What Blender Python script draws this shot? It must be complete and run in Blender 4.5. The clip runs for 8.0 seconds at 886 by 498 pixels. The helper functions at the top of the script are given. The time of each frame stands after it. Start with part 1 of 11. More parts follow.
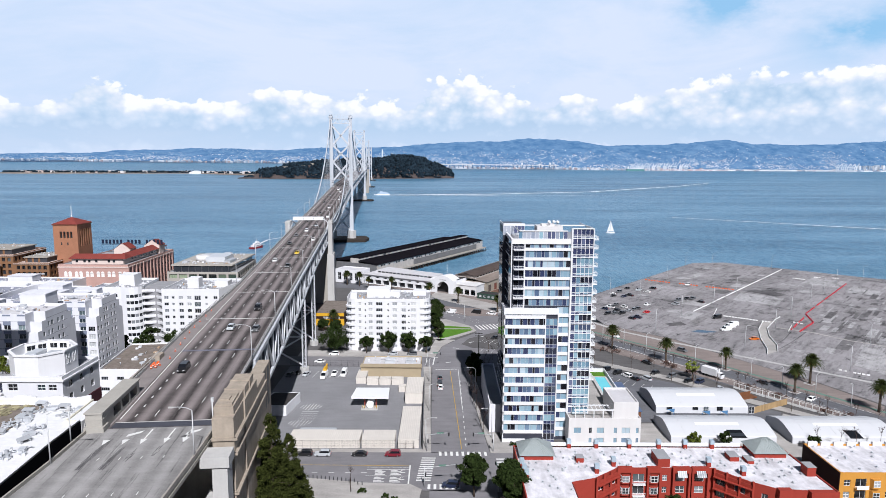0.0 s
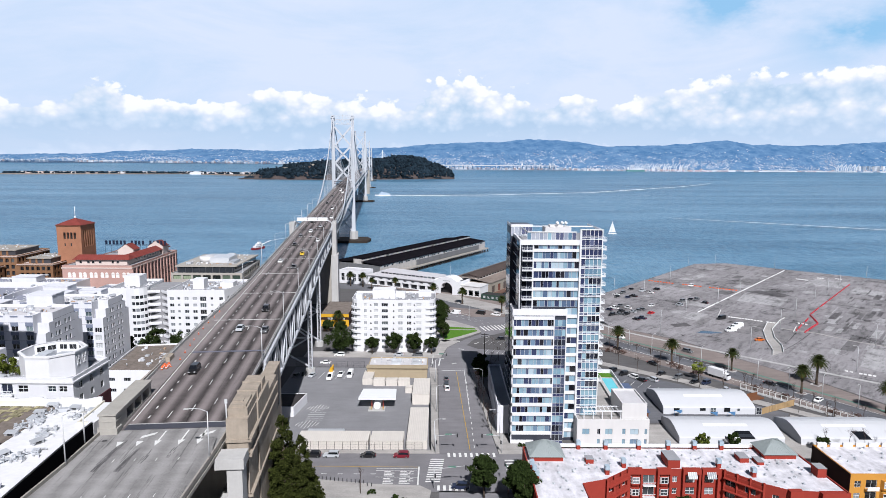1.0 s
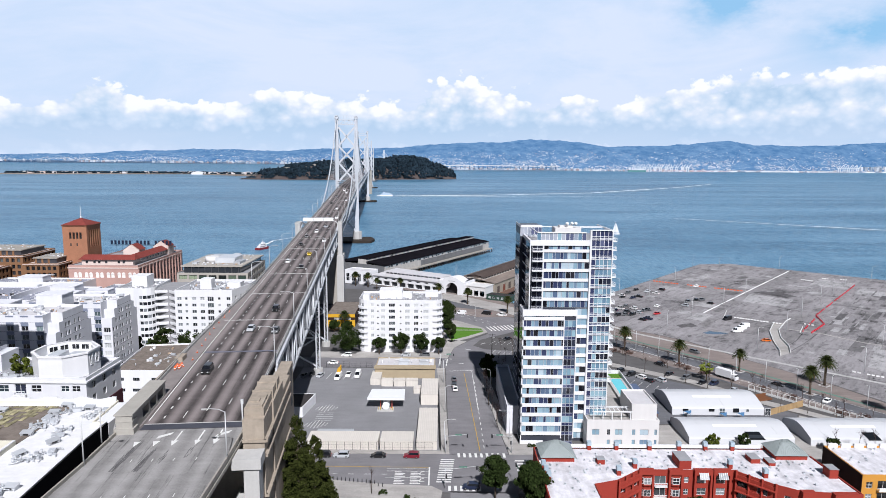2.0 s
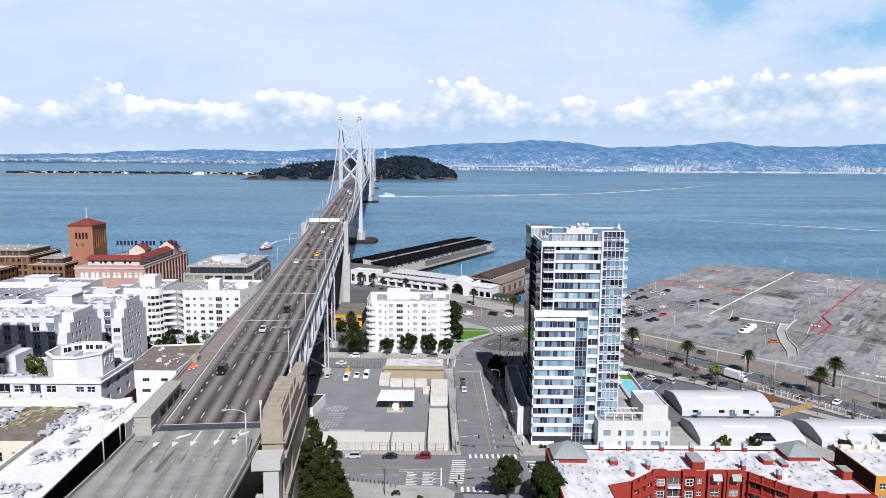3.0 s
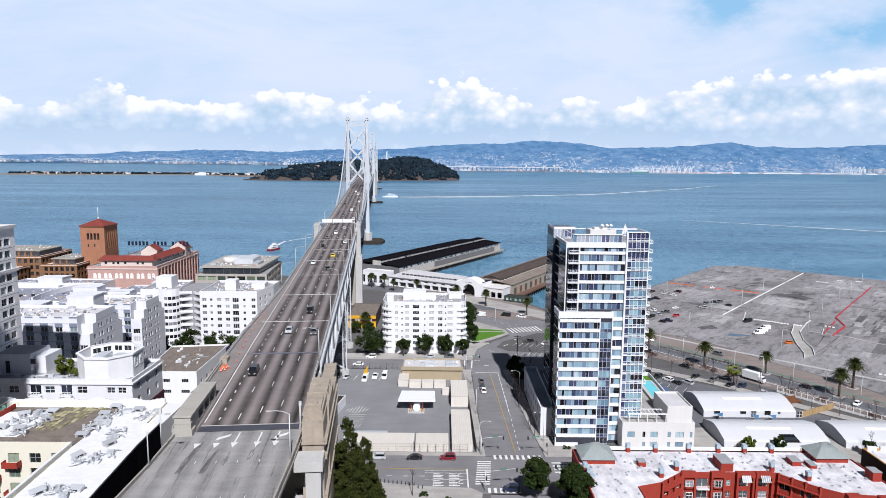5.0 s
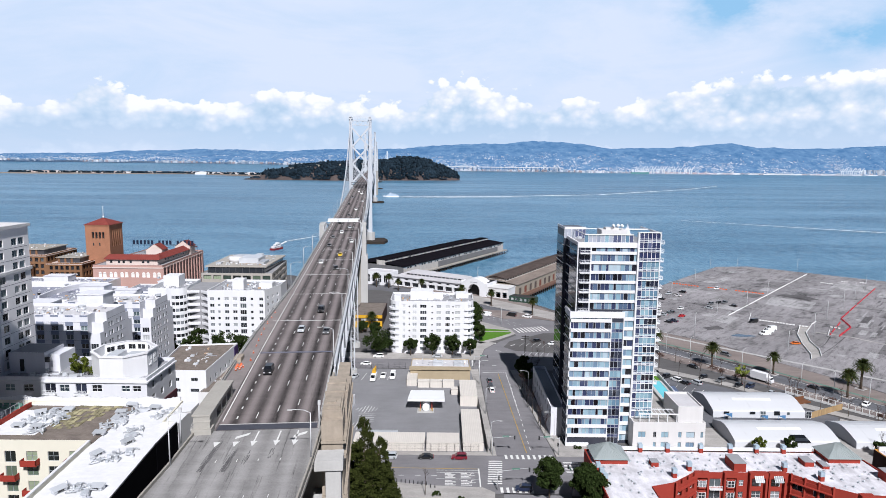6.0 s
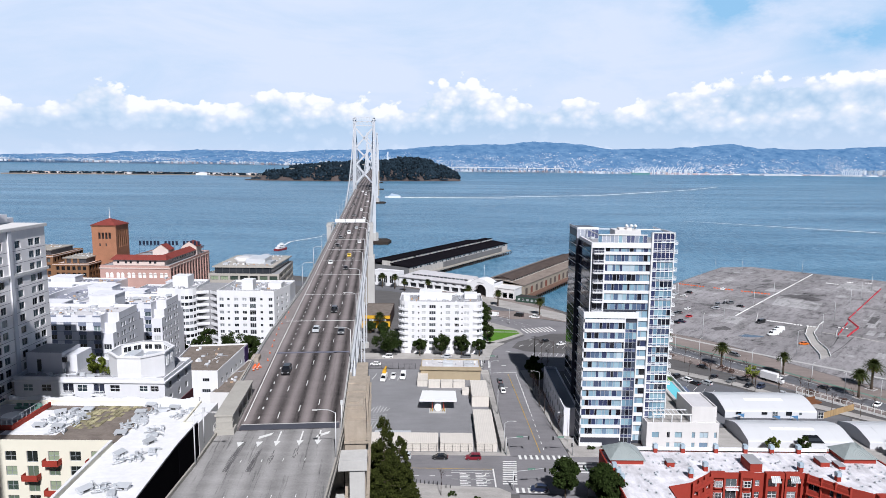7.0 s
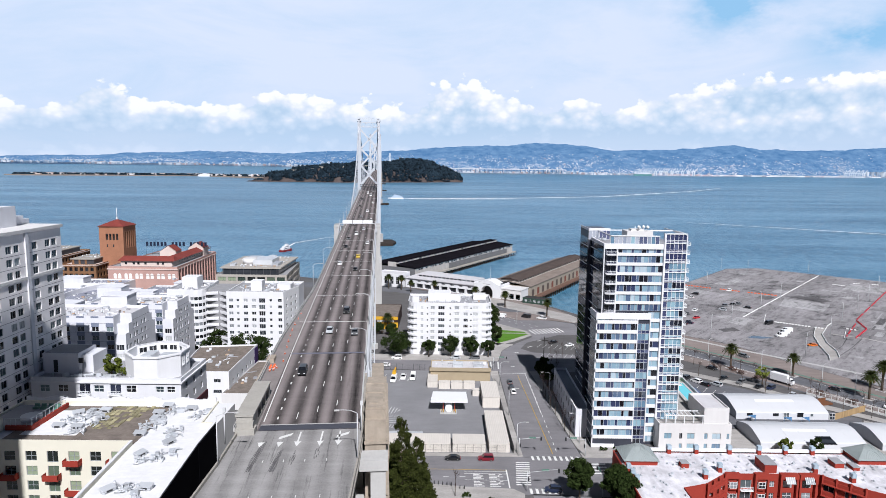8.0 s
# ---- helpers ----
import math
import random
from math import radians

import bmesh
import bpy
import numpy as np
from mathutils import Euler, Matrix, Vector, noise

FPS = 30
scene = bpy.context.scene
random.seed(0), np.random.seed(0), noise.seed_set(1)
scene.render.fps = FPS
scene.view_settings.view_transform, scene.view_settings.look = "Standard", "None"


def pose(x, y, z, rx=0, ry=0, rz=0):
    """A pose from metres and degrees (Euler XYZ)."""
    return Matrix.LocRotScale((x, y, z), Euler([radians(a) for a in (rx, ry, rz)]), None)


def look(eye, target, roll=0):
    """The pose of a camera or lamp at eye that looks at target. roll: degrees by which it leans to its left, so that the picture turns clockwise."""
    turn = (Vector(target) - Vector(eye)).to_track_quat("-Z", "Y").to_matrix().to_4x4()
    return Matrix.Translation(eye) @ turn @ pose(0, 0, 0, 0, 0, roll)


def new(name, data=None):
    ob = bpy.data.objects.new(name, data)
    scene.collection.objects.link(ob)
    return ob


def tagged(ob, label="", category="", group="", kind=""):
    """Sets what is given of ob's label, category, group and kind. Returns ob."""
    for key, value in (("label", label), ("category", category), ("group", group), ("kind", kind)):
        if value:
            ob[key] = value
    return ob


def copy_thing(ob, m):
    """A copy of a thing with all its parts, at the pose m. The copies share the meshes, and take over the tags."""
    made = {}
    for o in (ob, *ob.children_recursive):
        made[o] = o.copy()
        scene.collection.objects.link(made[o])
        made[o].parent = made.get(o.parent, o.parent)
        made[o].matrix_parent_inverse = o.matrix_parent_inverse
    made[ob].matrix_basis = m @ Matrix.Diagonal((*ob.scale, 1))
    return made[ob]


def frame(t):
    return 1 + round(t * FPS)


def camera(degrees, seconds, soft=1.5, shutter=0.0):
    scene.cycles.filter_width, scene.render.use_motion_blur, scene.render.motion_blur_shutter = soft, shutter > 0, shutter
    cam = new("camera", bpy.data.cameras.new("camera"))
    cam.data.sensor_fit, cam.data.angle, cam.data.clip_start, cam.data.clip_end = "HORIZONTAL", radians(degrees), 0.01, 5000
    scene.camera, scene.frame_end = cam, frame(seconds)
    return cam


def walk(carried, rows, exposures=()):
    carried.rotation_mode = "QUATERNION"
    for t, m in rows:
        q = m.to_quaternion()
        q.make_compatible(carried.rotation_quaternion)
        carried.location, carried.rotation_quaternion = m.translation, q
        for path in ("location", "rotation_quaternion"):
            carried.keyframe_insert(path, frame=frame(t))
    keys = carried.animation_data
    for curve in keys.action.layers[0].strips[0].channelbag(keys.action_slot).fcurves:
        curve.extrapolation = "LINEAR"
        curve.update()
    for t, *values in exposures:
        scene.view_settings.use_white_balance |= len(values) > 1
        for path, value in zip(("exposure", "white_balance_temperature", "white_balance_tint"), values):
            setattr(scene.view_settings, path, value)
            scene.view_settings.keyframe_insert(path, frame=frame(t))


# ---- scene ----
cam = camera(69.0, 8.0, soft=0.45)
PATH = [
    (0, (-0.502, -0.24, 86.481), (-0.498, 1.741, 86.207), 0.3),
    (0.5, (-1.831, -0.112, 86.484), (-1.827, 1.869, 86.211), 0.3),
    (1, (-3.136, -0.116, 86.56), (-3.131, 1.866, 86.288), 0.3),
    (1.5, (-4.426, -0.164, 86.597), (-4.423, 1.818, 86.325), 0.3),
    (3, (-9.162, -0.218, 86.73), (-9.162, 1.764, 86.46), 0.4),
    (3.5, (-10.949, -0.17, 86.756), (-10.95, 1.812, 86.486), 0.4),
    (4, (-12.739, -0.147, 86.83), (-12.742, 1.835, 86.56), 0.4),
    (4.5, (-14.496, -0.123, 86.783), (-14.499, 1.859, 86.513), 0.5),
    (4.7, (-15.25, -0.141, 86.78), (-15.252, 1.841, 86.512), 0.4),
    (6, (-20.001, -0.252, 86.628), (-20.001, 1.73, 86.36), 0.6),
    (6.5, (-22.052, -0.293, 86.544), (-22.053, 1.689, 86.277), 0.6),
    (7, (-24.141, -0.319, 86.479), (-24.141, 1.663, 86.213), 0.6),
    (7.5, (-26.157, -0.356, 86.46), (-26.159, 1.626, 86.195), 0.6),
    (8, (-27.455, -0.597, 86.4), (-27.46, 1.385, 86.138), 0.6),
]
walk(cam, [(t, look(eye, target, roll)) for t, eye, target, roll in PATH], exposures=[(0.0, 0.37, 6050, 12.5), (8.0, 0.37, 6050, 12.5)])

# ---- daylight: high thin cloud, sun behind the camera ----
SUN_DIR = Vector((0.20, -1.0, 1.0)).normalized()   # from the place towards the sun
SUN_ELEV = math.asin(SUN_DIR.z)
sun = new("sun", bpy.data.lights.new("sun", "SUN"))
sun.data.energy, sun.data.angle, sun.data.color = 5.0, radians(0.6), (1.0, 0.965, 0.92)
sun.matrix_world = look(SUN_DIR * 900, (0, 0, 0))


class Nodes:
    """A small shorthand for wiring node trees."""

    def __init__(self, tree):
        self.tree = tree
        tree.nodes.clear()

    def add(self, kind):
        return self.tree.nodes.new(kind)

    def put(self, socket, value):
        if isinstance(value, bpy.types.NodeSocket):
            self.tree.links.new(value, socket)
        elif value is not None:
            socket.default_value = value

    def math(self, op, a, b=None, c=None, clamp=False):
        n = self.add("ShaderNodeMath")
        n.operation, n.use_clamp = op, clamp
        for s, v in zip(n.inputs, (a, b, c)):
            self.put(s, v)
        return n.outputs[0]

    def mix(self, f, a, b, blend="MIX"):
        n = self.add("ShaderNodeMix")
        n.data_type, n.blend_type = "RGBA", blend
        self.put(n.inputs[0], f), self.put(n.inputs[6], a), self.put(n.inputs[7], b)
        return n.outputs[2]

    def ramp(self, f, stops, mode="LINEAR"):
        n = self.add("ShaderNodeValToRGB")
        n.color_ramp.interpolation = mode
        el = n.color_ramp.elements
        while len(el) < len(stops):
            el.new(0.5)
        for e, (p, c) in zip(el, stops):
            e.position, e.color = p, (*c, 1) if len(c) == 3 else c
        self.put(n.inputs[0], f)
        return n.outputs[0]

    def noise(self, vec, scale, detail=4, rough=0.55, distort=0.0):
        n = self.add("ShaderNodeTexNoise")
        self.put(n.inputs["Vector"], vec)
        n.inputs["Scale"].default_value, n.inputs["Detail"].default_value = scale, detail
        n.inputs["Roughness"].default_value, n.inputs["Distortion"].default_value = rough, distort
        return n.outputs[0]

    def mapping(self, vec, scale=(1, 1, 1), loc=(0, 0, 0), rot=(0, 0, 0)):
        n = self.add("ShaderNodeMapping")
        self.put(n.inputs[0], vec)
        n.inputs[1].default_value, n.inputs[2].default_value, n.inputs[3].default_value = loc, rot, scale
        return n.outputs[0]


def make_world():
    w = bpy.data.worlds.new("sky")
    scene.world = w
    w.use_nodes = True
    n = Nodes(w.node_tree)
    sky = n.add("ShaderNodeTexSky")
    sky.sky_type, sky.sun_disc, sky.sun_elevation = "NISHITA", False, SUN_ELEV
    sky.sun_rotation, sky.altitude = math.atan2(SUN_DIR.x, SUN_DIR.y), 50
    sky.air_density, sky.dust_density, sky.ozone_density = 0.30, 0.12, 1.5
    pos = n.add("ShaderNodeTexCoord").outputs["Generated"]
    sep = n.add("ShaderNodeSeparateXYZ")
    n.put(sep.inputs[0], pos)
    x, y, z = sep.outputs
    az = n.math("ARCTAN2", x, y)
    el = n.math("ARCSINE", z)
    # thin veil high up, with a few blue gaps
    veil = n.noise(n.mapping(pos, (1.6, 1.6, 5.5), (0.3, 0.1, 0.0)), 2.1, 6, 0.62, 0.5)
    veil_f = n.ramp(veil, [(0.30, (0.62,) * 3), (0.58, (0.98,) * 3)])
    # one blue gap, high on the side of the sun
    gap = n.math("EXPONENT", n.math("MULTIPLY", n.math("ADD", n.math("POWER", n.math("DIVIDE", n.math("SUBTRACT", az, 0.41), 0.085), 2.0),
                                                        n.math("POWER", n.math("DIVIDE", n.math("SUBTRACT", el, 0.215), 0.045), 2.0)), -1.0))
    gap2 = n.math("EXPONENT", n.math("MULTIPLY", n.math("ADD", n.math("POWER", n.math("DIVIDE", n.math("SUBTRACT", az, 0.56), 0.085), 2.0),
                                                         n.math("POWER", n.math("DIVIDE", n.math("SUBTRACT", el, 0.165), 0.030), 2.0)), -1.0))
    gap = n.math("MAXIMUM", gap, n.math("MULTIPLY", gap2, 0.9))
    veil_f = n.math("SUBTRACT", veil_f, n.math("MULTIPLY", gap, n.math("MULTIPLY", n.ramp(n.noise(n.mapping(pos, (1, 1, 2)), 9, 5, 0.6), [(0.34, (0,) * 3), (0.56, (1,) * 3)]), 1.0)), clamp=True)
    # the veil thins out overhead and behind, where the sky is clear
    clear = n.math("MULTIPLY", n.ramp(el, [(0.0, (1,) * 3), (0.28, (1,) * 3), (0.45, (0.03,) * 3)]), n.ramp(y, [(0.1, (0.05,) * 3), (0.45, (1,) * 3)]))
    veil_f = n.math("MULTIPLY", veil_f, clear)
    skyblue = n.mix(n.math("MULTIPLY", clear, 0.85), sky.outputs[0], (8.6, 15.4, 21.4, 1))
    base = n.mix(veil_f, skyblue, (16.9, 18.5, 21.2, 1))
    # a band of cumulus low over the hills: puffs placed in azimuth and elevation, broken up by noise
    puffs = [(0.02, 0.096, 0.060, 0.036), (0.075, 0.07, 0.07, 0.028), (-0.485, 0.087, 0.03, 0.02), (-0.43, 0.06, 0.07, 0.02),
             (-0.25, 0.085, 0.045, 0.022), (-0.17, 0.07, 0.06, 0.026), (-0.34, 0.055, 0.07, 0.02), (0.34, 0.088, 0.05, 0.024),
             (0.43, 0.10, 0.04, 0.028), (0.50, 0.096, 0.05, 0.026), (0.60, 0.10, 0.06, 0.03), (0.27, 0.062, 0.09, 0.018),
             (0.20, 0.085, 0.03, 0.014), (-0.08, 0.055, 0.12, 0.016), (-0.62, 0.05, 0.12, 0.02), (0.5, 0.055, 0.2, 0.022)]
    total, height = 0.0, 0.0
    for a, e, sa, se in puffs:
        up = n.math("DIVIDE", n.math("SUBTRACT", el, e), se)
        r = n.math("ADD", n.math("POWER", n.math("DIVIDE", n.math("SUBTRACT", az, a), sa), 2.0), n.math("POWER", up, 2.0))
        g = n.math("EXPONENT", n.math("MULTIPLY", r, -0.9))
        total = n.math("ADD", total, g)
        height = n.math("ADD", height, n.math("MULTIPLY", g, up))
    # cauliflower billows: two sizes of soft cells, roughened by noise
    sky_pos = n.mapping(pos, (1, 1, 1.35))
    billow = 0.0
    for scale, amount in ((26.0, 0.60), (62.0, 0.42), (140.0, 0.14)):
        v = n.add("ShaderNodeTexVoronoi")
        v.feature = "SMOOTH_F1"
        v.inputs["Scale"].default_value, v.inputs["Smoothness"].default_value = scale, 0.35
        n.put(v.inputs["Vector"], sky_pos)
        billow = n.math("ADD", billow, n.math("MULTIPLY", n.math("SUBTRACT", 0.42, v.outputs["Distance"]), amount))
    big = n.noise(sky_pos, 15, 9, 0.62, 0.15)
    fine = n.noise(n.mapping(pos, (1, 1, 1.4), (3, 1, 2)), 60, 6, 0.65)
    belt = n.ramp(el, [(0.0, (1.0,) * 3), (0.05, (0.75,) * 3), (0.075, (0.25,) * 3), (0.105, (0,) * 3)])
    rough = n.math("ADD", n.math("MULTIPLY", n.math("SUBTRACT", big, 0.5), 0.85), n.math("MULTIPLY", n.math("SUBTRACT", fine, 0.5), 0.55))
    dens = n.math("ADD", n.math("MULTIPLY", total, 0.72), n.math("ADD", belt, n.math("ADD", rough, billow)))
    mask = n.ramp(dens, [(0.37, (0,) * 3), (0.48, (0.96,) * 3)])
    # lit tops and flat blue-grey undersides
    lit = n.math("ADD", n.math("DIVIDE", height, n.math("ADD", total, 0.12)), n.math("ADD", n.math("MULTIPLY", billow, 1.6), n.math("MULTIPLY", rough, 1.1)))
    shade = n.ramp(n.math("ADD", n.math("MULTIPLY", lit, 0.52), 0.47), [(0.08, (10.2, 14.0, 17.7)), (0.34, (14.2, 17.0, 19.7)), (0.54, (18.4, 19.5, 20.8)), (0.72, (23.6, 23.4, 23.2))])
    low = n.ramp(el, [(0.0, (0.30,) * 3), (0.035, (0.55,) * 3), (0.075, (1,) * 3)])
    col = n.mix(n.math("MULTIPLY", n.math("MULTIPLY", mask, low), n.ramp(y, [(0.0, (0.1,) * 3), (0.4, (1,) * 3)])), base, shade)
    dim = n.add("ShaderNodeVectorMath")
    dim.operation = "SCALE"
    n.put(dim.inputs[0], col)
    dim.inputs["Scale"].default_value = 0.68
    bg = n.add("ShaderNodeBackground")
    n.put(bg.inputs[0], dim.outputs[0])
    bg.inputs[1].default_value = 0.05
    out = n.add("ShaderNodeOutputWorld")
    n.put(out.inputs[0], bg.outputs[0])


make_world()


# ---- materials ----
MATS = {}


def mat(name, col, rough=0.8, metal=0.0, var=0.25, scale=0.35, fine=6.0, bump=0.0, streak=None, per_object=0.0, spec=0.4, island=0.0):
    """A weathered surface: two scales of noise over a base colour, soft stains, optional vertical streaks."""
    if name in MATS:
        return MATS[name]
    m = bpy.data.materials.new(name)
    m.use_nodes = True
    n = Nodes(m.node_tree)
    pos = n.add("ShaderNodeNewGeometry").outputs["Position"]
    big = n.noise(pos, scale, 5, 0.6)
    small = n.noise(pos, fine, 4, 0.6)
    f = n.math("ADD", n.math("MULTIPLY", n.math("SUBTRACT", big, 0.5), var * 2.4), n.math("MULTIPLY", n.math("SUBTRACT", small, 0.5), var * 1.3))
    if streak:
        st = n.noise(n.mapping(pos, streak), 1.0, 4, 0.6)
        f = n.math("ADD", f, n.math("MULTIPLY", n.math("SUBTRACT", st, 0.5), var * 2.2))
    if per_object:
        rnd = n.add("ShaderNodeObjectInfo").outputs["Random"]
        f = n.math("ADD", f, n.math("MULTIPLY", n.math("SUBTRACT", rnd, 0.5), per_object))
    if island:
        rnd = n.add("ShaderNodeNewGeometry").outputs["Random Per Island"]
        f = n.math("ADD", f, n.math("MULTIPLY", n.math("SUBTRACT", rnd, 0.5), island))
    k = n.math("ADD", f, 1.0)
    mul = n.add("ShaderNodeVectorMath")
    mul.operation = "SCALE"
    mul.inputs[0].default_value = col
    n.put(mul.inputs["Scale"], k)
    b = n.add("ShaderNodeBsdfPrincipled")
    n.put(b.inputs["Base Color"], mul.outputs[0])
    b.inputs["Roughness"].default_value, b.inputs["Metallic"].default_value = rough, metal
    b.inputs["Specular IOR Level"].default_value = spec if rough < 0.78 else spec * 0.5
    if bump:
        bp = n.add("ShaderNodeBump")
        bp.inputs["Strength"].default_value, bp.inputs["Distance"].default_value = 0.5, bump
        n.put(bp.inputs["Height"], small)
        n.put(b.inputs["Normal"], bp.outputs[0])
    out = n.add("ShaderNodeOutputMaterial")
    n.put(out.inputs[0], b.outputs[0])
    MATS[name] = m
    return m


def glass_mat(name, stops, rough=0.06):
    """Window glass with blinds, a dark room or reflected sky put into its colour, differing from pane to pane."""
    if name in MATS:
        return MATS[name]
    m = bpy.data.materials.new(name)
    m.use_nodes = True
    n = Nodes(m.node_tree)
    info = n.add("ShaderNodeObjectInfo").outputs["Random"]
    isl = n.add("ShaderNodeNewGeometry").outputs["Random Per Island"]
    r = n.math("FRACT", n.math("ADD", n.math("MULTIPLY", info, 7.31), isl))
    b = n.add("ShaderNodeBsdfPrincipled")
    n.put(b.inputs["Base Color"], n.ramp(r, stops, "CONSTANT"))
    b.inputs["Roughness"].default_value = rough
    b.inputs["Specular IOR Level"].default_value = 0.65
    out = n.add("ShaderNodeOutputMaterial")
    n.put(out.inputs[0], b.outputs[0])
    MATS[name] = m
    return m


WHITE = mat("white_stucco", (0.635, 0.638, 0.655), 0.85, var=0.05, scale=0.15, streak=(0.8, 0.8, 0.06))
STONE = mat("pale_stone_cladding", (0.8, 0.775, 0.775), 0.85, var=0.06, scale=0.12, streak=(0.8, 0.8, 0.05))
OFFWHITE = mat("offwhite_stucco", (0.585, 0.576, 0.572), 0.85, var=0.07, scale=0.12, streak=(0.8, 0.8, 0.06))
COOLWHITE = mat("cool_white_stucco", (0.585, 0.59, 0.62), 0.85, var=0.06, scale=0.15, streak=(0.8, 0.8, 0.06))
GREYWALL = mat("pale_grey_precast", (0.60, 0.605, 0.64), 0.85, var=0.07, scale=0.15, streak=(0.8, 0.8, 0.06))
BLUEGREY = mat("slate_blue_panel", (0.167, 0.19, 0.255), 0.6, var=0.15)
CREAM = mat("cream_stucco", (0.62, 0.595, 0.5), 0.85, var=0.05, scale=0.15)
PINK = mat("pink_brick", (0.41, 0.262, 0.228), 0.9, var=0.16, scale=0.2, fine=2.0)
ORANGE_BRICK = mat("orange_brick", (0.312, 0.148, 0.0874), 0.9, var=0.20, scale=0.25, fine=1.6)
BROWN_BRICK = mat("brown_brick", (0.198, 0.106, 0.057), 0.9, var=0.2, scale=0.2, fine=1.6)
CORNICE = mat("pale_stone_trim", (0.554, 0.462, 0.42), 0.85, var=0.1)
TERRACOTTA = mat("red_roof_tile", (0.179, 0.0395, 0.0319), 0.85, var=0.25, fine=3.0)
RED = mat("red_painted_stucco", (0.2624, 0.03648, 0.02449), 0.8, var=0.12, scale=0.4)
OCHRE = mat("ochre_painted_stucco", (0.471, 0.228, 0.0418), 0.8, var=0.1, scale=0.4)
YELLOW = mat("yellow_cladding", (0.547, 0.304, 0.0152), 0.7, var=0.1)
DARKBROWN = mat("dark_brown_wall", (0.0342, 0.0167, 0.0137), 0.8, var=0.2)
MAROON = mat("maroon_brick", (0.076, 0.0266, 0.0342), 0.85, var=0.15)
ROOF_GREY = mat("grey_roof_membrane", (0.274, 0.277, 0.293), 0.9, var=0.18, scale=0.18, fine=1.5)
ROOF_SLATE = mat("blue_grey_roof_sheeting", (0.225, 0.235, 0.285), 0.8, var=0.16, scale=0.12, fine=1.2, streak=(0.9, 0.05, 1))
ROOF_BROWN = mat("brown_gravel_roof", (0.163, 0.138, 0.12), 0.95, var=0.5, scale=0.5, fine=1.6)
ROOF_WHITE = mat("white_roof_membrane", (0.50, 0.49, 0.505), 0.7, var=0.13, scale=0.25, fine=1.2)
ROOF_BRIGHT = mat("bright_white_roof_membrane", (0.66, 0.66, 0.67), 0.7, var=0.1, scale=0.3, fine=1.2, streak=(0.3, 1.2, 1))
ROOF_WORN = mat("worn_white_roof_coating", (0.56, 0.55, 0.58), 0.75, var=0.42, scale=0.22, fine=0.8, streak=(0.55, 0.16, 1))
ROOF_DARK = mat("dark_tar_roof", (0.0095, 0.00874, 0.0114), 1.0, var=0.3, scale=0.12, streak=(0.12, 0.5, 1), spec=0.0)
ROOF_GREEN = mat("planted_roof", (0.27, 0.245, 0.15), 0.95, var=0.3, scale=0.6, fine=2.0, island=0.9)
COPPER_ROOF = mat("green_grey_metal_roof", (0.243, 0.274, 0.274), 0.55, var=0.10, fine=1.0)
CONCRETE = mat("weathered_concrete", (0.3, 0.28, 0.25), 0.9, var=0.22, scale=0.18, fine=2.0, streak=(0.7, 0.7, 0.05))
PALE_CONCRETE = mat("pale_concrete", (0.41, 0.405, 0.395), 0.9, var=0.12, scale=0.2, fine=2.5, streak=(0.7, 0.7, 0.05))
TAN_CONCRETE = mat("tan_stained_concrete", (0.31, 0.265, 0.215), 0.9, var=0.26, scale=0.22, fine=1.6, streak=(0.6, 0.6, 0.05))
STEEL = mat("silver_grey_bridge_paint", (0.46, 0.478, 0.506), 0.5, var=0.08, scale=0.3)
# bridge steel darkened to stand in for shade below the roadway
STEEL_DARK = mat("dark_and_shaded_steel", (0.0456, 0.0479, 0.057), 0.6, var=0.15)
METAL = mat("galvanised_metal", (0.45, 0.468, 0.495), 0.45, metal=0.15, var=0.15, per_object=0.2)
LIGHT_METAL = mat("light_sheet_metal", (0.494, 0.513, 0.541), 0.45, metal=0.25, var=0.12, per_object=0.3)
LAMP_GREY = mat("lamp_post_grey", (0.495, 0.504, 0.513), 0.5, var=0.05)
DARK_METAL = mat("dark_metal", (0.0228, 0.0228, 0.0251), 0.5, var=0.2)
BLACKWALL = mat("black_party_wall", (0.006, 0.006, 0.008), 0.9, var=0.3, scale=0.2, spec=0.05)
JOINT = mat("grey_panel_joint", (0.198, 0.198, 0.213), 0.9, var=0.15)
FRAME = mat("white_window_frame", (0.68, 0.69, 0.7), 0.5, var=0.03)
FRAME_SILVER = mat("silver_window_mullion", (0.36, 0.38, 0.42), 0.45, var=0.05)
FRAME_GREY = mat("grey_window_frame", (0.258, 0.274, 0.289), 0.4, var=0.05)
FRAME_DARK = mat("dark_window_frame", (0.0456, 0.0456, 0.0532), 0.5, var=0.1)
TENT = mat("white_tensioned_fabric", (0.5, 0.51, 0.53), 0.6, var=0.05, scale=0.12)
TENT_PALE = mat("translucent_white_fabric_panel", (0.72, 0.72, 0.71), 0.55, var=0.02)
# the white fabric greyed, to put shade into the halls' end walls
TENT_SHADED = mat("shaded_end_fabric", (0.36, 0.375, 0.41), 0.6, var=0.1)
CONTAINER = mat("cream_container_paint", (0.56, 0.525, 0.48), 0.6, var=0.08, per_object=0.12, streak=(3.0, 0.3, 0.2))
TAN = mat("tan_metal_roof", (0.342, 0.281, 0.19), 0.8, var=0.12)
WOOD = mat("raw_timber", (0.319, 0.22, 0.114), 0.8, var=0.2, per_object=0.3)
REDWOOD = mat("red_brown_timber", (0.152, 0.0646, 0.0304), 0.8, var=0.2)
PILE = mat("dark_timber_pile", (0.0342, 0.0266, 0.0213), 0.9, var=0.3)
LINE = mat("white_road_paint", (0.619, 0.619, 0.602), 0.7, var=0.15, fine=2.0)
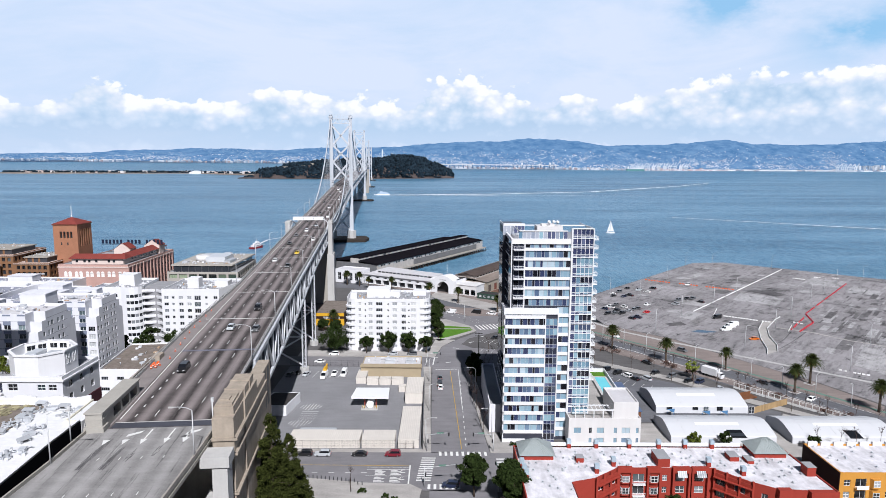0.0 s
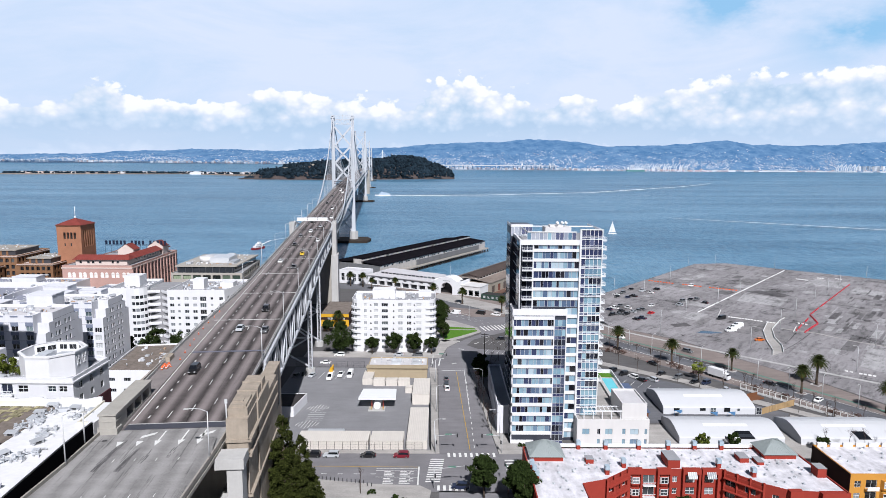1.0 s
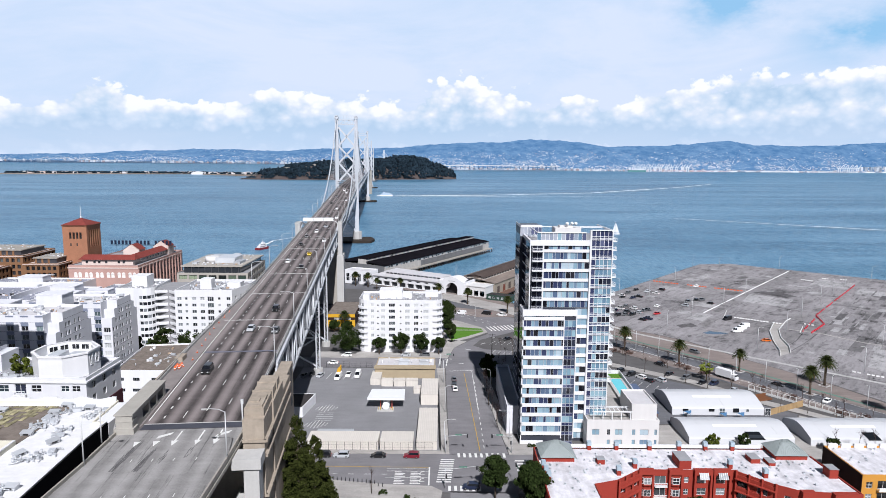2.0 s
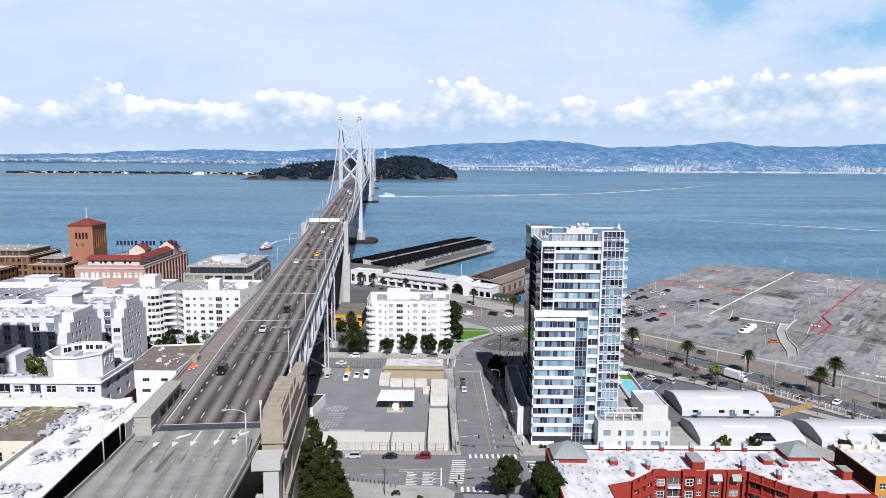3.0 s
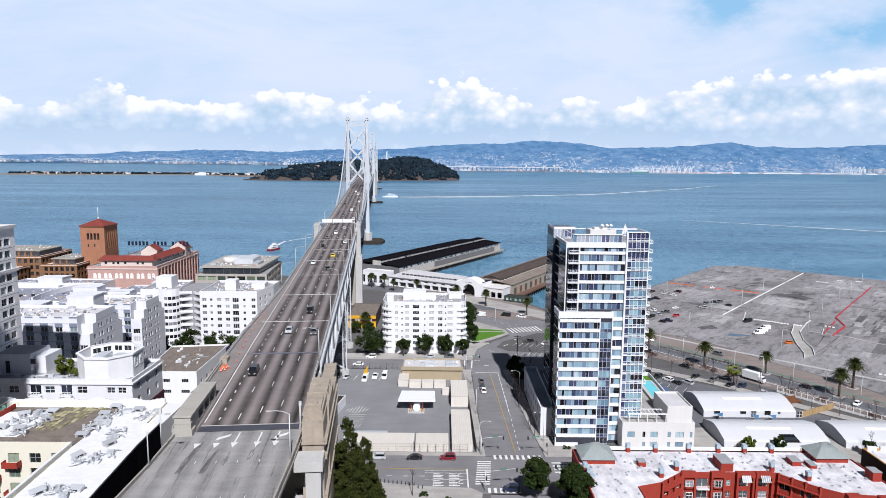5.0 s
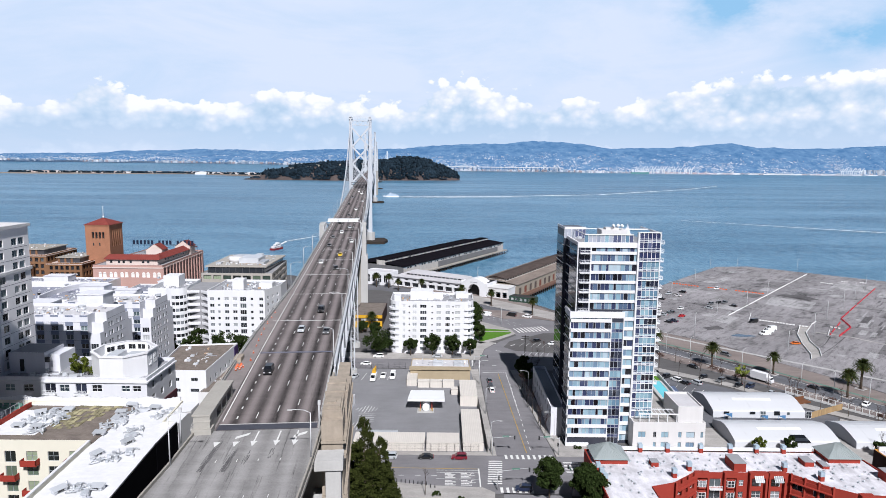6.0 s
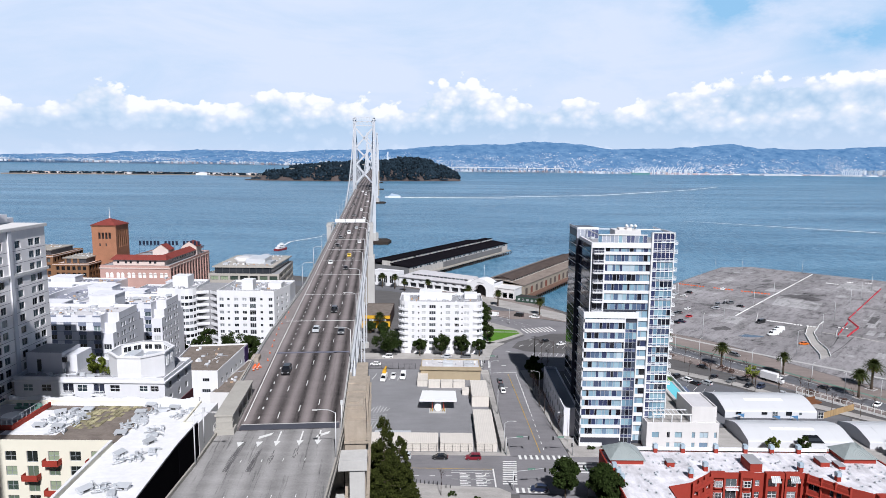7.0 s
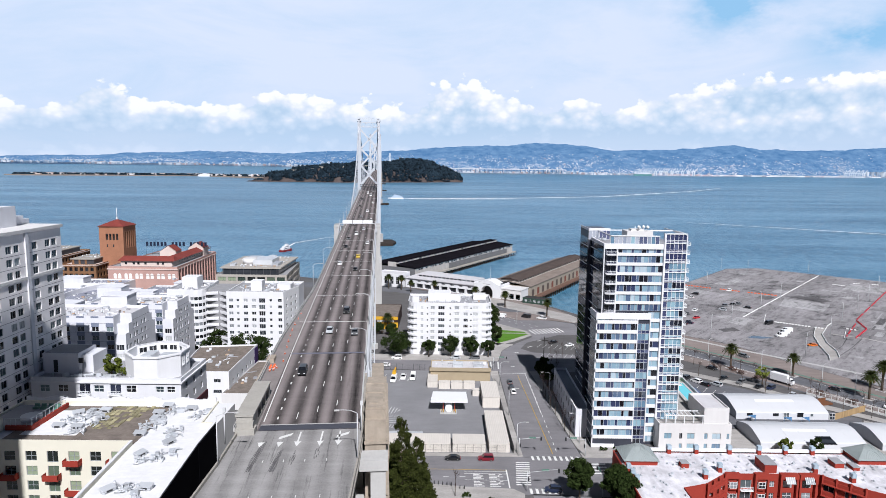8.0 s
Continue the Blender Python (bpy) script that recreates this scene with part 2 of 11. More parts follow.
LINE_YELLOW = mat("yellow_road_paint", (0.418, 0.274, 0.0456), 0.7, var=0.2, fine=2.0)
LINE_BLUE = mat("blue_grey_joint_plate", (0.0517, 0.0532, 0.0669), 0.6, var=0.25, fine=2.0)
BIKE_GREEN = mat("green_lane_paint", (0.0988, 0.19, 0.152), 0.8, var=0.5, scale=0.2)
ORANGE = mat("orange_plastic", (0.608, 0.0988, 0.0152), 0.5, var=0.06)
REDPLASTIC = mat("red_plastic_barrier", (0.471, 0.0228, 0.038), 0.5, var=0.08)
WHITEPLASTIC = mat("white_barrier", (0.684, 0.684, 0.675), 0.6, var=0.1)
RUBBER = mat("tyre_rubber", (0.0137, 0.0137, 0.0144), 0.8, var=0.1)
ALLOY = mat("wheel_alloy", (0.319, 0.327, 0.334), 0.4, metal=0.6, var=0.05)
CARGLASS = mat("car_glass", (0.00912, 0.0106, 0.0137), 0.08, var=0.1, spec=0.7)
LEAF_DARK = mat("dark_conifer_needles", (0.033, 0.040, 0.0105), 0.85, var=0.3, scale=0.5, island=0.8, spec=0.06)
LEAF = mat("evergreen_leaves", (0.024, 0.037, 0.011), 0.8, var=0.3, scale=0.5, island=0.9, spec=0.06)
LEAF_BRIGHT = mat("fresh_green_leaves", (0.0836, 0.103, 0.019), 0.8, var=0.25, island=0.7, spec=0.06)
PALMLEAF = mat("palm_frond_green", (0.0304, 0.0395, 0.0114), 0.75, var=0.25, island=0.8, spec=0.06)
PALMDRY = mat("dry_palm_frond", (0.198, 0.129, 0.0456), 0.85, var=0.25, island=0.5, spec=0.06)
BARK = mat("grey_brown_bark", (0.0836, 0.0646, 0.0494), 0.95, var=0.3, fine=3.0)
TWIG = mat("bare_twigs", (0.0646, 0.0441, 0.0395), 0.95, var=0.2)
GRASS = mat("lawn_grass", (0.075, 0.175, 0.016), 0.95, var=0.25, scale=0.4, fine=3.0)
POOL = mat("pool_water", (0.096, 0.496, 0.56), 0.08, var=0.06, spec=0.6)
ROCK = mat("island_bare_earth", (0.0745, 0.0593, 0.0555), 0.95, var=0.6, scale=0.03, fine=0.2)
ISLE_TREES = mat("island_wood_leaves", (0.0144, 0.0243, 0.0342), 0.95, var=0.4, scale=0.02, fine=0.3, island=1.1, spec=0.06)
FOAM = mat("wake_foam", (0.722, 0.748, 0.765), 0.8, var=0.3, scale=0.05, fine=0.4)

# reflected sky is put into the bay's cyan pane colours
GLASS_BAY = glass_mat("bay_glass", [(0.0, (0.115, 0.20, 0.28)), (0.4, (0.17, 0.285, 0.355)), (0.72, (0.24, 0.37, 0.435)), (0.92, (0.0492, 0.0656, 0.115))])
BLIND_GLASS = glass_mat("pale_spandrel_glass", [(0.0, (0.344, 0.369, 0.426)), (0.5, (0.082, 0.0943, 0.164)), (0.8, (0.246, 0.279, 0.344))])
GLASS_PURPLE = glass_mat("purple_spandrel_glass", [(0.0, (0.0328, 0.041, 0.0943)), (0.5, (0.0533, 0.0615, 0.123)), (0.85, (0.0984, 0.115, 0.197))])
GLASS_HIGH = glass_mat("high_rise_window_glass", [(0.0, (0.00984, 0.0107, 0.0139)), (0.35, (0.0287, 0.041, 0.0492)), (0.6, (0.0738, 0.102, 0.111)), (0.8, (0.164, 0.213, 0.221)), (0.93, (0.369, 0.394, 0.394))])
BLIND = mat("white_window_blind", (0.702, 0.666, 0.63), 0.7, var=0.08)
# teal and pale stops hold reflected sky as colour, besides blinds
GLASS_TOWER = glass_mat("tower_window_glass", [(0.0, (0.0082, 0.00902, 0.0131)), (0.10, (0.0328, 0.043, 0.0943)), (0.27, (0.08, 0.12, 0.195)), (0.43, (0.14, 0.21, 0.295)),
                                               (0.58, (0.20, 0.31, 0.385)), (0.76, (0.26, 0.375, 0.44)), (0.90, (0.37, 0.46, 0.52)), (0.96, (0.0164, 0.0164, 0.0246))])
# near-black panes; on the tower's left side they stand in for shade
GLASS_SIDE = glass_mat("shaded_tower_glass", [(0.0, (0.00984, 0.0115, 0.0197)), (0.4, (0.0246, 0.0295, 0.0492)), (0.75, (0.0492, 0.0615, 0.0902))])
GLASS = glass_mat("window_glass", [(0.0, (0.0164, 0.0197, 0.023)), (0.35, (0.0492, 0.0574, 0.0656)), (0.55, (0.197, 0.213, 0.23)), (0.75, (0.328, 0.344, 0.361)), (0.88, (0.0246, 0.0279, 0.0328))])
GLASS_DARK = glass_mat("dark_window_glass", [(0.0, (0.00984, 0.0115, 0.0139)), (0.5, (0.0287, 0.0328, 0.0394)), (0.85, (0.082, 0.0984, 0.107))])
GLASS_PALE = glass_mat("pale_blind_window_glass", [(0.0, (0.279, 0.295, 0.312)), (0.35, (0.41, 0.426, 0.435)), (0.7, (0.508, 0.517, 0.525)), (0.88, (0.0574, 0.0656, 0.0738))])
GLASS_GREEN = glass_mat("green_tinted_window_glass", [(0.0, (0.0123, 0.0164, 0.0148)), (0.3, (0.041, 0.0615, 0.0492)), (0.65, (0.0984, 0.131, 0.0943)), (0.86, (0.246, 0.295, 0.205))])


def ground_mat(name, col, patch=0.35, scale=0.05, tracks=None, rough=0.9, turn=0.0, crack=0.0, tint=None):
    """Asphalt or concrete: big repaired patches, stains, fine grain, and wheel tracks along one direction."""
    m = bpy.data.materials.new(name)
    m.use_nodes = True
    n = Nodes(m.node_tree)
    pos = n.mapping(n.add("ShaderNodeNewGeometry").outputs["Position"], rot=(0, 0, turn))
    big = n.noise(pos, scale, 6, 0.62)
    mid = n.noise(n.mapping(pos, (0.12, 0.5, 1)), 1.0, 5, 0.6)
    small = n.noise(pos, 2.6, 4, 0.65)
    f = n.math("ADD", n.math("MULTIPLY", n.math("SUBTRACT", big, 0.5), patch * 3.2), n.math("MULTIPLY", n.math("SUBTRACT", small, 0.5), 0.5))
    f = n.math("ADD", f, n.math("MULTIPLY", n.math("SUBTRACT", mid, 0.5), patch * 2.2))
    if crack:
        for width, height, amount in ((46.0, 17.0, 0.5), (9.0, 4.5, 0.26)):
            br = n.add("ShaderNodeTexBrick")
            n.put(br.inputs["Vector"], pos)
            br.inputs["Color1"].default_value, br.inputs["Color2"].default_value, br.inputs["Mortar"].default_value = (0, 0, 0, 1), (1, 1, 1, 1), (0.1, 0.1, 0.1, 1)
            br.inputs["Scale"].default_value, br.inputs["Mortar Size"].default_value = 1.0, 0.22
            br.inputs["Brick Width"].default_value, br.inputs["Row Height"].default_value = width, height
            f = n.math("ADD", f, n.math("MULTIPLY", n.math("SUBTRACT", br.outputs["Color"], 0.5), crack * amount))
        # ragged oil stains, scuffs and tar lines
        for scl, loc, lo, hi, amount in (((0.25, 1.0, 1), (5, 9, 0), 0.54, 0.62, 0.30), ((1.0, 0.2, 1), (17, 2, 0), 0.56, 0.63, 0.26), ((0.5, 0.7, 1), (41, 23, 0), 0.575, 0.61, 0.42)):
            st = n.ramp(n.noise(n.mapping(pos, scl, loc), 0.34, 9, 0.78), [(lo, (0,) * 3), (hi, (1,) * 3)])
            f = n.math("SUBTRACT", f, n.math("MULTIPLY", st, amount))
        blob = n.ramp(n.noise(n.mapping(pos, (0.6, 1.8, 1), (11, 3, 0)), 0.11, 8, 0.72), [(0.53, (0,) * 3), (0.60, (1,) * 3)])
        f = n.math("SUBTRACT", f, n.math("MULTIPLY", blob, 0.3))
        blot = n.ramp(n.noise(n.mapping(pos, (1, 0.5, 1), (31, 7, 0)), 0.06, 7, 0.7), [(0.55, (0,) * 3), (0.63, (1,) * 3)])
        f = n.math("SUBTRACT", f, n.math("MULTIPLY", blot, 0.38))
    if tracks:
        sep = n.add("ShaderNodeSeparateXYZ")
        n.put(sep.inputs[0], n.add("ShaderNodeTexCoord").outputs["Object"])
        wob = n.noise(n.mapping(n.add("ShaderNodeTexCoord").outputs["Object"], (0.5, 0.012, 1)), 1.0, 4, 0.6)
        ph = n.math("MULTIPLY", n.math("ADD", sep.outputs[0], tracks[1]), 2 * math.pi / tracks[0])
        w = n.math("MULTIPLY", n.math("COSINE", ph), n.math("MULTIPLY", wob, tracks[2] * 2))
        f = n.math("ADD", f, w)
        # long tyre smears along the road
        sm = n.ramp(n.noise(n.mapping(n.add("ShaderNodeTexCoord").outputs["Object"], (0.95, 0.045, 1)), 1.0, 7, 0.72), [(0.55, (0,) * 3), (0.66, (1,) * 3)])
        f = n.math("SUBTRACT", f, n.math("MULTIPLY", sm, tracks[3]))
    mul = n.add("ShaderNodeVectorMath")
    mul.operation = "SCALE"
    mul.inputs[0].default_value = col
    n.put(mul.inputs["Scale"], n.math("MAXIMUM", n.math("ADD", f, 1.0), 0.12))
    c = mul.outputs[0]
    if tint:
        c = n.mix(n.ramp(n.noise(pos, 0.02, 4, 0.6), [(0.45, (0,) * 3), (0.6, (0.6,) * 3)]), c, (*tint, 1))
    b = n.add("ShaderNodeBsdfPrincipled")
    n.put(b.inputs["Base Color"], c)
    b.inputs["Roughness"].default_value, b.inputs["Specular IOR Level"].default_value = rough, 0.18
    bp = n.add("ShaderNodeBump")
    bp.inputs["Strength"].default_value, bp.inputs["Distance"].default_value = 0.3, 0.04
    n.put(bp.inputs["Height"], small)
    n.put(b.inputs["Normal"], bp.outputs[0])
    out = n.add("ShaderNodeOutputMaterial")
    n.put(out.inputs[0], b.outputs[0])
    MATS[name] = m
    return m


ASPHALT = ground_mat("street_asphalt", (0.176, 0.171, 0.18), 0.22, 0.06)
BLUE_ASPHALT = ground_mat("blue_grey_asphalt", (0.122, 0.124, 0.136), 0.25, 0.08)
YARD = ground_mat("yard_asphalt", (0.199, 0.199, 0.209), 0.14, 0.08)
PAVING = ground_mat("pavement_concrete", (0.33, 0.315, 0.3), 0.26, 0.08)
LAND = ground_mat("city_ground", (0.0988, 0.095, 0.095), 0.3, 0.03)
MEDIAN = ground_mat("planted_median_earth", (0.20, 0.168, 0.155), 0.3, 0.06)
FOOTWAY = ground_mat("pale_footway_concrete", (0.395, 0.388, 0.38), 0.2, 0.08)
PIERDECK = ground_mat("cargo_pier_paving", (0.24, 0.229, 0.236), 0.30, 0.02, crack=0.42, turn=-0.86)
DECK = ground_mat("bridge_deck_asphalt", (0.131, 0.114, 0.112), 0.20, 0.05, tracks=(3.62, 0.55, 0.58, 0.3))
APPROACH = ground_mat("approach_deck_concrete", (0.239, 0.232, 0.228), 0.26, 0.06, tracks=(3.7, 0.6, 0.15, 0.6))


def water_mat():
    m = bpy.data.materials.new("bay_water")
    m.use_nodes = True
    n = Nodes(m.node_tree)
    pos = n.add("ShaderNodeNewGeometry").outputs["Position"]
    drift = n.noise(n.mapping(pos, (0.0011, 0.006, 1), rot=(0, 0, -0.12)), 1.0, 6, 0.6, 0.6)
    gust = n.noise(n.mapping(pos, (0.012, 0.035, 1)), 1.0, 6, 0.7)
    chop = n.noise(n.mapping(pos, (0.06, 0.11, 1)), 1.0, 7, 0.75)
    rip = n.noise(n.mapping(pos, (0.30, 0.045, 1)), 1.0, 6, 0.75)
    f = n.math("ADD", n.math("MULTIPLY", drift, 0.34), n.math("ADD", n.math("MULTIPLY", gust, 0.16), n.math("ADD", n.math("MULTIPLY", chop, 0.18), n.math("MULTIPLY", rip, 0.44))))
    col = n.ramp(f, [(0.49, (0.023, 0.090, 0.164)), (0.56, (0.063, 0.172, 0.276)), (0.635, (0.132, 0.264, 0.380))])
    # greener, murkier shallows along the quays
    sep = n.add("ShaderNodeSeparateXYZ")
    n.put(sep.inputs[0], pos)
    shallow = n.ramp(n.math("DIVIDE", n.math("ADD", sep.outputs[1], n.math("MULTIPLY", drift, 160.0)), 1500.0), [(0.26, (0.55,) * 3), (0.46, (0.0,) * 3)])
    col = n.mix(shallow, col, n.mix(0.45, col, (0.026, 0.118, 0.126, 1)))
    b = n.add("ShaderNodeBsdfPrincipled")
    n.put(b.inputs["Base Color"], col)
    b.inputs["Roughness"].default_value, b.inputs["IOR"].default_value = 0.32, 1.33
    waves = n.math("ADD", n.noise(n.mapping(pos, (0.35, 0.6, 1)), 1.0, 6, 0.7), n.math("MULTIPLY", n.noise(n.mapping(pos, (0.04, 0.08, 1)), 1.0, 5, 0.6), 2.0))
    bp = n.add("ShaderNodeBump")
    bp.inputs["Strength"].default_value, bp.inputs["Distance"].default_value = 0.9, 1.1
    n.put(bp.inputs["Height"], waves)
    n.put(b.inputs["Normal"], bp.outputs[0])
    out = n.add("ShaderNodeOutputMaterial")
    n.put(out.inputs[0], b.outputs[0])
    return m


def haze_mat(name, lo, hi, scale, town=0.5, glow=0.5):
    """Far shore with the haze of several kilometres of air put into its colours and glow."""
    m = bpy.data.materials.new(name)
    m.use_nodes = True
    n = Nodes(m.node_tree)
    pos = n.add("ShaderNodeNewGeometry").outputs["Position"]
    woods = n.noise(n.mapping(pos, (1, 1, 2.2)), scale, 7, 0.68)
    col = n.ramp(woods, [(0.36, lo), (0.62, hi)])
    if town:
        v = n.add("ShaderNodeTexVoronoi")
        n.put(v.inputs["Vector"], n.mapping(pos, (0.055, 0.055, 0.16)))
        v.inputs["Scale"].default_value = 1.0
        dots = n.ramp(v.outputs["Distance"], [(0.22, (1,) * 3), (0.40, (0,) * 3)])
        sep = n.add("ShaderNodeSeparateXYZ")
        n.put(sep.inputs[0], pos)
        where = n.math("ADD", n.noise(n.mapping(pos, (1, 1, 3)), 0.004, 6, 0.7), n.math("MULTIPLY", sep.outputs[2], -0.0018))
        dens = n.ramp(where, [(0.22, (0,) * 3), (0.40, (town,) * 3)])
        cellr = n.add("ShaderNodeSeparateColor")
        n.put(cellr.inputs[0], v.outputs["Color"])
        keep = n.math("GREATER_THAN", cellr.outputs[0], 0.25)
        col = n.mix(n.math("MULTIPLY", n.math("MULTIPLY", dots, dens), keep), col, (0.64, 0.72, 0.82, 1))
    # emission lifts the colour as airlight would; the air itself is clear
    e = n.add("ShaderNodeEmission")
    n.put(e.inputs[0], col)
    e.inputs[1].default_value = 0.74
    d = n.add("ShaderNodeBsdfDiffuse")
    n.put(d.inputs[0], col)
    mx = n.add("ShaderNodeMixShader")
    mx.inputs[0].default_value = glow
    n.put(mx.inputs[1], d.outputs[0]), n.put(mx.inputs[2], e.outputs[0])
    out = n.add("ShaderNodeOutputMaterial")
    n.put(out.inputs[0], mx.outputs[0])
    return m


# ---- building blocks ----
def box(bm, x0, x1, y0, y1, z0, z1, mi=0):
    v = [bm.verts.new(p) for p in ((x0, y0, z0), (x1, y0, z0), (x1, y1, z0), (x0, y1, z0), (x0, y0, z1), (x1, y0, z1), (x1, y1, z1), (x0, y1, z1))]
    for q in ((3, 2, 1, 0), (4, 5, 6, 7), (0, 1, 5, 4), (1, 2, 6, 5), (2, 3, 7, 6), (3, 0, 4, 7)):
        bm.faces.new([v[i] for i in q]).material_index = mi
    return bm


def beam(bm, p, q, w, h=None, mi=0):
    """A straight bar of section w x h from p to q."""
    p, q = Vector(p), Vector(q)
    h = h or w
    d = (q - p).normalized()
    side = d.cross(Vector((0, 0, 1)))
    side = side.normalized() if side.length > 1e-4 else Vector((1, 0, 0))
    up = side.cross(d).normalized()
    c = [(-1, -1), (1, -1), (1, 1), (-1, 1)]
    a = [bm.verts.new(p + side * (i * w / 2) + up * (j * h / 2)) for i, j in c]
    b = [bm.verts.new(q + side * (i * w / 2) + up * (j * h / 2)) for i, j in c]
    for i in range(4):
        bm.faces.new((a[i], a[(i + 1) % 4], b[(i + 1) % 4], b[i])).material_index = mi
    bm.faces.new(a[::-1]).material_index = mi
    bm.faces.new(b).material_index = mi
    return bm


def rod(bm, p, q, r, r2=None, n=7, mi=0, caps=True):
    """A round bar, tapered from r to r2."""
    p, q = Vector(p), Vector(q)
    r2 = r if r2 is None else r2
    d = (q - p).normalized()
    side = d.cross(Vector((0, 0, 1)))
    side = side.normalized() if side.length > 1e-4 else Vector((1, 0, 0))
    up = side.cross(d).normalized()
    ang = [2 * math.pi * i / n for i in range(n)]
    a = [bm.verts.new(p + (side * math.cos(t) + up * math.sin(t)) * r) for t in ang]
    b = [bm.verts.new(q + (side * math.cos(t) + up * math.sin(t)) * r2) for t in ang]
    for i in range(n):
        f = bm.faces.new((a[i], a[(i + 1) % n], b[(i + 1) % n], b[i]))
        f.material_index, f.smooth = mi, True
    if caps:
        bm.faces.new(a[::-1]).material_index = mi
        bm.faces.new(b).material_index = mi
    return bm


def prism(bm, poly, z0, z1, mi=0, mi_top=None):
    """An upright block over a counter-clockwise outline."""
    lo = [bm.verts.new((x, y, z0)) for x, y in poly]
    hi = [bm.verts.new((x, y, z1)) for x, y in poly]
    k = len(poly)
    for i in range(k):
        bm.faces.new((lo[i], lo[(i + 1) % k], hi[(i + 1) % k], hi[i])).material_index = mi
    bm.faces.new(hi).material_index = mi if mi_top is None else mi_top
    bm.faces.new(lo[::-1]).material_index = mi
    return bm


def to_mesh(name, bm, mats):
    me = bpy.data.meshes.new(name)
    bm.to_mesh(me)
    bm.free()
    for m in (mats if isinstance(mats, (list, tuple)) else [mats]):
        me.materials.append(m)
    return me


def thing(name, loc=(0, 0, 0), turn=0.0, label="", category="", group="", kind=""):
    ob = new(name)
    ob.matrix_basis = pose(*loc, 0, 0, turn)
    return tagged(ob, label, category, group, kind)


def part(name, bm, mats, parent, label="", kind=""):
    """Links a bmesh as one mesh object under a thing or a part."""
    ob = new(name, to_mesh(name, bm, mats))
    ob.parent = parent
    return tagged(ob, label, kind=kind)


def shared(name, me, parent, m):
    """Another piece on a shared mesh."""
    ob = new(name, me)
    ob.parent = parent
    ob.matrix_basis = m
    return ob


def solo(name, bm, mats, label="", category="", group="", kind="", loc=(0, 0, 0), turn=0.0):
    ob = new(name, to_mesh(name, bm, mats))
    ob.matrix_basis = pose(*loc, 0, 0, turn)
    return tagged(ob, label, category, group, kind)


def B():
    return bmesh.new()


def offset_poly(poly, d):
    """The outline moved inwards by d (counter-clockwise outlines)."""
    out = []
    k = len(poly)
    for i in range(k):
        a, b, c = Vector(poly[i - 1]), Vector(poly[i]), Vector(poly[(i + 1) % k])
        e, f = (b - a).normalized(), (c - b).normalized()
        na, nb = Vector((-e.y, e.x)), Vector((-f.y, f.x))
        s = na + nb
        s = s / max(0.25, s.dot(na))
        out.append(tuple(b + s * d))
    return out


def facade(bm, p0, p1, z0, z1, holes, depth=0.25, mi=0):
    """One wall face from p0 to p1 (outside on the right), with openings (u0, u1, v0, v1) and their reveals."""
    a, b = Vector((*p0, 0)), Vector((*p1, 0))
    L = (b - a).length
    d = (b - a) / L
    nrm = Vector((d.y, -d.x, 0))
    us = sorted({0.0, L, *[h[0] for h in holes], *[h[1] for h in holes]})
    vs = sorted({z0, z1, *[h[2] for h in holes], *[h[3] for h in holes]})
    grid = {}

    def vert(u, v, back=0.0):
        key = (round(u, 4), round(v, 4), back)
        if key not in grid:
            grid[key] = bm.verts.new(a + d * u - nrm * back + Vector((0, 0, v)))
        return grid[key]

    cut = set()
    for h in holes:
        for i in range(len(us) - 1):
            if h[0] - 1e-5 <= us[i] and us[i + 1] <= h[1] + 1e-5:
                for j in range(len(vs) - 1):
                    if h[2] - 1e-5 <= vs[j] and vs[j + 1] <= h[3] + 1e-5:
                        cut.add((i, j))
    for i in range(len(us) - 1):
        for j in range(len(vs) - 1):
            if (i, j) not in cut:
                bm.faces.new((vert(us[i], vs[j]), vert(us[i + 1], vs[j]), vert(us[i + 1], vs[j + 1]), vert(us[i], vs[j + 1]))).material_index = mi
    for u0, u1, v0, v1 in holes:
        c = [(u0, v0), (u1, v0), (u1, v1), (u0, v1)]
        q0 = [bm.verts.new(a + d * u + Vector((0, 0, v))) for u, v in c]
        q1 = [bm.verts.new(a + d * u - nrm * depth + Vector((0, 0, v))) for u, v in c]
        for i in range(4):
            bm.faces.new((q0[i], q1[i], q1[(i + 1) % 4], q0[(i + 1) % 4])).material_index = mi


WIN = {}


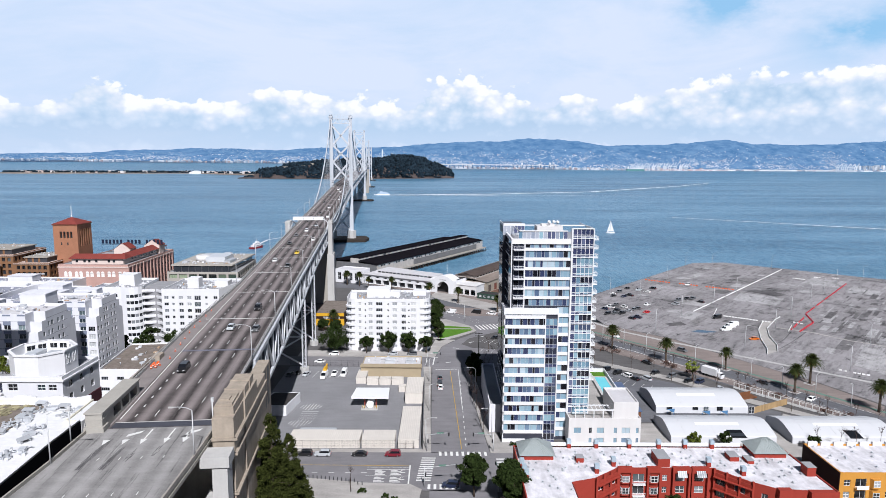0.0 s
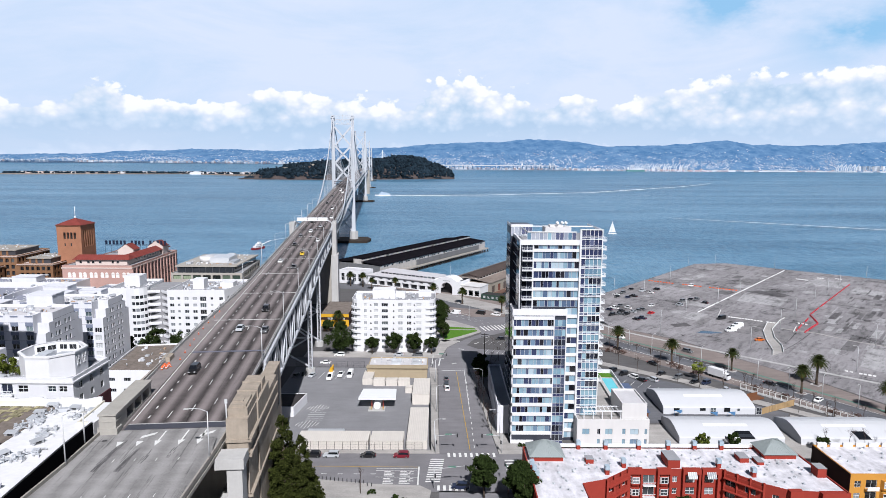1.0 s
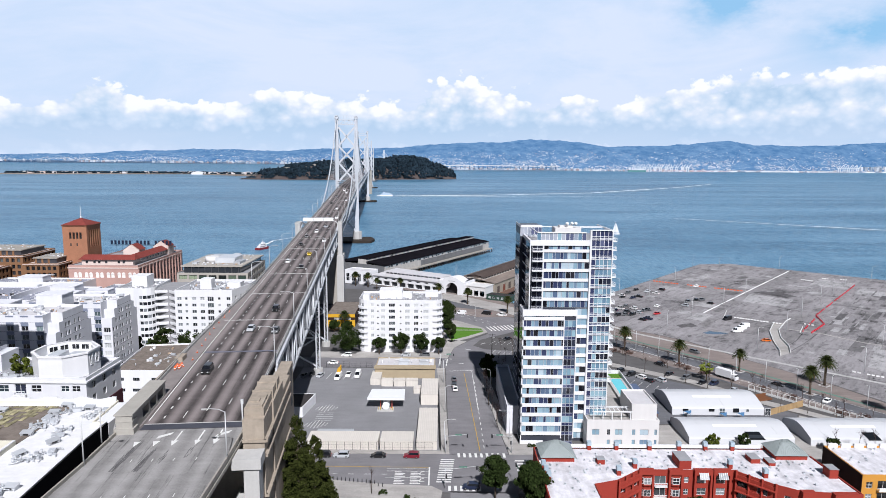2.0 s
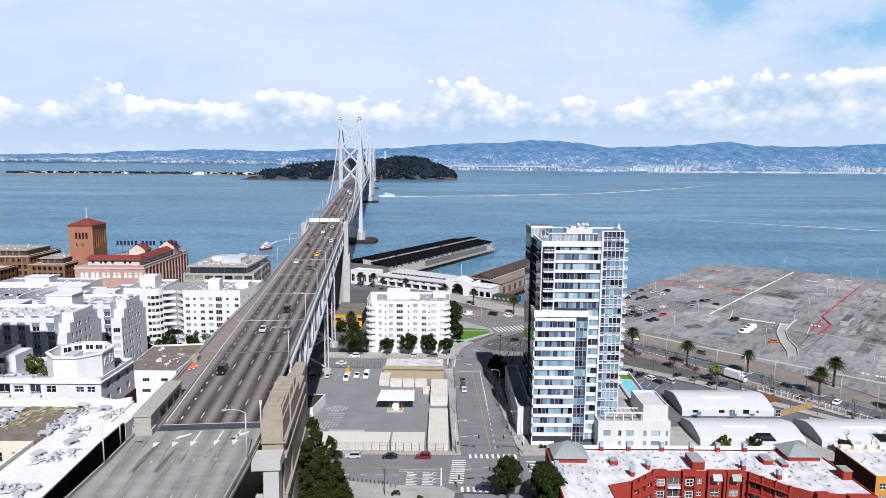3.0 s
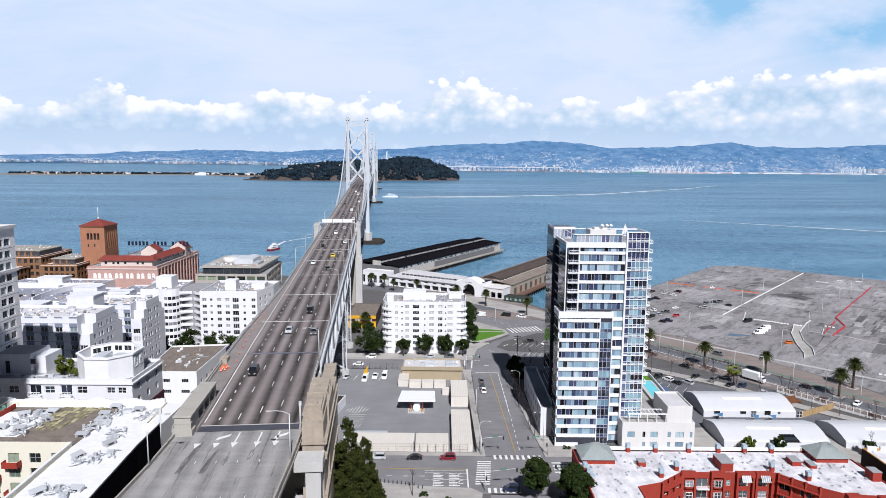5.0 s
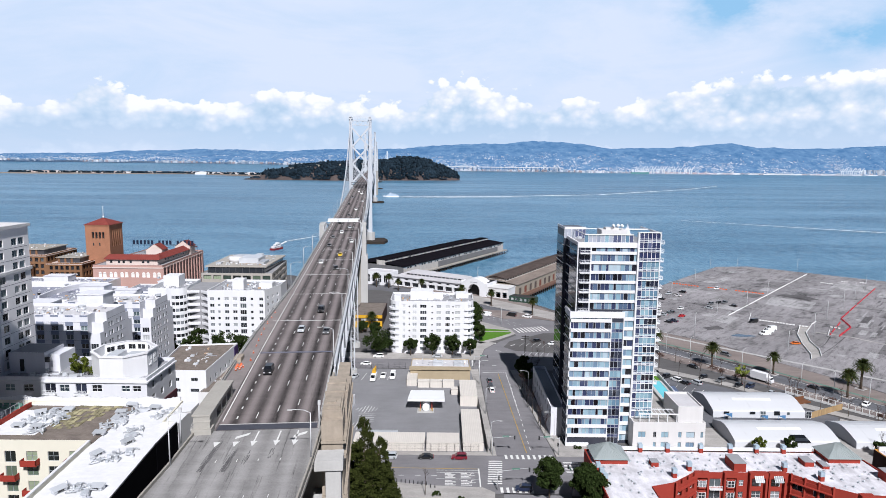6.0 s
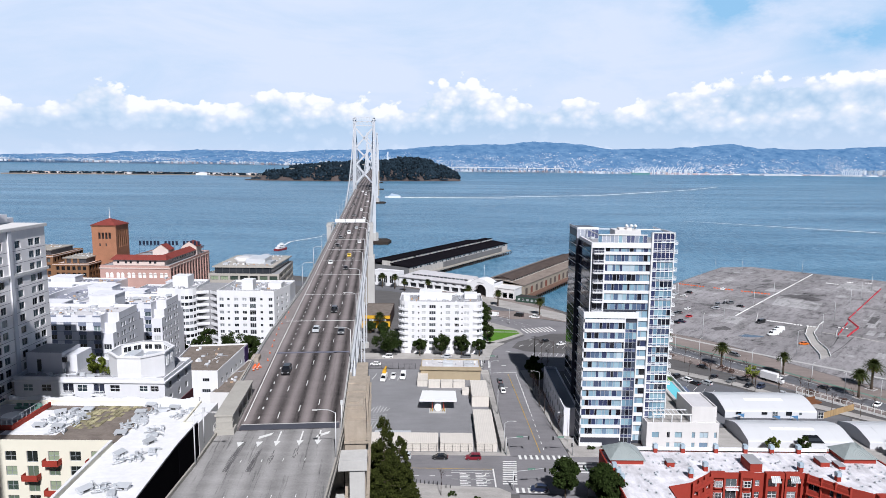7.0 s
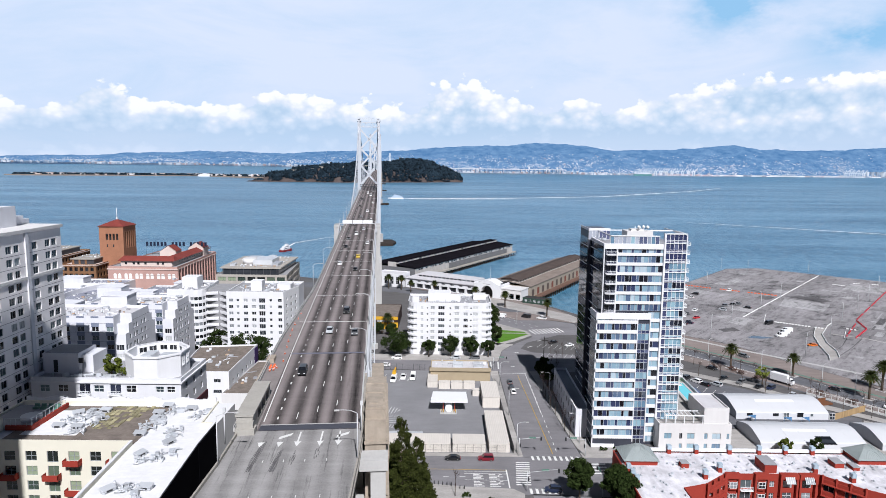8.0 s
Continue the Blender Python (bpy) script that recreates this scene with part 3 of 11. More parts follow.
def window_mesh(w, h, style="two", frame_mat=None, glass=None):
    """A framed window, w x h, looking towards -y, its sill at z = 0."""
    frame_mat, glass = frame_mat or FRAME, glass or GLASS
    key = (round(w, 2), round(h, 2), style, frame_mat.name, glass.name)
    if key in WIN:
        return WIN[key]
    bm = B()
    t = 0.05 if style == "one" else 0.07
    k = {"one": 1, "two": 2, "three": 3, "four": 4, "sash": 1, "cross": 2}[style]
    rows = 2 if style in ("sash", "cross") else 1
    cw, rh = (w - 2 * t) / k, (h - 2 * t) / rows
    xs, zs = [-w / 2], [0.0]
    for i in range(k):
        xs += [-w / 2 + t + cw * i + (0.035 if i else 0), -w / 2 + t + cw * (i + 1) - (0.035 if i < k - 1 else 0)]
    for j in range(rows):
        zs += [t + rh * j + (0.035 if j else 0), t + rh * (j + 1) - (0.035 if j < rows - 1 else 0)]
    xs.append(w / 2), zs.append(h)
    front = [[bm.verts.new((x, -0.05, z)) for x in xs] for z in zs]
    for j in range(len(zs) - 1):
        for i in range(len(xs) - 1):
            q = [front[j][i], front[j][i + 1], front[j + 1][i + 1], front[j + 1][i]]
            if i % 2 and j % 2:
                r = [bm.verts.new((v.co.x, 0.02, v.co.z)) for v in q]
                bm.faces.new(r).material_index = 1
                for a in range(4):
                    bm.faces.new((q[a], q[(a + 1) % 4], r[(a + 1) % 4], r[a]))
            else:
                bm.faces.new(q)
    rim = front[0] + [row[-1] for row in front[1:]] + front[-1][-2::-1] + [row[0] for row in front[-2:0:-1]]
    back = [bm.verts.new((v.co.x, 0.06, v.co.z)) for v in rim]
    for a in range(len(rim)):
        b = (a + 1) % len(rim)
        bm.faces.new((rim[b], rim[a], back[a], back[b]))
    WIN[key] = to_mesh("window", bm, [frame_mat, glass])
    return WIN[key]


def grid_holes(L, cols, rows, w, h, sill, dz, margin=1.0, centres=None):
    """Evenly spread openings; centres gives their places along the wall instead."""
    if centres is None:
        centres = [margin + (L - 2 * margin) * (i + 0.5) / cols for i in range(cols)]
    return [(c - w / 2, c + w / 2, sill + dz * j, sill + dz * j + h) for j in range(rows) for c in centres]


def building(name, loc, poly, h, wall, roof, label, category="building", faces=None, parapet=0.9, z0=0.0, turn=0.0, group="", roof_label="", depth=0.22, cornice=None):
    """A block with real window openings. faces: {edge: (holes, style, frame, glass)}."""
    faces = faces or {}
    ob = thing(name, loc, turn, label, category, group)
    bm = B()
    k = len(poly)
    for i in range(k):
        holes = []
        for f in faces.get(i, []):
            holes += f[0]
        facade(bm, poly[i], poly[(i + 1) % k], z0, h, holes, depth)
    inner = offset_poly(poly, 0.3)
    o = [bm.verts.new((x, y, h)) for x, y in poly]
    q = [bm.verts.new((x, y, h)) for x, y in inner]
    r = [bm.verts.new((x, y, h - parapet)) for x, y in inner]
    for i in range(k):
        j = (i + 1) % k
        bm.faces.new((o[i], o[j], q[j], q[i]))
        bm.faces.new((q[i], q[j], r[j], r[i]))
    part("wall", bm, wall, ob)
    bm = B()
    bm.faces.new([bm.verts.new((x, y, h - parapet)) for x, y in inner])
    part("roof", bm, roof, ob, roof_label)
    if cornice:
        bm = B()
        out = offset_poly(poly, -0.35)
        prism(bm, out, cornice[0], cornice[0] + cornice[1])
        part("cornice", bm, cornice[2], ob)
    for i, specs in faces.items():
        a, b = Vector(poly[i]), Vector(poly[(i + 1) % k])
        d = (b - a).normalized()
        ang = math.degrees(math.atan2(d.y, d.x))
        for holes, style, fr, gl in specs:
            for u0, u1, v0, v1 in holes:
                c = a + d * ((u0 + u1) / 2) - Vector((d.y, -d.x)) * (depth - 0.03)
                shared("window", window_mesh(u1 - u0, v1 - v0, style, fr, gl), ob, pose(c.x, c.y, v0, 0, 0, ang))
    return ob


# ---- water, land, roads ----
def water():
    bm = B()
    xs = [-5200, -2500, -1300, -650, 0, 800, 2500, 5200]
    ys = [-900, -200, 300, 900, 1800, 2800, 3400, 3600, 3900, 4200, 4500, 4800]
    far = lambda x: 34.0 if x > 0 else 82.0 if x < -1300 else 34.0 - 48.0 * x / 1300
    rise = lambda x, y: -4.0 + far(x) * max(0.0, (y - 3300) / 1450) ** 1.5
    g = [[bm.verts.new((x, y, rise(x, y))) for x in xs] for y in ys]
    for j in range(len(ys) - 1):
        for i in range(len(xs) - 1):
            bm.faces.new((g[j][i], g[j][i + 1], g[j + 1][i + 1], g[j + 1][i])).smooth = True
    solo("water", bm, water_mat(), "rippled blue-grey bay water with wind streaks", "water", kind="structure")


def flat(name, poly, z, material, label, category, kind="structure", thick=0.0):
    bm = B()
    if thick:
        prism(bm, poly, z - thick, z)
    else:
        bm.faces.new([bm.verts.new((x, y, z)) for x, y in poly])
    return solo(name, bm, material, label, category, kind=kind)


SHORE = [(-1500, -400), (700, -400), (700, 140), (560, 268), (242, 549), (214, 545), (101, 415), (80, 380), (86, 338), (60, 352), (30, 402), (20, 412), (-6, 424), (-30, 446), (-58, 462),
         (-110, 470), (-150, 490), (-330, 520), (-700, 620), (-1500, 760)]


def land():
    bm = B()
    prism(bm, SHORE, -9.0, -0.04)
    solo("ground", bm, LAND, "worn grey city ground behind a concrete seawall", "ground", kind="structure")
    bm = B()
    prism(bm, [(86.5, 334), (114, 306), (130, 275), (148, 246), (160, 219), (215, 110), (690, 110), (690, 148), (556, 268), (242, 548.5), (214.5, 544.5), (101.5, 415), (81, 380)], -0.5, 0.06)
    solo("cargo_pier", bm, PIERDECK, "patched and stained grey paving of an open cargo pier", "pier", kind="structure")


def pier_patches():
    """Repaired rectangles of paler and darker paving, square to the pier."""
    rng = random.Random(14)
    tones = [ground_mat("pale_paving_patch", (0.334, 0.327, 0.331), 0.3, 0.05, crack=0.16, turn=-0.86), ground_mat("grey_paving_patch", (0.213, 0.204, 0.207), 0.3, 0.05, crack=0.16, turn=-0.86), ground_mat("dark_paving_patch", (0.141, 0.135, 0.138), 0.35, 0.05, crack=0.16, turn=-0.86)]
    pier = bpy.data.objects["cargo_pier"]
    d, s = Vector((0.656, 0.755)), Vector((0.755, -0.656))
    o = Vector((101, 415))
    taken = []
    for i in range(300):
        a, b = rng.uniform(-60, 165), rng.uniform(4, 235)
        w, l = rng.choice((3, 5, 8, 12, 20)) * rng.uniform(0.7, 1.2), rng.choice((5, 9, 16, 26)) * rng.uniform(0.7, 1.2)
        if any(a < c[0] + c[2] + 0.4 and c[0] < a + l + 0.4 and b < c[1] + c[3] + 0.4 and c[1] < b + w + 0.4 for c in taken):
            continue
        p = o + d * a + s * b
        q = [p, p + s * w, p + s * w + d * l, p + d * l]
        if any(v.x < 100 + (415 - v.y) * 0.35 or v.y > 545 - max(0, (v.x - 242)) * 0.87 or v.y < 336 - (v.x - 86) * 1.4 for v in q) or any((v - o).dot(d) > 168 for v in q):
            continue
        taken.append((a, b, l, w))
        bm = B()
        bm.faces.new([bm.verts.new((v.x, v.y, 0.075)) for v in q[::-1]])
        bmesh.ops.recalc_face_normals(bm, faces=bm.faces)
        part("paving_patch", bm, tones[0 if rng.random() < 0.45 else 1 if rng.random() < 0.8 else 2], pier)
    # broad fields of old tar, paler repairs and a long pale drain strip
    tar = ground_mat("tarred_paving", (0.11, 0.105, 0.108), 0.5, 0.06, crack=0.5, turn=-0.86)
    fields = (("tar_field", tar, ((202, 427), (221, 429), (226, 413), (216, 408))),
              ("repair_field", tones[0], ((183, 397), (199, 421), (218.7, 402.6), (202, 381.6))), ("repair_field", tones[0], ((198.2, 294), (205.5, 288.5), (182, 254), (177, 267))),
              ("tar_field", tar, ((119.5, 336.6), (129.5, 341.3), (130.4, 334.1), (120.4, 331.2))))
    for name, material, poly in fields:
        bm = B()
        f = bm.faces.new([bm.verts.new((x, y, 0.082)) for x, y in poly])
        bm.normal_update()
        if f.normal.z < 0:
            f.normal_flip()
        part(name, bm, material, pier)
    o, taken = Vector((196, 330)), []
    for i in range(170):     # streaky tar repairs in the old container lanes
        a, b = rng.uniform(-6, 118), rng.uniform(-3, 34)
        l, w = rng.uniform(3, 22), rng.choice((0.7, 1.2, 2.2, 3.6))
        if rng.random() < b / 40 or any(a < c[0] + c[2] and c[0] < a + l and b < c[1] + c[3] and c[1] < b + w for c in taken):
            continue
        taken.append((a, b, l, w))
        bm = B()
        q = o + d * a + s * b
        bm.faces.new([bm.verts.new((v.x, v.y, 0.082)) for v in (q + d * l, q + s * w + d * (l - rng.uniform(0, 1)), q + s * w, q)])
        bm.normal_update()
        if bm.faces[:][0].normal.z < 0:
            bmesh.ops.reverse_faces(bm, faces=bm.faces[:])
        part("paving_patch", bm, rng.choice((tar, tar, tones[2], tones[0])), pier)
    for w, z, pts in ((1.5, 0.092, ((175.5, 329.6), (188.9, 320), (199, 305), (215, 291), (240, 272))), (0.5, 0.09, ((187.6, 322.1), (170, 303), (156.2, 289.7))), (0.5, 0.09, ((179.5, 322), (168, 307), (159.4, 298.3)))):
        bm = B()
        for a, b in zip(pts, pts[1:]):
            strip(bm, a, b, w, z)
        part("drain_strip" if w > 1 else "tyre_trace", bm, PAVING if w > 1 else tar, pier)
    bm = B()
    way = ((78, 343), (81.2, 338.7), (91.5, 320.4), (111.8, 299.7), (130.9, 281.4), (146.6, 266.8), (170.6, 244.5), (200, 216))
    for a, b in zip(way, way[1:]):
        strip(bm, a, b, 2.2, 0.1)
    solo("pale_footway", bm, FOOTWAY, "narrow pale concrete footway along the pier fence", "pavement", kind="structure")


def strip(bm, a, b, w, z, mi=0):
    """A flat painted strip of width w from a to b."""
    a, b = Vector((*a, z)), Vector((*b, z))
    d = (b - a).normalized()
    s = Vector((-d.y, d.x, 0)) * (w / 2)
    bm.faces.new([bm.verts.new(p) for p in (a - s, b - s, b + s, a + s)]).material_index = mi


def slab(name, poly, z, material, label, category="pavement", rim=None):
    """A raised slab; with rim, a kerb of its own runs along the outline."""
    bm = B()
    prism(bm, poly, -0.3, z)
    ob = solo(name, bm, material, label, category, kind="structure")
    return ob


def streets():
    # road surfaces lie a little above the ground sheet, pavements stand a kerb higher
    flat("road_cross", [(-160, 163), (60, 158), (60, 181.5), (-160, 183)], 0.02, ASPHALT, "grey asphalt street with worn lane paint", "road")
    flat("road_side", [(-3.4, 181.6), (14.2, 181.6), (12.2, 207), (10.2, 240), (8.6, 262), (-4.2, 262)], 0.02, ASPHALT, "two-way asphalt side street beside the yard", "road")
    flat("road_side_near", [(-3.2, 100), (14.5, 100), (14.4, 159.5), (-3.4, 160)], 0.02, ASPHALT, "asphalt street running under the trees", "road")
    flat("road_rear", [(-160, 265), (-4.2, 262.1), (8.6, 262.1), (30, 262), (40, 285), (14, 290), (9, 296), (13, 306), (32, 322), (44, 322), (44, 345), (32, 352), (-5, 374), (-18, 384), (-20, 372), (2, 345),
                        (16, 326), (17.5, 317), (8, 305), (0, 292), (-3, 276), (-160, 276)], 0.024, ASPHALT, "curving asphalt street joining the waterfront road", "road")
    flat("road_waterfront", [(-200, 460), (-60, 428), (-18, 396), (8, 372), (44, 345), (68, 300), (90, 268), (117, 234), (143, 197), (200, 118), (215, 118), (160, 205), (135, 236), (118, 262), (80, 306), (52, 350), (14, 384), (-14, 412), (-56, 444), (-200, 478)],
         0.028, BLUE_ASPHALT, "wide waterfront road in grey asphalt", "road")
    flat("median", [(44, 352), (79.5, 309), (110, 275), (117.5, 266), (133.5, 238), (151.5, 210), (158, 220), (147, 247), (129, 276), (113, 306), (87, 333), (60, 350)], 0.05, MEDIAN, "earth and gravel strip beside the tram tracks", "ground", )
    flat("median_near", [(48, 338), (66, 308), (92, 279), (112, 255), (131, 226), (147, 204), (142, 200), (127, 221), (108, 248), (88, 271), (62, 301), (45, 330)], 0.045, MEDIAN, "brown planted median with bare shrubs", "ground")
    flat("park_strip", [(66, 272), (95, 249), (114, 226), (130, 210), (127, 207), (111, 222), (92, 245), (63, 268)], 0.14, PAVING, "pale pavement with bare street trees", "pavement")
    flat("car_park", [(60, 267), (91, 243), (110, 222), (118, 214), (112, 205), (64, 205), (58, 225)], 0.03, BLUE_ASPHALT, "dark asphalt car park behind white tents", "car park")
    flat("yard", [(-64, 184), (-6, 184), (-6.9, 241), (-8, 262), (-64, 262)], 0.05, YARD, "smooth grey asphalt service yard", "yard")
    flat("tent_court", [(58, 176), (150, 176), (132, 200), (118, 213), (112, 204), (64, 204), (58, 200)], 0.035, PAVING, "pale paved court between the tents", "yard")
    slab("pavement_yard_side", [(-5.9, 181.9), (-3.4, 182), (-4.2, 217), (-4.6, 262), (-8, 262), (-6.8, 241)], 0.15, PAVING, "dusty concrete pavement beside the yard fence")
    slab("pavement_yard_front", [(-64, 181.7), (-5.9, 181.9), (-5.9, 183.9), (-64, 183.9)], 0.15, PAVING, "narrow concrete pavement before the containers")
    slab("pavement_tower", [(14.4, 181.7), (19, 181.7), (24, 182), (58, 182), (58, 188), (18, 189), (15, 222), (12, 262), (8.8, 262), (10.4, 240), (12.4, 207)], 0.15, PAVING, "pale concrete pavement at the foot of the tower")
    slab("pavement_near", [(-70, 140), (-7.5, 140), (-5.5, 160), (-8.5, 162.6), (-21, 163.4), (-40, 166.5), (-70, 166.8)], 0.15, PAVING, "pale paved plaza with bollards")
    slab("pavement_block", [(14.6, 120), (130, 120), (130, 156.5), (60, 158), (18, 158.5), (15, 156)], 0.15, PAVING, "concrete pavement round the red housing block")
    slab("pavement_rear", [(-64, 276.2), (-3.2, 276.2), (-0.2, 292), (6, 303), (-3, 305), (-6, 286), (-64, 284.5)], 0.15, PAVING, "concrete pavement before the white rounded building")
    slab("promenade", [(-20, 385), (14, 352), (33, 352.5), (45, 346), (52, 352), (31, 399), (18, 409), (-6, 422), (-30, 444), (-50, 455), (-52, 446), (-14, 414), (12, 388), (28, 370), (10, 372)], 0.16, MEDIAN, "broad brown paved waterfront promenade")
    flat("quay_footway", [(5.9, 409.5), (46.0, 366.0), (50.5, 353.0), (45.0, 347.5), (2.2, 390.2), (-8, 404), (-4, 417)], 0.182, PAVING, "pale worn concrete footway along the quay", "pavement", thick=0.0)
    bm = B()
    for a, b in (((2.2, 389.8), (44.8, 347.2)), ((-6, 377.0), (13.6, 353.6)), ((-10, 406), (2.2, 389.8))):
        strip(bm, a, b, 0.45, 0.19)
    solo("promenade_kerb", bm, FOOTWAY, "pale kerb stones edging the brown promenade", "kerb", kind="structure")
    flat("lawn", [(-3, 331), (14.5, 326.6), (15.6, 321.2), (6, 311), (-1.0, 304.6), (-3.5, 312)], 0.17, GRASS, "bright green mown lawn", "lawn")
    slab("pavement_lawn", [(-6, 342), (2, 344), (16, 328), (17.4, 320), (8, 309), (-1.6, 301), (-4.6, 306)], 0.15, PAVING, "kerbed concrete path round the lawn")
    bm = B()
    strip(bm, (-2.2, 323.6), (15.2, 323.4), 1.3, 0.19)
    solo("lawn_path", bm, PAVING, "pale concrete path across the lawn", "path", kind="structure")
    # paint
    bm = B()
    for i in range(9):
        x = -0.6 + 1.68 * i
        strip(bm, (x, 179.7), (x - 0.1, 182.4), 0.75, 0.045)
    for i in range(11):
        y = 165 + 1.32 * i
        strip(bm, (-7.2 + 0.12 * i, y), (-3.2 + 0.12 * i, y), 0.6, 0.045)
    for i in range(6):
        x = -3.6 + 1.6 * i
        strip(bm, (x, 160.2), (x, 162.9), 0.75, 0.045)
    for i in range(4):
        strip(bm, (15.6, 172 + 1.9 * i), (20, 172 + 1.9 * i), 0.7, 0.045)
    strip(bm, (-9.2, 163), (-9.2, 173.6), 0.4, 0.045)
    strip(bm, (-21.2, 171.1), (-9.3, 171.0), 0.18, 0.045), strip(bm, (-21.2, 167.4), (-9.3, 167.3), 0.15, 0.045), strip(bm, (-21.2, 172.4), (-9.3, 172.4), 0.15, 0.045)
    for x in (-18.8, -14.4):
        for j in range(4):
            for yy in (169.4, 165.4):
                strip(bm, (x, yy - 1.4 + j * 0.85), (x + (2.9, 2.2, 2.9, 1.8)[j], yy - 1.4 + j * 0.85), 0.42, 0.045)
    for yy in (169.2, 165.2):
        strip(bm, (-12, yy), (-10.4, yy + 0.1), 0.3, 0.045), strip(bm, (-11.9, yy), (-11.4, yy + 1.5), 0.28, 0.045), strip(bm, (-11.6, yy + 1.4), (-10.6, yy + 1.6), 0.25, 0.045)
    for i in range(6):
        strip(bm, (-41 + 4.6 * i, 169.2), (-39.4 + 4.6 * i, 169.2), 0.2, 0.045)
    for i in range(14):
        strip(bm, (7.2 - 0.014 * i, 186 + 4.4 * i), (7.2 - 0.014 * (i + 0.4), 187.8 + 4.4 * i), 0.2, 0.045)
    strip(bm, (7.0, 215), (6.6, 258), 0.18, 0.046), strip(bm, (-2.8, 258.4), (7.0, 259.2), 0.35, 0.046)
    strip(bm, (-4.0, 265), (-3.4, 275), 0.5, 0.046), strip(bm, (-7.0, 265), (-6.6, 275), 0.5, 0.046)
    for a, b in (((1.5, 268), (3.5, 268.4)), ((5, 290), (7.5, 289)), ((3, 300), (6, 302)), ((12.5, 298), (15, 300.5)), ((19, 309), (21, 311))):
        strip(bm, a, b, 0.5, 0.046)
    for i in range(7):
        for dx in (0.0, 3.4):
            a = Vector((-2 + dx + 3.4 * i, 362 - 4.1 * i + 0.6 * dx))
            strip(bm, (a.x, a.y), (a.x + 1.5, a.y - 1.8), 0.2, 0.056)
    for i in range(9):   # broad crossing of the waterfront road
        strip(bm, (20 + 1.9 * i, 322 + 0.6 * i), (17.5 + 1.9 * i, 331 + 0.6 * i), 0.8, 0.046)
    for i in range(40):
        u = i / 39
        for off in (0, 3.6):
            p = Vector((52 + off + (150 - 52) * u, 327 + (196 - 327) * u + off * 0.6))
            strip(bm, (p.x, p.y), (p.x + 0.9, p.y - 1.2), 0.16, 0.05)
    strip(bm, (45, 339), (88, 285.5), 0.3, 0.058), strip(bm, (88, 285.5), (140, 213), 0.3, 0.058)
    strip(bm, (46, 350), (112, 268), 0.2, 0.056), strip(bm, (112, 268), (150, 213), 0.2, 0.056)
    for i in range(12):
        x = 66 + 2.6 * i
        strip(bm, (x, 252 - 2.0 * i), (x - 3.2, 247.5 - 2.0 * i), 0.14, 0.05)
    for i in range(9):
        strip(bm, (17 + 2.6 * i, 298 - 0.5 * i), (20 + 2.6 * i, 304 - 0.5 * i), 0.14, 0.05), strip(bm, (17 + 2.6 * i, 284 - 0.4 * i), (19 + 2.6 * i, 289 - 0.4 * i), 0.14, 0.05)
    solo("road_marking", bm, LINE, "worn white road paint: crossings, arrows, lane lines", "road marking", kind="stuff")
    bm = B()
    strip(bm, (5.8, 184), (3.3, 257), 0.22, 0.05), strip(bm, (-60, 173.9), (-9.4, 173.3), 0.2, 0.05)
    solo("road_centre_line", bm, LINE_YELLOW, "faded yellow centre line", "road marking", kind="stuff")
    bm = B()
    strip(bm, (50, 352.5), (118, 267.8), 1.4, 0.058), strip(bm, (118, 267.8), (156, 212), 1.4, 0.058)
    solo("cycle_lane", bm, BIKE_GREEN, "pale green painted cycle lane", "road marking", kind="stuff")
    # yard paint: parking bays and hatched fans
    bm = B()
    for i in range(7):
        strip(bm, (-61 + 3.4 * i, 256), (-62.2 + 3.4 * i, 248), 0.16, 0.075)
    for cx, cy in ((-45.5, 217), (-46.5, 203)):
        for i in range(7):
            strip(bm, (cx - 4.4 + 1.1 * i, cy - 3.5 + 0.8 * abs(i - 3)), (cx - 3.6 + 1.1 * i, cy + 3.4 - 0.7 * abs(i - 3)), 0.2, 0.075)
    for i in range(5):
        strip(bm, (-48.5, 206.4 + 1.6 * i), (-42.8, 206.4 + 1.6 * i), 0.16, 0.075)
    solo("yard_marking", bm, LINE, "white parking bays and hatching on the yard", "road marking", kind="stuff")


def puddle(x, y, w, d):
    bm = B()
    pts = []
    for k in range(28):
        a = 2 * math.pi * k / 28
        r = 1 + 0.45 * noise.noise(Vector((math.cos(a) * 1.6, math.sin(a) * 1.6, x)))
        pts.append((w * r * math.cos(a), d * r * math.sin(a), 0))
    bm.faces.new([bm.verts.new(q) for q in pts])
    solo("puddle", bm, mat("standing_water", (0.0228, 0.0342, 0.057), 0.1, var=0.1, spec=0.6), "shallow blue rain puddle on the pier paving", "puddle", kind="stuff", loc=(x, y, 0.085))


def tram_rails():
    """Two tracks of dark rails along the waterfront road."""
    bm = B()
    line = [(47, 351), (80, 310.5), (112, 272), (132, 240), (153, 209)]
    for off in (0.0, 1.45, 4.0, 5.45):
        for (ax, ay), (bx, by) in zip(line, line[1:]):
            d = Vector((bx - ax, by - ay)).normalized()
            nx, ny = -d.y * -off, d.x * -off
            strip(bm, (ax + nx, ay + ny), (bx + nx, by + ny), 0.32, 0.062)
    solo("tram_rail", bm, mat("dark_rail_steel", (0.038, 0.0365, 0.038), 0.5, var=0.2), "dark steel tram rails set in the road", "rail", kind="stuff")


water(), land(), streets(), pier_patches(), puddle(133.8, 320.8, 5.6, 2.6), tram_rails()

# ---- the bridge: local x across (right positive), local y along its line ----
HEAD = 5.59
C0 = (-53.1, 115.0)


def deck_z(l):
    return 37.0 + 0.0315 * l if l < 640 else 37.0 + 0.0315 * 640 + 5.2 * (1 - ((l - 1665) / 1025) ** 2)


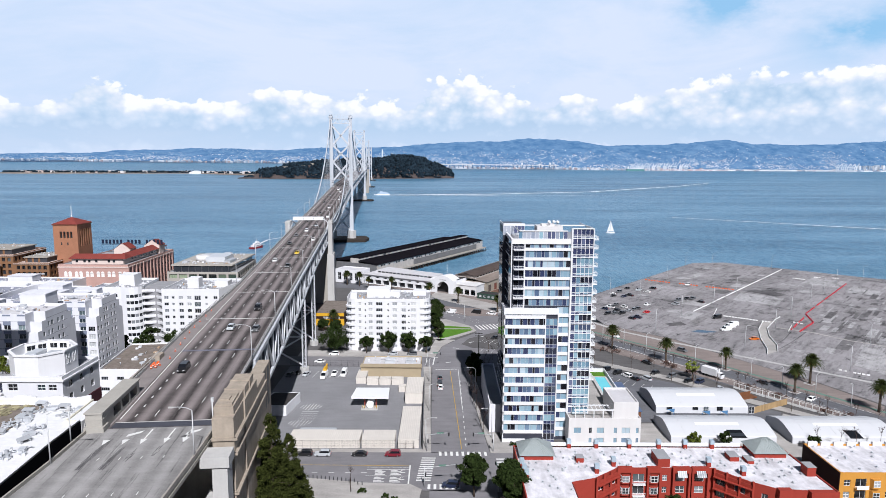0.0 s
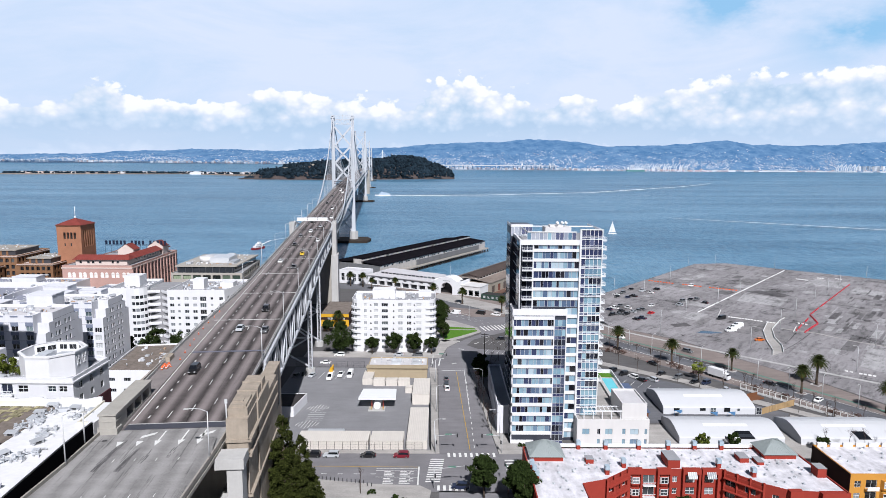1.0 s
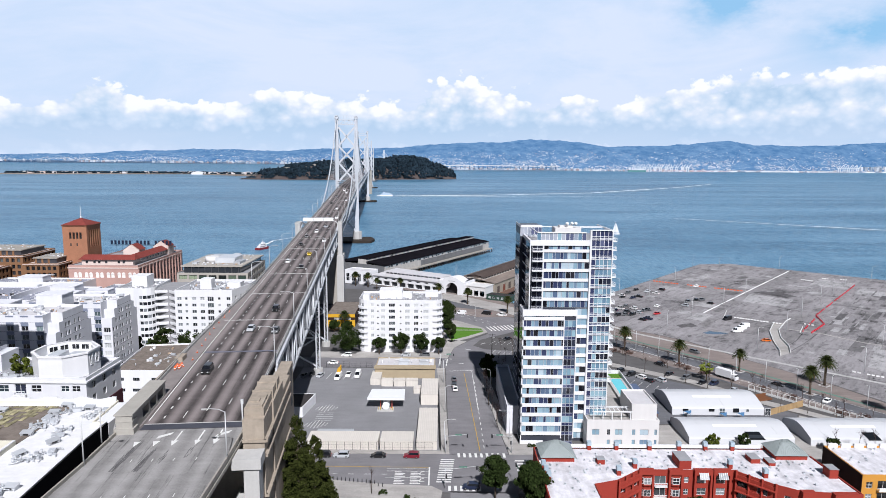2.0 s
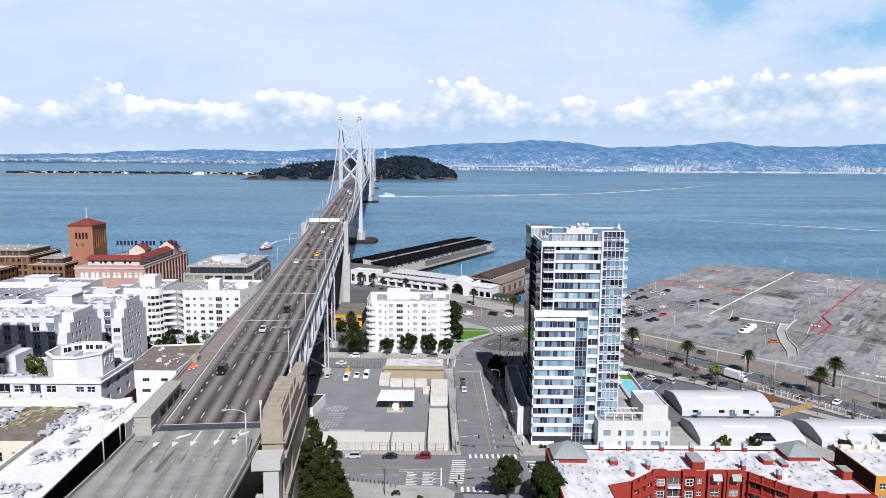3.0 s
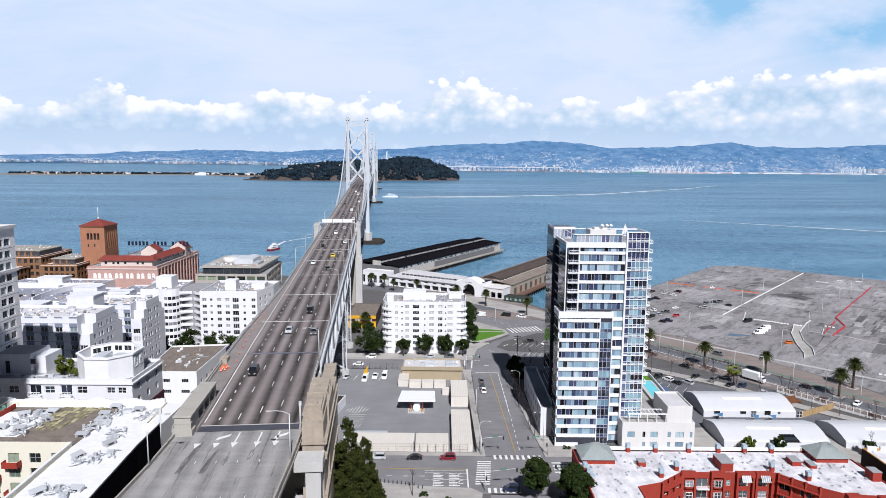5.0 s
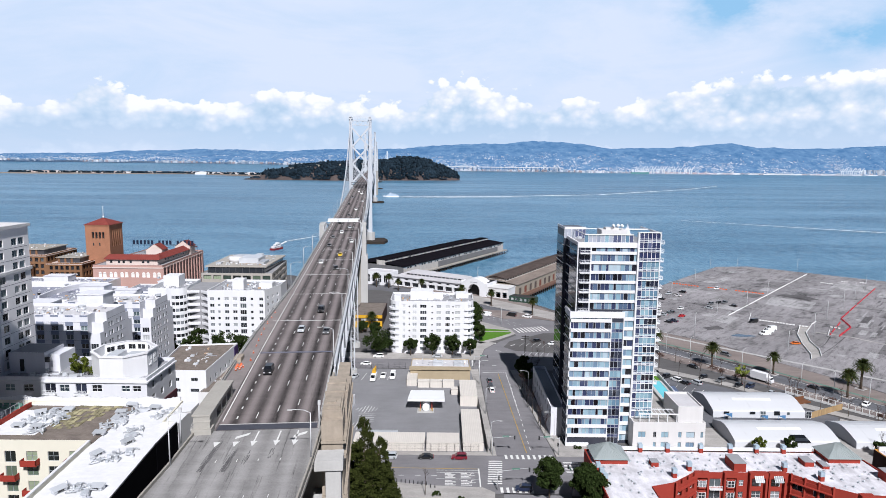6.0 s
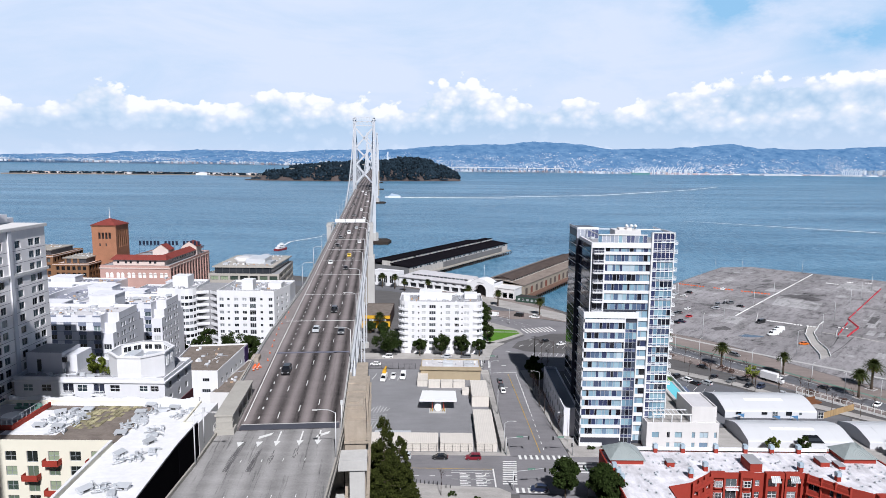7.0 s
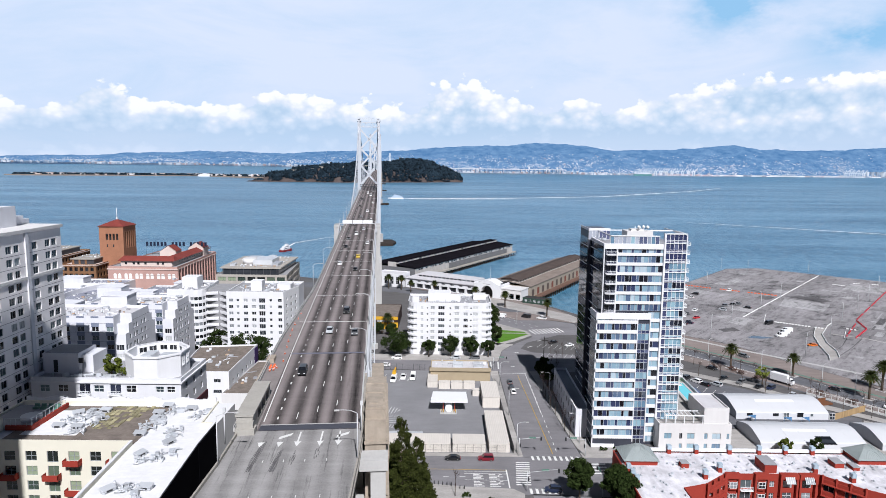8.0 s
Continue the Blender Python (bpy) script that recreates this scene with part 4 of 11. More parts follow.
def left_edge(l):
    return -13.0 if l < 55 else -13.0 + 2.8 * min(1.0, (l - 55) / 60)


def on_deck(l, s, z=0.0):
    a = radians(HEAD)
    return (C0[0] - math.sin(a) * l + math.cos(a) * s, C0[1] + math.cos(a) * l + math.sin(a) * s, deck_z(l) + z)


def bridge():
    ob = thing("suspension_bridge", (*C0, 0), HEAD, "long grey double-deck steel suspension bridge crossing the bay", "bridge")
    # deck slab
    bm = B()
    ls = [-1 + 12 * i for i in range(60)] + [720 + 40 * i for i in range(56)]
    prev = None
    for l in ls:
        z = deck_z(l)
        row = [bm.verts.new(p) for p in ((left_edge(l), l, z), (10.1, l, z), (10.1, l, z - 1.0), (left_edge(l), l, z - 1.0))]
        if prev:
            for i in range(4):
                bm.faces.new((prev[i], prev[(i + 1) % 4], row[(i + 1) % 4], row[i]))
        prev = row
    bmesh.ops.recalc_face_normals(bm, faces=bm.faces)
    part("deck", bm, DECK, ob, "dark asphalt roadway with blackened wheel tracks")
    # plain concrete shoulder beyond the edge line
    bm = B()
    prev = None
    for l in ls[:60]:
        z = deck_z(l) + 0.012
        row = [bm.verts.new(p) for p in ((left_edge(l) + 0.2, l, z), (-8.95, l, z))]
        if prev:
            bm.faces.new((prev[0], prev[1], row[1], row[0]))
        prev = row
    part("shoulder", bm, mat("pinkish_shoulder_concrete", (0.205, 0.184, 0.179), 0.9, var=0.25, scale=0.3, fine=1.5), ob)
    # kerb walls and rails
    for side in (-1, 1):
        bm = B()
        for i in range(len(ls) - 1):
            a, b = ls[i], ls[i + 1]
            sa, sb = (left_edge(a), left_edge(b)) if side < 0 else (10.1, 10.1)
            beam(bm, (sa, a, deck_z(a) + 0.35), (sb, b, deck_z(b) + 0.35), 0.35, 0.7)
            beam(bm, (sa, a, deck_z(a) + 1.15), (sb, b, deck_z(b) + 1.15), 0.12, 0.12)
            beam(bm, (sa, a, deck_z(a) + 0.6), (sa, a, deck_z(a) + 1.15), 0.12, 0.12)
            if b < 720:
                beam(bm, (sa, a + 6, deck_z(a + 6) + 0.6), (sa, a + 6, deck_z(a + 6) + 1.15), 0.12, 0.12)
        part("parapet", bm, PALE_CONCRETE, ob, "pale kerb wall with a steel rail")
    # joints across the deck
    for l, m, w in ((-0.95, LINE_BLUE, 2.3), (1.4, PALE_CONCRETE, 0.28), (43.0, mat("scuffed_joint_plate", (0.106, 0.11, 0.144), 0.6, var=0.5, fine=1.5), 1.0), (72.6, LINE, 0.36), (106.5, LINE, 0.36), (140, LINE, 0.36), (172, LINE, 0.36),
                    (201, LINE, 0.36), (234, LINE, 0.36), (262, LINE_BLUE, 0.8)):
        bm = B()
        box(bm, left_edge(l) + 2 if l > 60 else -8.6, 9.7, l, l + w, deck_z(l) + 0.015, deck_z(l + w) + 0.035)
        part("expansion_joint", bm, m, ob)
    # lane paint
    def ramp(bm, s0, s1, a, b, w):
        bm.faces.new([bm.verts.new(p) for p in ((s0 - w / 2, a, deck_z(a) + 0.02), (s0 + w / 2, a, deck_z(a) + 0.02), (s1 + w / 2, b, deck_z(b) + 0.02), (s1 - w / 2, b, deck_z(b) + 0.02))])

    bm = B()
    for i in range(200):
        l = 4 + 4.6 * i
        if l > 620:
            break
        ramp(bm, -5.9, -5.9, l, l + 1.2, 0.26)
        if i % 3 == 0:
            for k, s in enumerate((-2.3, 1.35, 5.0)):
                ramp(bm, s, s, l + 3 * k, l + 3 * k + 3.0, 0.16)
    for i in range(60):
        l = 3 + 12 * i
        ramp(bm, -8.3 - min(1, l / 50) * 0.4, -8.3 - min(1, (l + 12) / 50) * 0.4, l, l + 12, 0.2)
    part("lane_marking", bm, LINE, ob, "white dashed lane paint", kind="stuff")
    # deck truss of the approach span: chords, posts, diagonals
    low = lambda l: deck_z(l) - (12.2 if l < 120 else 12.2 - 3.6 * min(1, (l - 120) / 70))
    span = [36 + 9.4 * i for i in range(26)]
    for side, s in (("right", 10.4), ("left", -10.4)):
        for a, b in zip(span, span[1:]):
            bm = B()
            beam(bm, (s, a, deck_z(a) - 0.9), (s, b, deck_z(b) - 0.9), 0.9, 1.1)
            part("top_chord", bm, STEEL, ob)
            bm = B()
            beam(bm, (s, a, low(a)), (s, b, low(b)), 0.8, 0.9)
            part("bottom_chord", bm, STEEL, ob)
        for i, (a, b) in enumerate(zip(span, span[1:])):
            bm = B()
            beam(bm, (s, a, low(a)), (s, a, deck_z(a) - 1), 0.55, 0.55)
            part("truss_post", bm, STEEL, ob)
            bm = B()
            if i % 2:
                beam(bm, (s, a, low(a)), (s, b, deck_z(b) - 1), 0.6, 0.6)
            else:
                beam(bm, (s, a, deck_z(a) - 1), (s, b, low(b)), 0.6, 0.6)
            part("truss_diagonal", bm, STEEL, ob)
    # lower deck and cross beams, coloured dark for the shade inside the truss
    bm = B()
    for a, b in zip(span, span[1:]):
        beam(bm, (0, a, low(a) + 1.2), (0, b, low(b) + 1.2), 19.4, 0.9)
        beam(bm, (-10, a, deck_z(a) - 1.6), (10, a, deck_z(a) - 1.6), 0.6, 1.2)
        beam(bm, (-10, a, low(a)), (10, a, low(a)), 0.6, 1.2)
    part("lower_deck", bm, STEEL_DARK, ob, "lower roadway and floor beams with shade put into their dark colour")
    # stiffening truss of the suspended spans, far off, in one piece
    bm = B()
    far = [276 + 11 * i for i in range(50)] + [830 + 40 * i for i in range(50)]
    for s in (-10.4, 10.4):
        for i, (a, b) in enumerate(zip(far, far[1:])):
            za, zb = deck_z(a), deck_z(b)
            beam(bm, (s, a, za - 0.9), (s, b, zb - 0.9), 0.8, 1.0)
            beam(bm, (s, a, za - 8.8), (s, b, zb - 8.8), 0.8, 0.9)
            beam(bm, (s, a, za - 8.8), (s, a, za - 0.9), 0.45)
            lo, hi = (za - 8.8, zb - 0.9) if i % 2 else (za - 0.9, zb - 8.8)
            beam(bm, (s, a, lo), (s, b, hi), 0.5)
    for a, b in zip(far, far[1:]):
        beam(bm, (0, a, deck_z(a) - 7.8), (0, b, deck_z(b) - 7.8), 19.4, 0.8)
    part("stiffening_truss", bm, STEEL, ob, kind="stuff")
    # steel bents under the approach span
    for l in (139.0, 178.5):
        top = low(l)
        for s in (-10.4, 10.4):
            bm = B()
            for dx, dy in ((-0.7, -0.7), (0.7, -0.7), (-0.7, 0.7), (0.7, 0.7)):
                beam(bm, (s + dx, l + dy, 2.2), (s + dx, l + dy, top), 0.35)
            for k in range(16):
                z0, z1 = 2.4 + (top - 2.4) * k / 16, 2.4 + (top - 2.4) * (k + 1) / 16
                sg = 1 if k % 2 else -1
                beam(bm, (s - 0.7 * sg, l - 0.8, z0), (s + 0.7 * sg, l - 0.8, z1), 0.14)
                beam(bm, (s + 0.8, l - 0.7 * sg, z0), (s + 0.8, l + 0.7 * sg, z1), 0.14)
                beam(bm, (s - 0.8, l, z0), (s + 0.8, l, z0), 0.12)
            part("bent_leg", bm, STEEL, ob, "latticed steel column")
            bm = B()
            prism(bm, [(s + 1.9 * math.cos(t * math.pi / 4 + 0.39), l + 1.9 * math.sin(t * math.pi / 4 + 0.39)) for t in range(8)], 0, 2.3)
            part("footing", bm, PALE_CONCRETE, ob)
        bm = B()
        for z0, z1 in ((3, top * 0.5), (top * 0.5, top)):
            beam(bm, (-10, l, z0), (10, l, z1), 0.55), beam(bm, (10, l, z0), (-10, l, z1), 0.55), beam(bm, (-10, l, z1), (10, l, z1), 0.6)
        part("bent_brace", bm, STEEL, ob)
    # concrete pier where the suspended span begins, with its dark wall
    for s0, s1 in ((10.6, 13.2), (-14.2, -11.4)):
        bm = B()
        z = deck_z(272) + 4.3
        prism(bm, [(s0 - 0.6, 267), (s1 + 0.8, 267), (s1 + 0.8, 279), (s0 - 0.6, 279)], 0, 30)
        prism(bm, [(s0, 268), (s1, 268), (s1, 278), (s0, 278)], 30, z)
        box(bm, s0 - 0.15, s1 + 0.15, 267.8, 278.2, z - 1.6, z - 0.9)
        part("pylon", bm, PALE_CONCRETE, ob, "tall pale concrete pylon")
    bm = B()
    box(bm, -11.4, 10.6, 269, 277, 0, low(268) - 0.6)
    part("pier_wall", bm, CONCRETE, ob)
    # towers: two legs, X bracing, saddles, pier in the water
    for l, top in ((608, 131.5), (1312, 146), (2018, 146), (2722, 136)):
        zd = deck_z(l)
        for s in (-10.6, 10.6):
            bm = B()
            for k in range(4):
                f0, f1 = k / 4, (k + 1) / 4
                w0, w1 = 2.15 - 0.5 * f0, 2.15 - 0.5 * f1
                za, zb = 6 + (top - 6) * f0, 6 + (top - 6) * f1
                a = [bm.verts.new((s + i * w0, l + j * w0 * 1.2, za)) for i, j in ((-1, -1), (1, -1), (1, 1), (-1, 1))]
                b = [bm.verts.new((s + i * w1, l + j * w1 * 1.2, zb)) for i, j in ((-1, -1), (1, -1), (1, 1), (-1, 1))]
                for i in range(4):
                    bm.faces.new((a[i], a[(i + 1) % 4], b[(i + 1) % 4], b[i]))
                bm.faces.new(b), bm.faces.new(a[::-1])
            part("tower_leg", bm, STEEL, ob, "pale silver-painted steel leg")
            bm = B()
            box(bm, s - 2.2, s + 2.2, l - 3.0, l + 3.0, top, top + 2.2), box(bm, s - 1.2, s + 1.2, l - 3.6, l + 3.6, top + 2.2, top + 3.4)
            part("cable_saddle", bm, STEEL, ob)
        clear = [zd + 7, zd + 7 + (top - 12 - zd - 7) * 0.36, zd + 7 + (top - 12 - zd - 7) * 0.69, top - 9]
        for za, zb in list(zip(clear, clear[1:])) + [(8, zd * 0.5), (zd * 0.5, zd - 10)]:
            for sg in (-1, 1):
                bm = B()
                beam(bm, (-8.8 * sg, l, za), (8.8 * sg, l, zb), 2.1, 1.9)
                part("cross_brace", bm, STEEL, ob)
        bm = B()
        for zz in (top - 1.2, top - 5.8):
            beam(bm, (-9, l, zz), (9, l, zz), 1.0, 0.9)
        for k in range(6):
            s0 = -9 + 3 * k
            beam(bm, (s0, l, top - 5.8 if k % 2 else top - 1.2), (s0 + 3, l, top - 1.2 if k % 2 else top - 5.8), 0.5)
        beam(bm, (-9, l, top + 3.2), (9, l, top + 3.2), 0.25), beam(bm, (0, l, top), (0, l, top + 4.5), 0.4)
        for k in range(7):
            beam(bm, (-9 + 3 * k, l, top), (-9 + 3 * k, l, top + 3.2), 0.2)
        part("top_strut", bm, STEEL, ob)
        for s in (-10.6, 10.6):
            bm = B()
            prism(bm, [(s + 5.2 * math.cos(t * math.pi / 4 + 0.39), l + 5.2 * math.sin(t * math.pi / 4 + 0.39)) for t in range(8)], -3, 7.5)
            part("tower_pedestal", bm, PALE_CONCRETE, ob)
        bm = B()
        prism(bm, [(-26, l - 19), (26, l - 19), (30, l), (26, l + 19), (-26, l + 19), (-30, l)], -9, -1.2)
        part("tower_pier", bm, PILE, ob, "dark fender platform round the tower foot")
    # centre anchorage
    bm = B()
    box(bm, -15, 15, 1640, 1690, -6, deck_z(1665) - 2)
    part("anchorage", bm, CONCRETE, ob)
    # main cables and hangers
    def cable_z(l):
        spans = ((276, deck_z(276) + 3.0, 608, 134, 34), (608, 134, 1312, 148, 74), (1312, 148, 1665, deck_z(1665) + 4, 20), (1665, deck_z(1665) + 4, 2018, 148, 20), (2018, 148, 2722, 138, 74))
        for a, za, b, zb, sag in spans:
            if a <= l <= b:
                f = (l - a) / (b - a)
                return za + (zb - za) * f - 4 * sag * f * (1 - f)
        return None

    for s in (-10.6, 10.6):
        bm = B()
        pts = [276 + 13.28 * i for i in range(26)] + [608 + 32 * i for i in range(1, 67)]
        for a, b in zip(pts, pts[1:]):
            if b <= 2722:
                rod(bm, (s, a, cable_z(a)), (s, b, cable_z(b)), 0.55, n=6, caps=False)
        rod(bm, (s, 262, deck_z(262) + 0.5), (s, 276, cable_z(276)), 0.42, n=6)
        part("main_cable", bm, STEEL, ob, "pale suspension cable with clamps")
        bm = B()
        for i in range(150):
            l = 296 + 9.3 * i
            if l > 2700:
                break
            zc = cable_z(l)
            if zc and zc > deck_z(l) + 2:
                beam(bm, (s, l, deck_z(l)), (s, l, zc), 0.13)
                box(bm, s - 0.6, s + 0.6, l - 0.45, l + 0.45, zc - 0.55, zc + 0.55)
        part("hanger", bm, STEEL, ob, "thin vertical hanger ropes", kind="stuff")
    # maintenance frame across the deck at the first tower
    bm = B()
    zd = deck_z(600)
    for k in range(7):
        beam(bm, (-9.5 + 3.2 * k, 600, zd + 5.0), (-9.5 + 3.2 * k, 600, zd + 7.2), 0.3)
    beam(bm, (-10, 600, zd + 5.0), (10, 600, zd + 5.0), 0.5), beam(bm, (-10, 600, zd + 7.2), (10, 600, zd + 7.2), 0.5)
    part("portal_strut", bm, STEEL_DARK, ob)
    return ob


def gantry(l):
    """Sign gantry: curved arms and a row of white sign boards seen from behind."""
    x, y, z = on_deck(l, 0)
    ob = thing("sign_gantry", (x, y, z), HEAD, "grey steel gantry with three white sign boards over the roadway", "gantry")
    bm = B()
    for s in (-1, 1):
        pts = [(s * 11.2, 0, -1), (s * 11.2, 0, 3.5)] + [(s * (11.2 - 2.6 * (1 - math.cos(t))), 0, 3.5 + 2.6 * math.sin(t)) for t in (0.4, 0.8, 1.2, 1.57)]
        for a, b in zip(pts, pts[1:]):
            rod(bm, a, b, 0.24, n=6)
    part("arm", bm, LAMP_GREY, ob)
    bm = B()
    rod(bm, (-9, 0, 6.1), (9, 0, 6.1), 0.24, n=6), rod(bm, (-9, 0, 7.3), (9, 0, 7.3), 0.2, n=6)
    for k in range(9):
        rod(bm, (-8.6 + 2.15 * k, 0, 6.1), (-8.6 + 2.15 * k, 0, 7.3), 0.1, n=5)
    part("cross_beam", bm, LAMP_GREY, ob)
    for s in (-5.9, 0.1, 5.9):
        bm = B()
        box(bm, s - 2.8, s + 2.8, -0.55, -0.35, 5.9, 8.0)
        part("sign_board", bm, FRAME, ob)


def approach():
    ob = thing("approach_viaduct", (*C0, 0), HEAD, "pale concrete approach road on columns, worn wheel tracks", "viaduct")
    bm = B()
    poly = [(-12.1, -1.02), (-12.7, -14.5), (-13.7, -26), (-17.0, -60), (-22.0, -110), (2.0, -110), (7.2, -60), (9.4, -27), (10.1, -15), (10.6, -1.02)]
    prism(bm, poly, 35.7, 36.95)
    part("deck", bm, APPROACH, ob, "pale grey concrete roadway with tyre marks")
    for run in (poly[:5], poly[:4:-1]):
        bm = B()
        for (xa, ya), (xb, yb) in zip(run, run[1:]):
            beam(bm, (xa, ya, 37.15), (xb, yb, 37.15), 0.3, 0.8), beam(bm, (xa, ya, 36.1), (xb, yb, 36.1), 0.5, 0.6)
        part("parapet", bm, CONCRETE, ob)
    # portal frame beside the deck
    bm = B()
    box(bm, 10.3, 15.2, -12.4, -8.2, 34.0, 35.9)
    part("cap_beam", bm, PALE_CONCRETE, ob, "heavy pale concrete cap beam")
    bm = B()
    box(bm, 12.2, 14.8, -12.0, -8.4, 0, 34.0)
    part("column", bm, PALE_CONCRETE, ob)
    bm = B()
    for y in (-30, -60, -90):
        box(bm, -12, -9, y, y + 3, 0, 35.7), box(bm, 1, 4, y, y + 3, 0, 35.7), box(bm, -13, 5, y - 0.2, y + 3.2, 33.6, 35.7)
    part("pier", bm, CONCRETE, ob)
    # a lower ramp beside it
    bm = B()
    beam(bm, (13.2, -70, 22), (11.2, 10, 25), 5.0, 1.0), beam(bm, (15.6, -70, 22.9), (13.6, 10, 25.9), 0.35, 1.2)
    part("lower_ramp", bm, PALE_CONCRETE, ob)
    bm = B()
    for k, s in enumerate((-7.2, -3.9, -0.8, 3.2, 6.4)):      # arrows pointing down the roadway
        y = -6.4
        z = 36.975
        bm.faces.new([bm.verts.new(p) for p in ((s, y - 1.7, z), (s + 0.62, y + 0.4, z), (s - 0.62, y + 0.4, z))])
        if k in (2, 3, 4):
            strip(bm, (s, y + 0.4), (s + 0.1, y + 4.6), 0.28, z)
        if k in (1, 4):
            bm.faces.new([bm.verts.new(p) for p in ((s + 1.6, y + 3.0, z), (s + 1.9, y + 4.2, z), (s - 0.4, y + 2.6, z), (s - 0.5, y + 1.4, z))])
    for s in (-5.6, -2.2, 1.3, 4.9):
        for y in (-14, -26):
            strip(bm, (s, y), (s, y + 1.0), 0.12, 36.975)
    part("lane_arrow", bm, LINE, ob, "white painted lane arrows and dashes", kind="stuff")
    rng = random.Random(6)
    skid = mat("rubber_skid_mark", (0.11, 0.106, 0.108), 0.9, var=0.5, scale=0.6, fine=3.0)
    for s0, y0, s1, y1, n in ((-6.6, -4.6, -7.35, -17.2, 40), (-3.2, -8.6, -3.75, -17.4, 40), (-0.6, -9.5, -0.9, -15.0, 14), (3.0, -8.0, 2.9, -13.0, 10)):
        bm = B()
        for _ in range(n):
            f = rng.uniform(0, 0.85)
            g = min(1.0, f + rng.uniform(0.15, 0.6))
            off = rng.gauss(0, 0.22)
            strip(bm, (s0 + (s1 - s0) * f + off, y0 + (y1 - y0) * f), (s0 + (s1 - s0) * g + off, y0 + (y1 - y0) * g), rng.uniform(0.04, 0.12), 36.962 + rng.uniform(0, 0.008))
        part("skid_mark", bm, skid, ob, "dark rubber skid marks", kind="stuff")
    # anchorage block on the open side, with stepped panels and tall slots
    ob2 = thing("bridge_abutment", (*C0, 0), HEAD, "massive tan stained concrete abutment with stepped mouldings", "abutment")
    bm = B()
    prism(bm, [(11.1, -6.6), (14.9, -6.6), (14.9, 2), (15.2, 2), (15.2, 14), (11.1, 14)], 0, 40.6), prism(bm, [(11.9, 14), (15.2, 14), (15.2, 24), (14.6, 24), (14.6, 34), (11.9, 34)], 0, 38.5)
    part("block", bm, TAN_CONCRETE, ob2)
    bm = B()
    prism(bm, [(11.2, -5.4), (14.7, -5.4), (14.7, 13), (11.2, 13)], 40.6, 42.2)
    prism(bm, [(11.5, -5.0), (14.4, -5.0), (14.4, 0.6), (11.5, 0.6)], 42.2, 42.7), prism(bm, [(11.9, -3.6), (13.6, -3.6), (13.6, -1.6), (11.9, -1.6)], 42.7, 42.95)
    for y in (3.5, 8.5):
        prism(bm, [(11.0, y), (14.9, y), (14.9, y + 0.5), (11.0, y + 0.5)], 40.6, 42.35)
    part("coping", bm, TAN_CONCRETE, ob2)
    bm = B()
    for z in (36.4, 33.6, 26.0):
        box(bm, 14.9, 15.5, -6.9, 24.3, z, z + 0.5), box(bm, 11.0, 15.2, -6.95, -6.6, z, z + 0.5)
    part("moulding", bm, TAN_CONCRETE, ob2)
    # dark plates on the face give the shade of tall openings
    for y in (25.5, 29.5):
        bm = B()
        box(bm, 14.5, 14.68, y, y + 2.2, 29, 38)
        part("slot", bm, DARK_METAL, ob2, "dark plate for the shade of a tall opening")
    # guard house on the other side of the deck
    ob3 = thing("bridge_guard_house", (*C0, 0), HEAD, "low concrete shelter with three dark openings beside the roadway", "shelter")
    bm = B()
    poly = [(-12.2, -2.4), (-9.3, -2.4), (-9.3, 16.0), (-12.2, 16.0)]
    holes = [(5.2, 8.6, 37.8, 39.7), (9.4, 12.8, 37.8, 39.7), (13.6, 17.0, 37.8, 39.7)]
    for i in range(4):
        facade(bm, poly[i], poly[(i + 1) % 4], 30, 40.4, holes if i == 1 else [], 1.2)
    part("wall", bm, mat("grey_shelter_concrete", (0.334, 0.319, 0.289), 0.9, var=0.14, scale=0.3, fine=2.0), ob3)
    bm = B()
    box(bm, -12.4, -9.1, -2.6, 16.2, 40.4, 40.7), box(bm, -12.5, -9.0, -2.8, -0.4, 36.5, 38.0), box(bm, -12.3, -9.2, -2.46, -0.4, 39.2, 39.4)
    part("roof", bm, mat("grey_shelter_concrete", (0.334, 0.319, 0.289), 0.9, var=0.14, scale=0.3, fine=2.0), ob3)
    # near-black box stands in for the shade behind the openings
    bm = B()
    box(bm, -11.6, -10.55, 1.5, 15.2, 37.2, 40.2)
    part("dark_room", bm, DARK_METAL, ob3)
    bm = B()
    box(bm, -13.4, -13.0, 15.8, 44, 30, 38.9), box(bm, -13.6, -11.8, 36.5, 40, 33, 39.3)
    part("retaining_wall", bm, TAN_CONCRETE, ob3)
    bm = B()
    box(bm, -12.9, 10.6, -1.2, 38, 0, 35.5)
    solo("bridge_abutment_core", bm, CONCRETE, "solid concrete abutment under the roadway", "abutment", loc=(*C0, 0), turn=HEAD)


bridge(), gantry(262), approach()


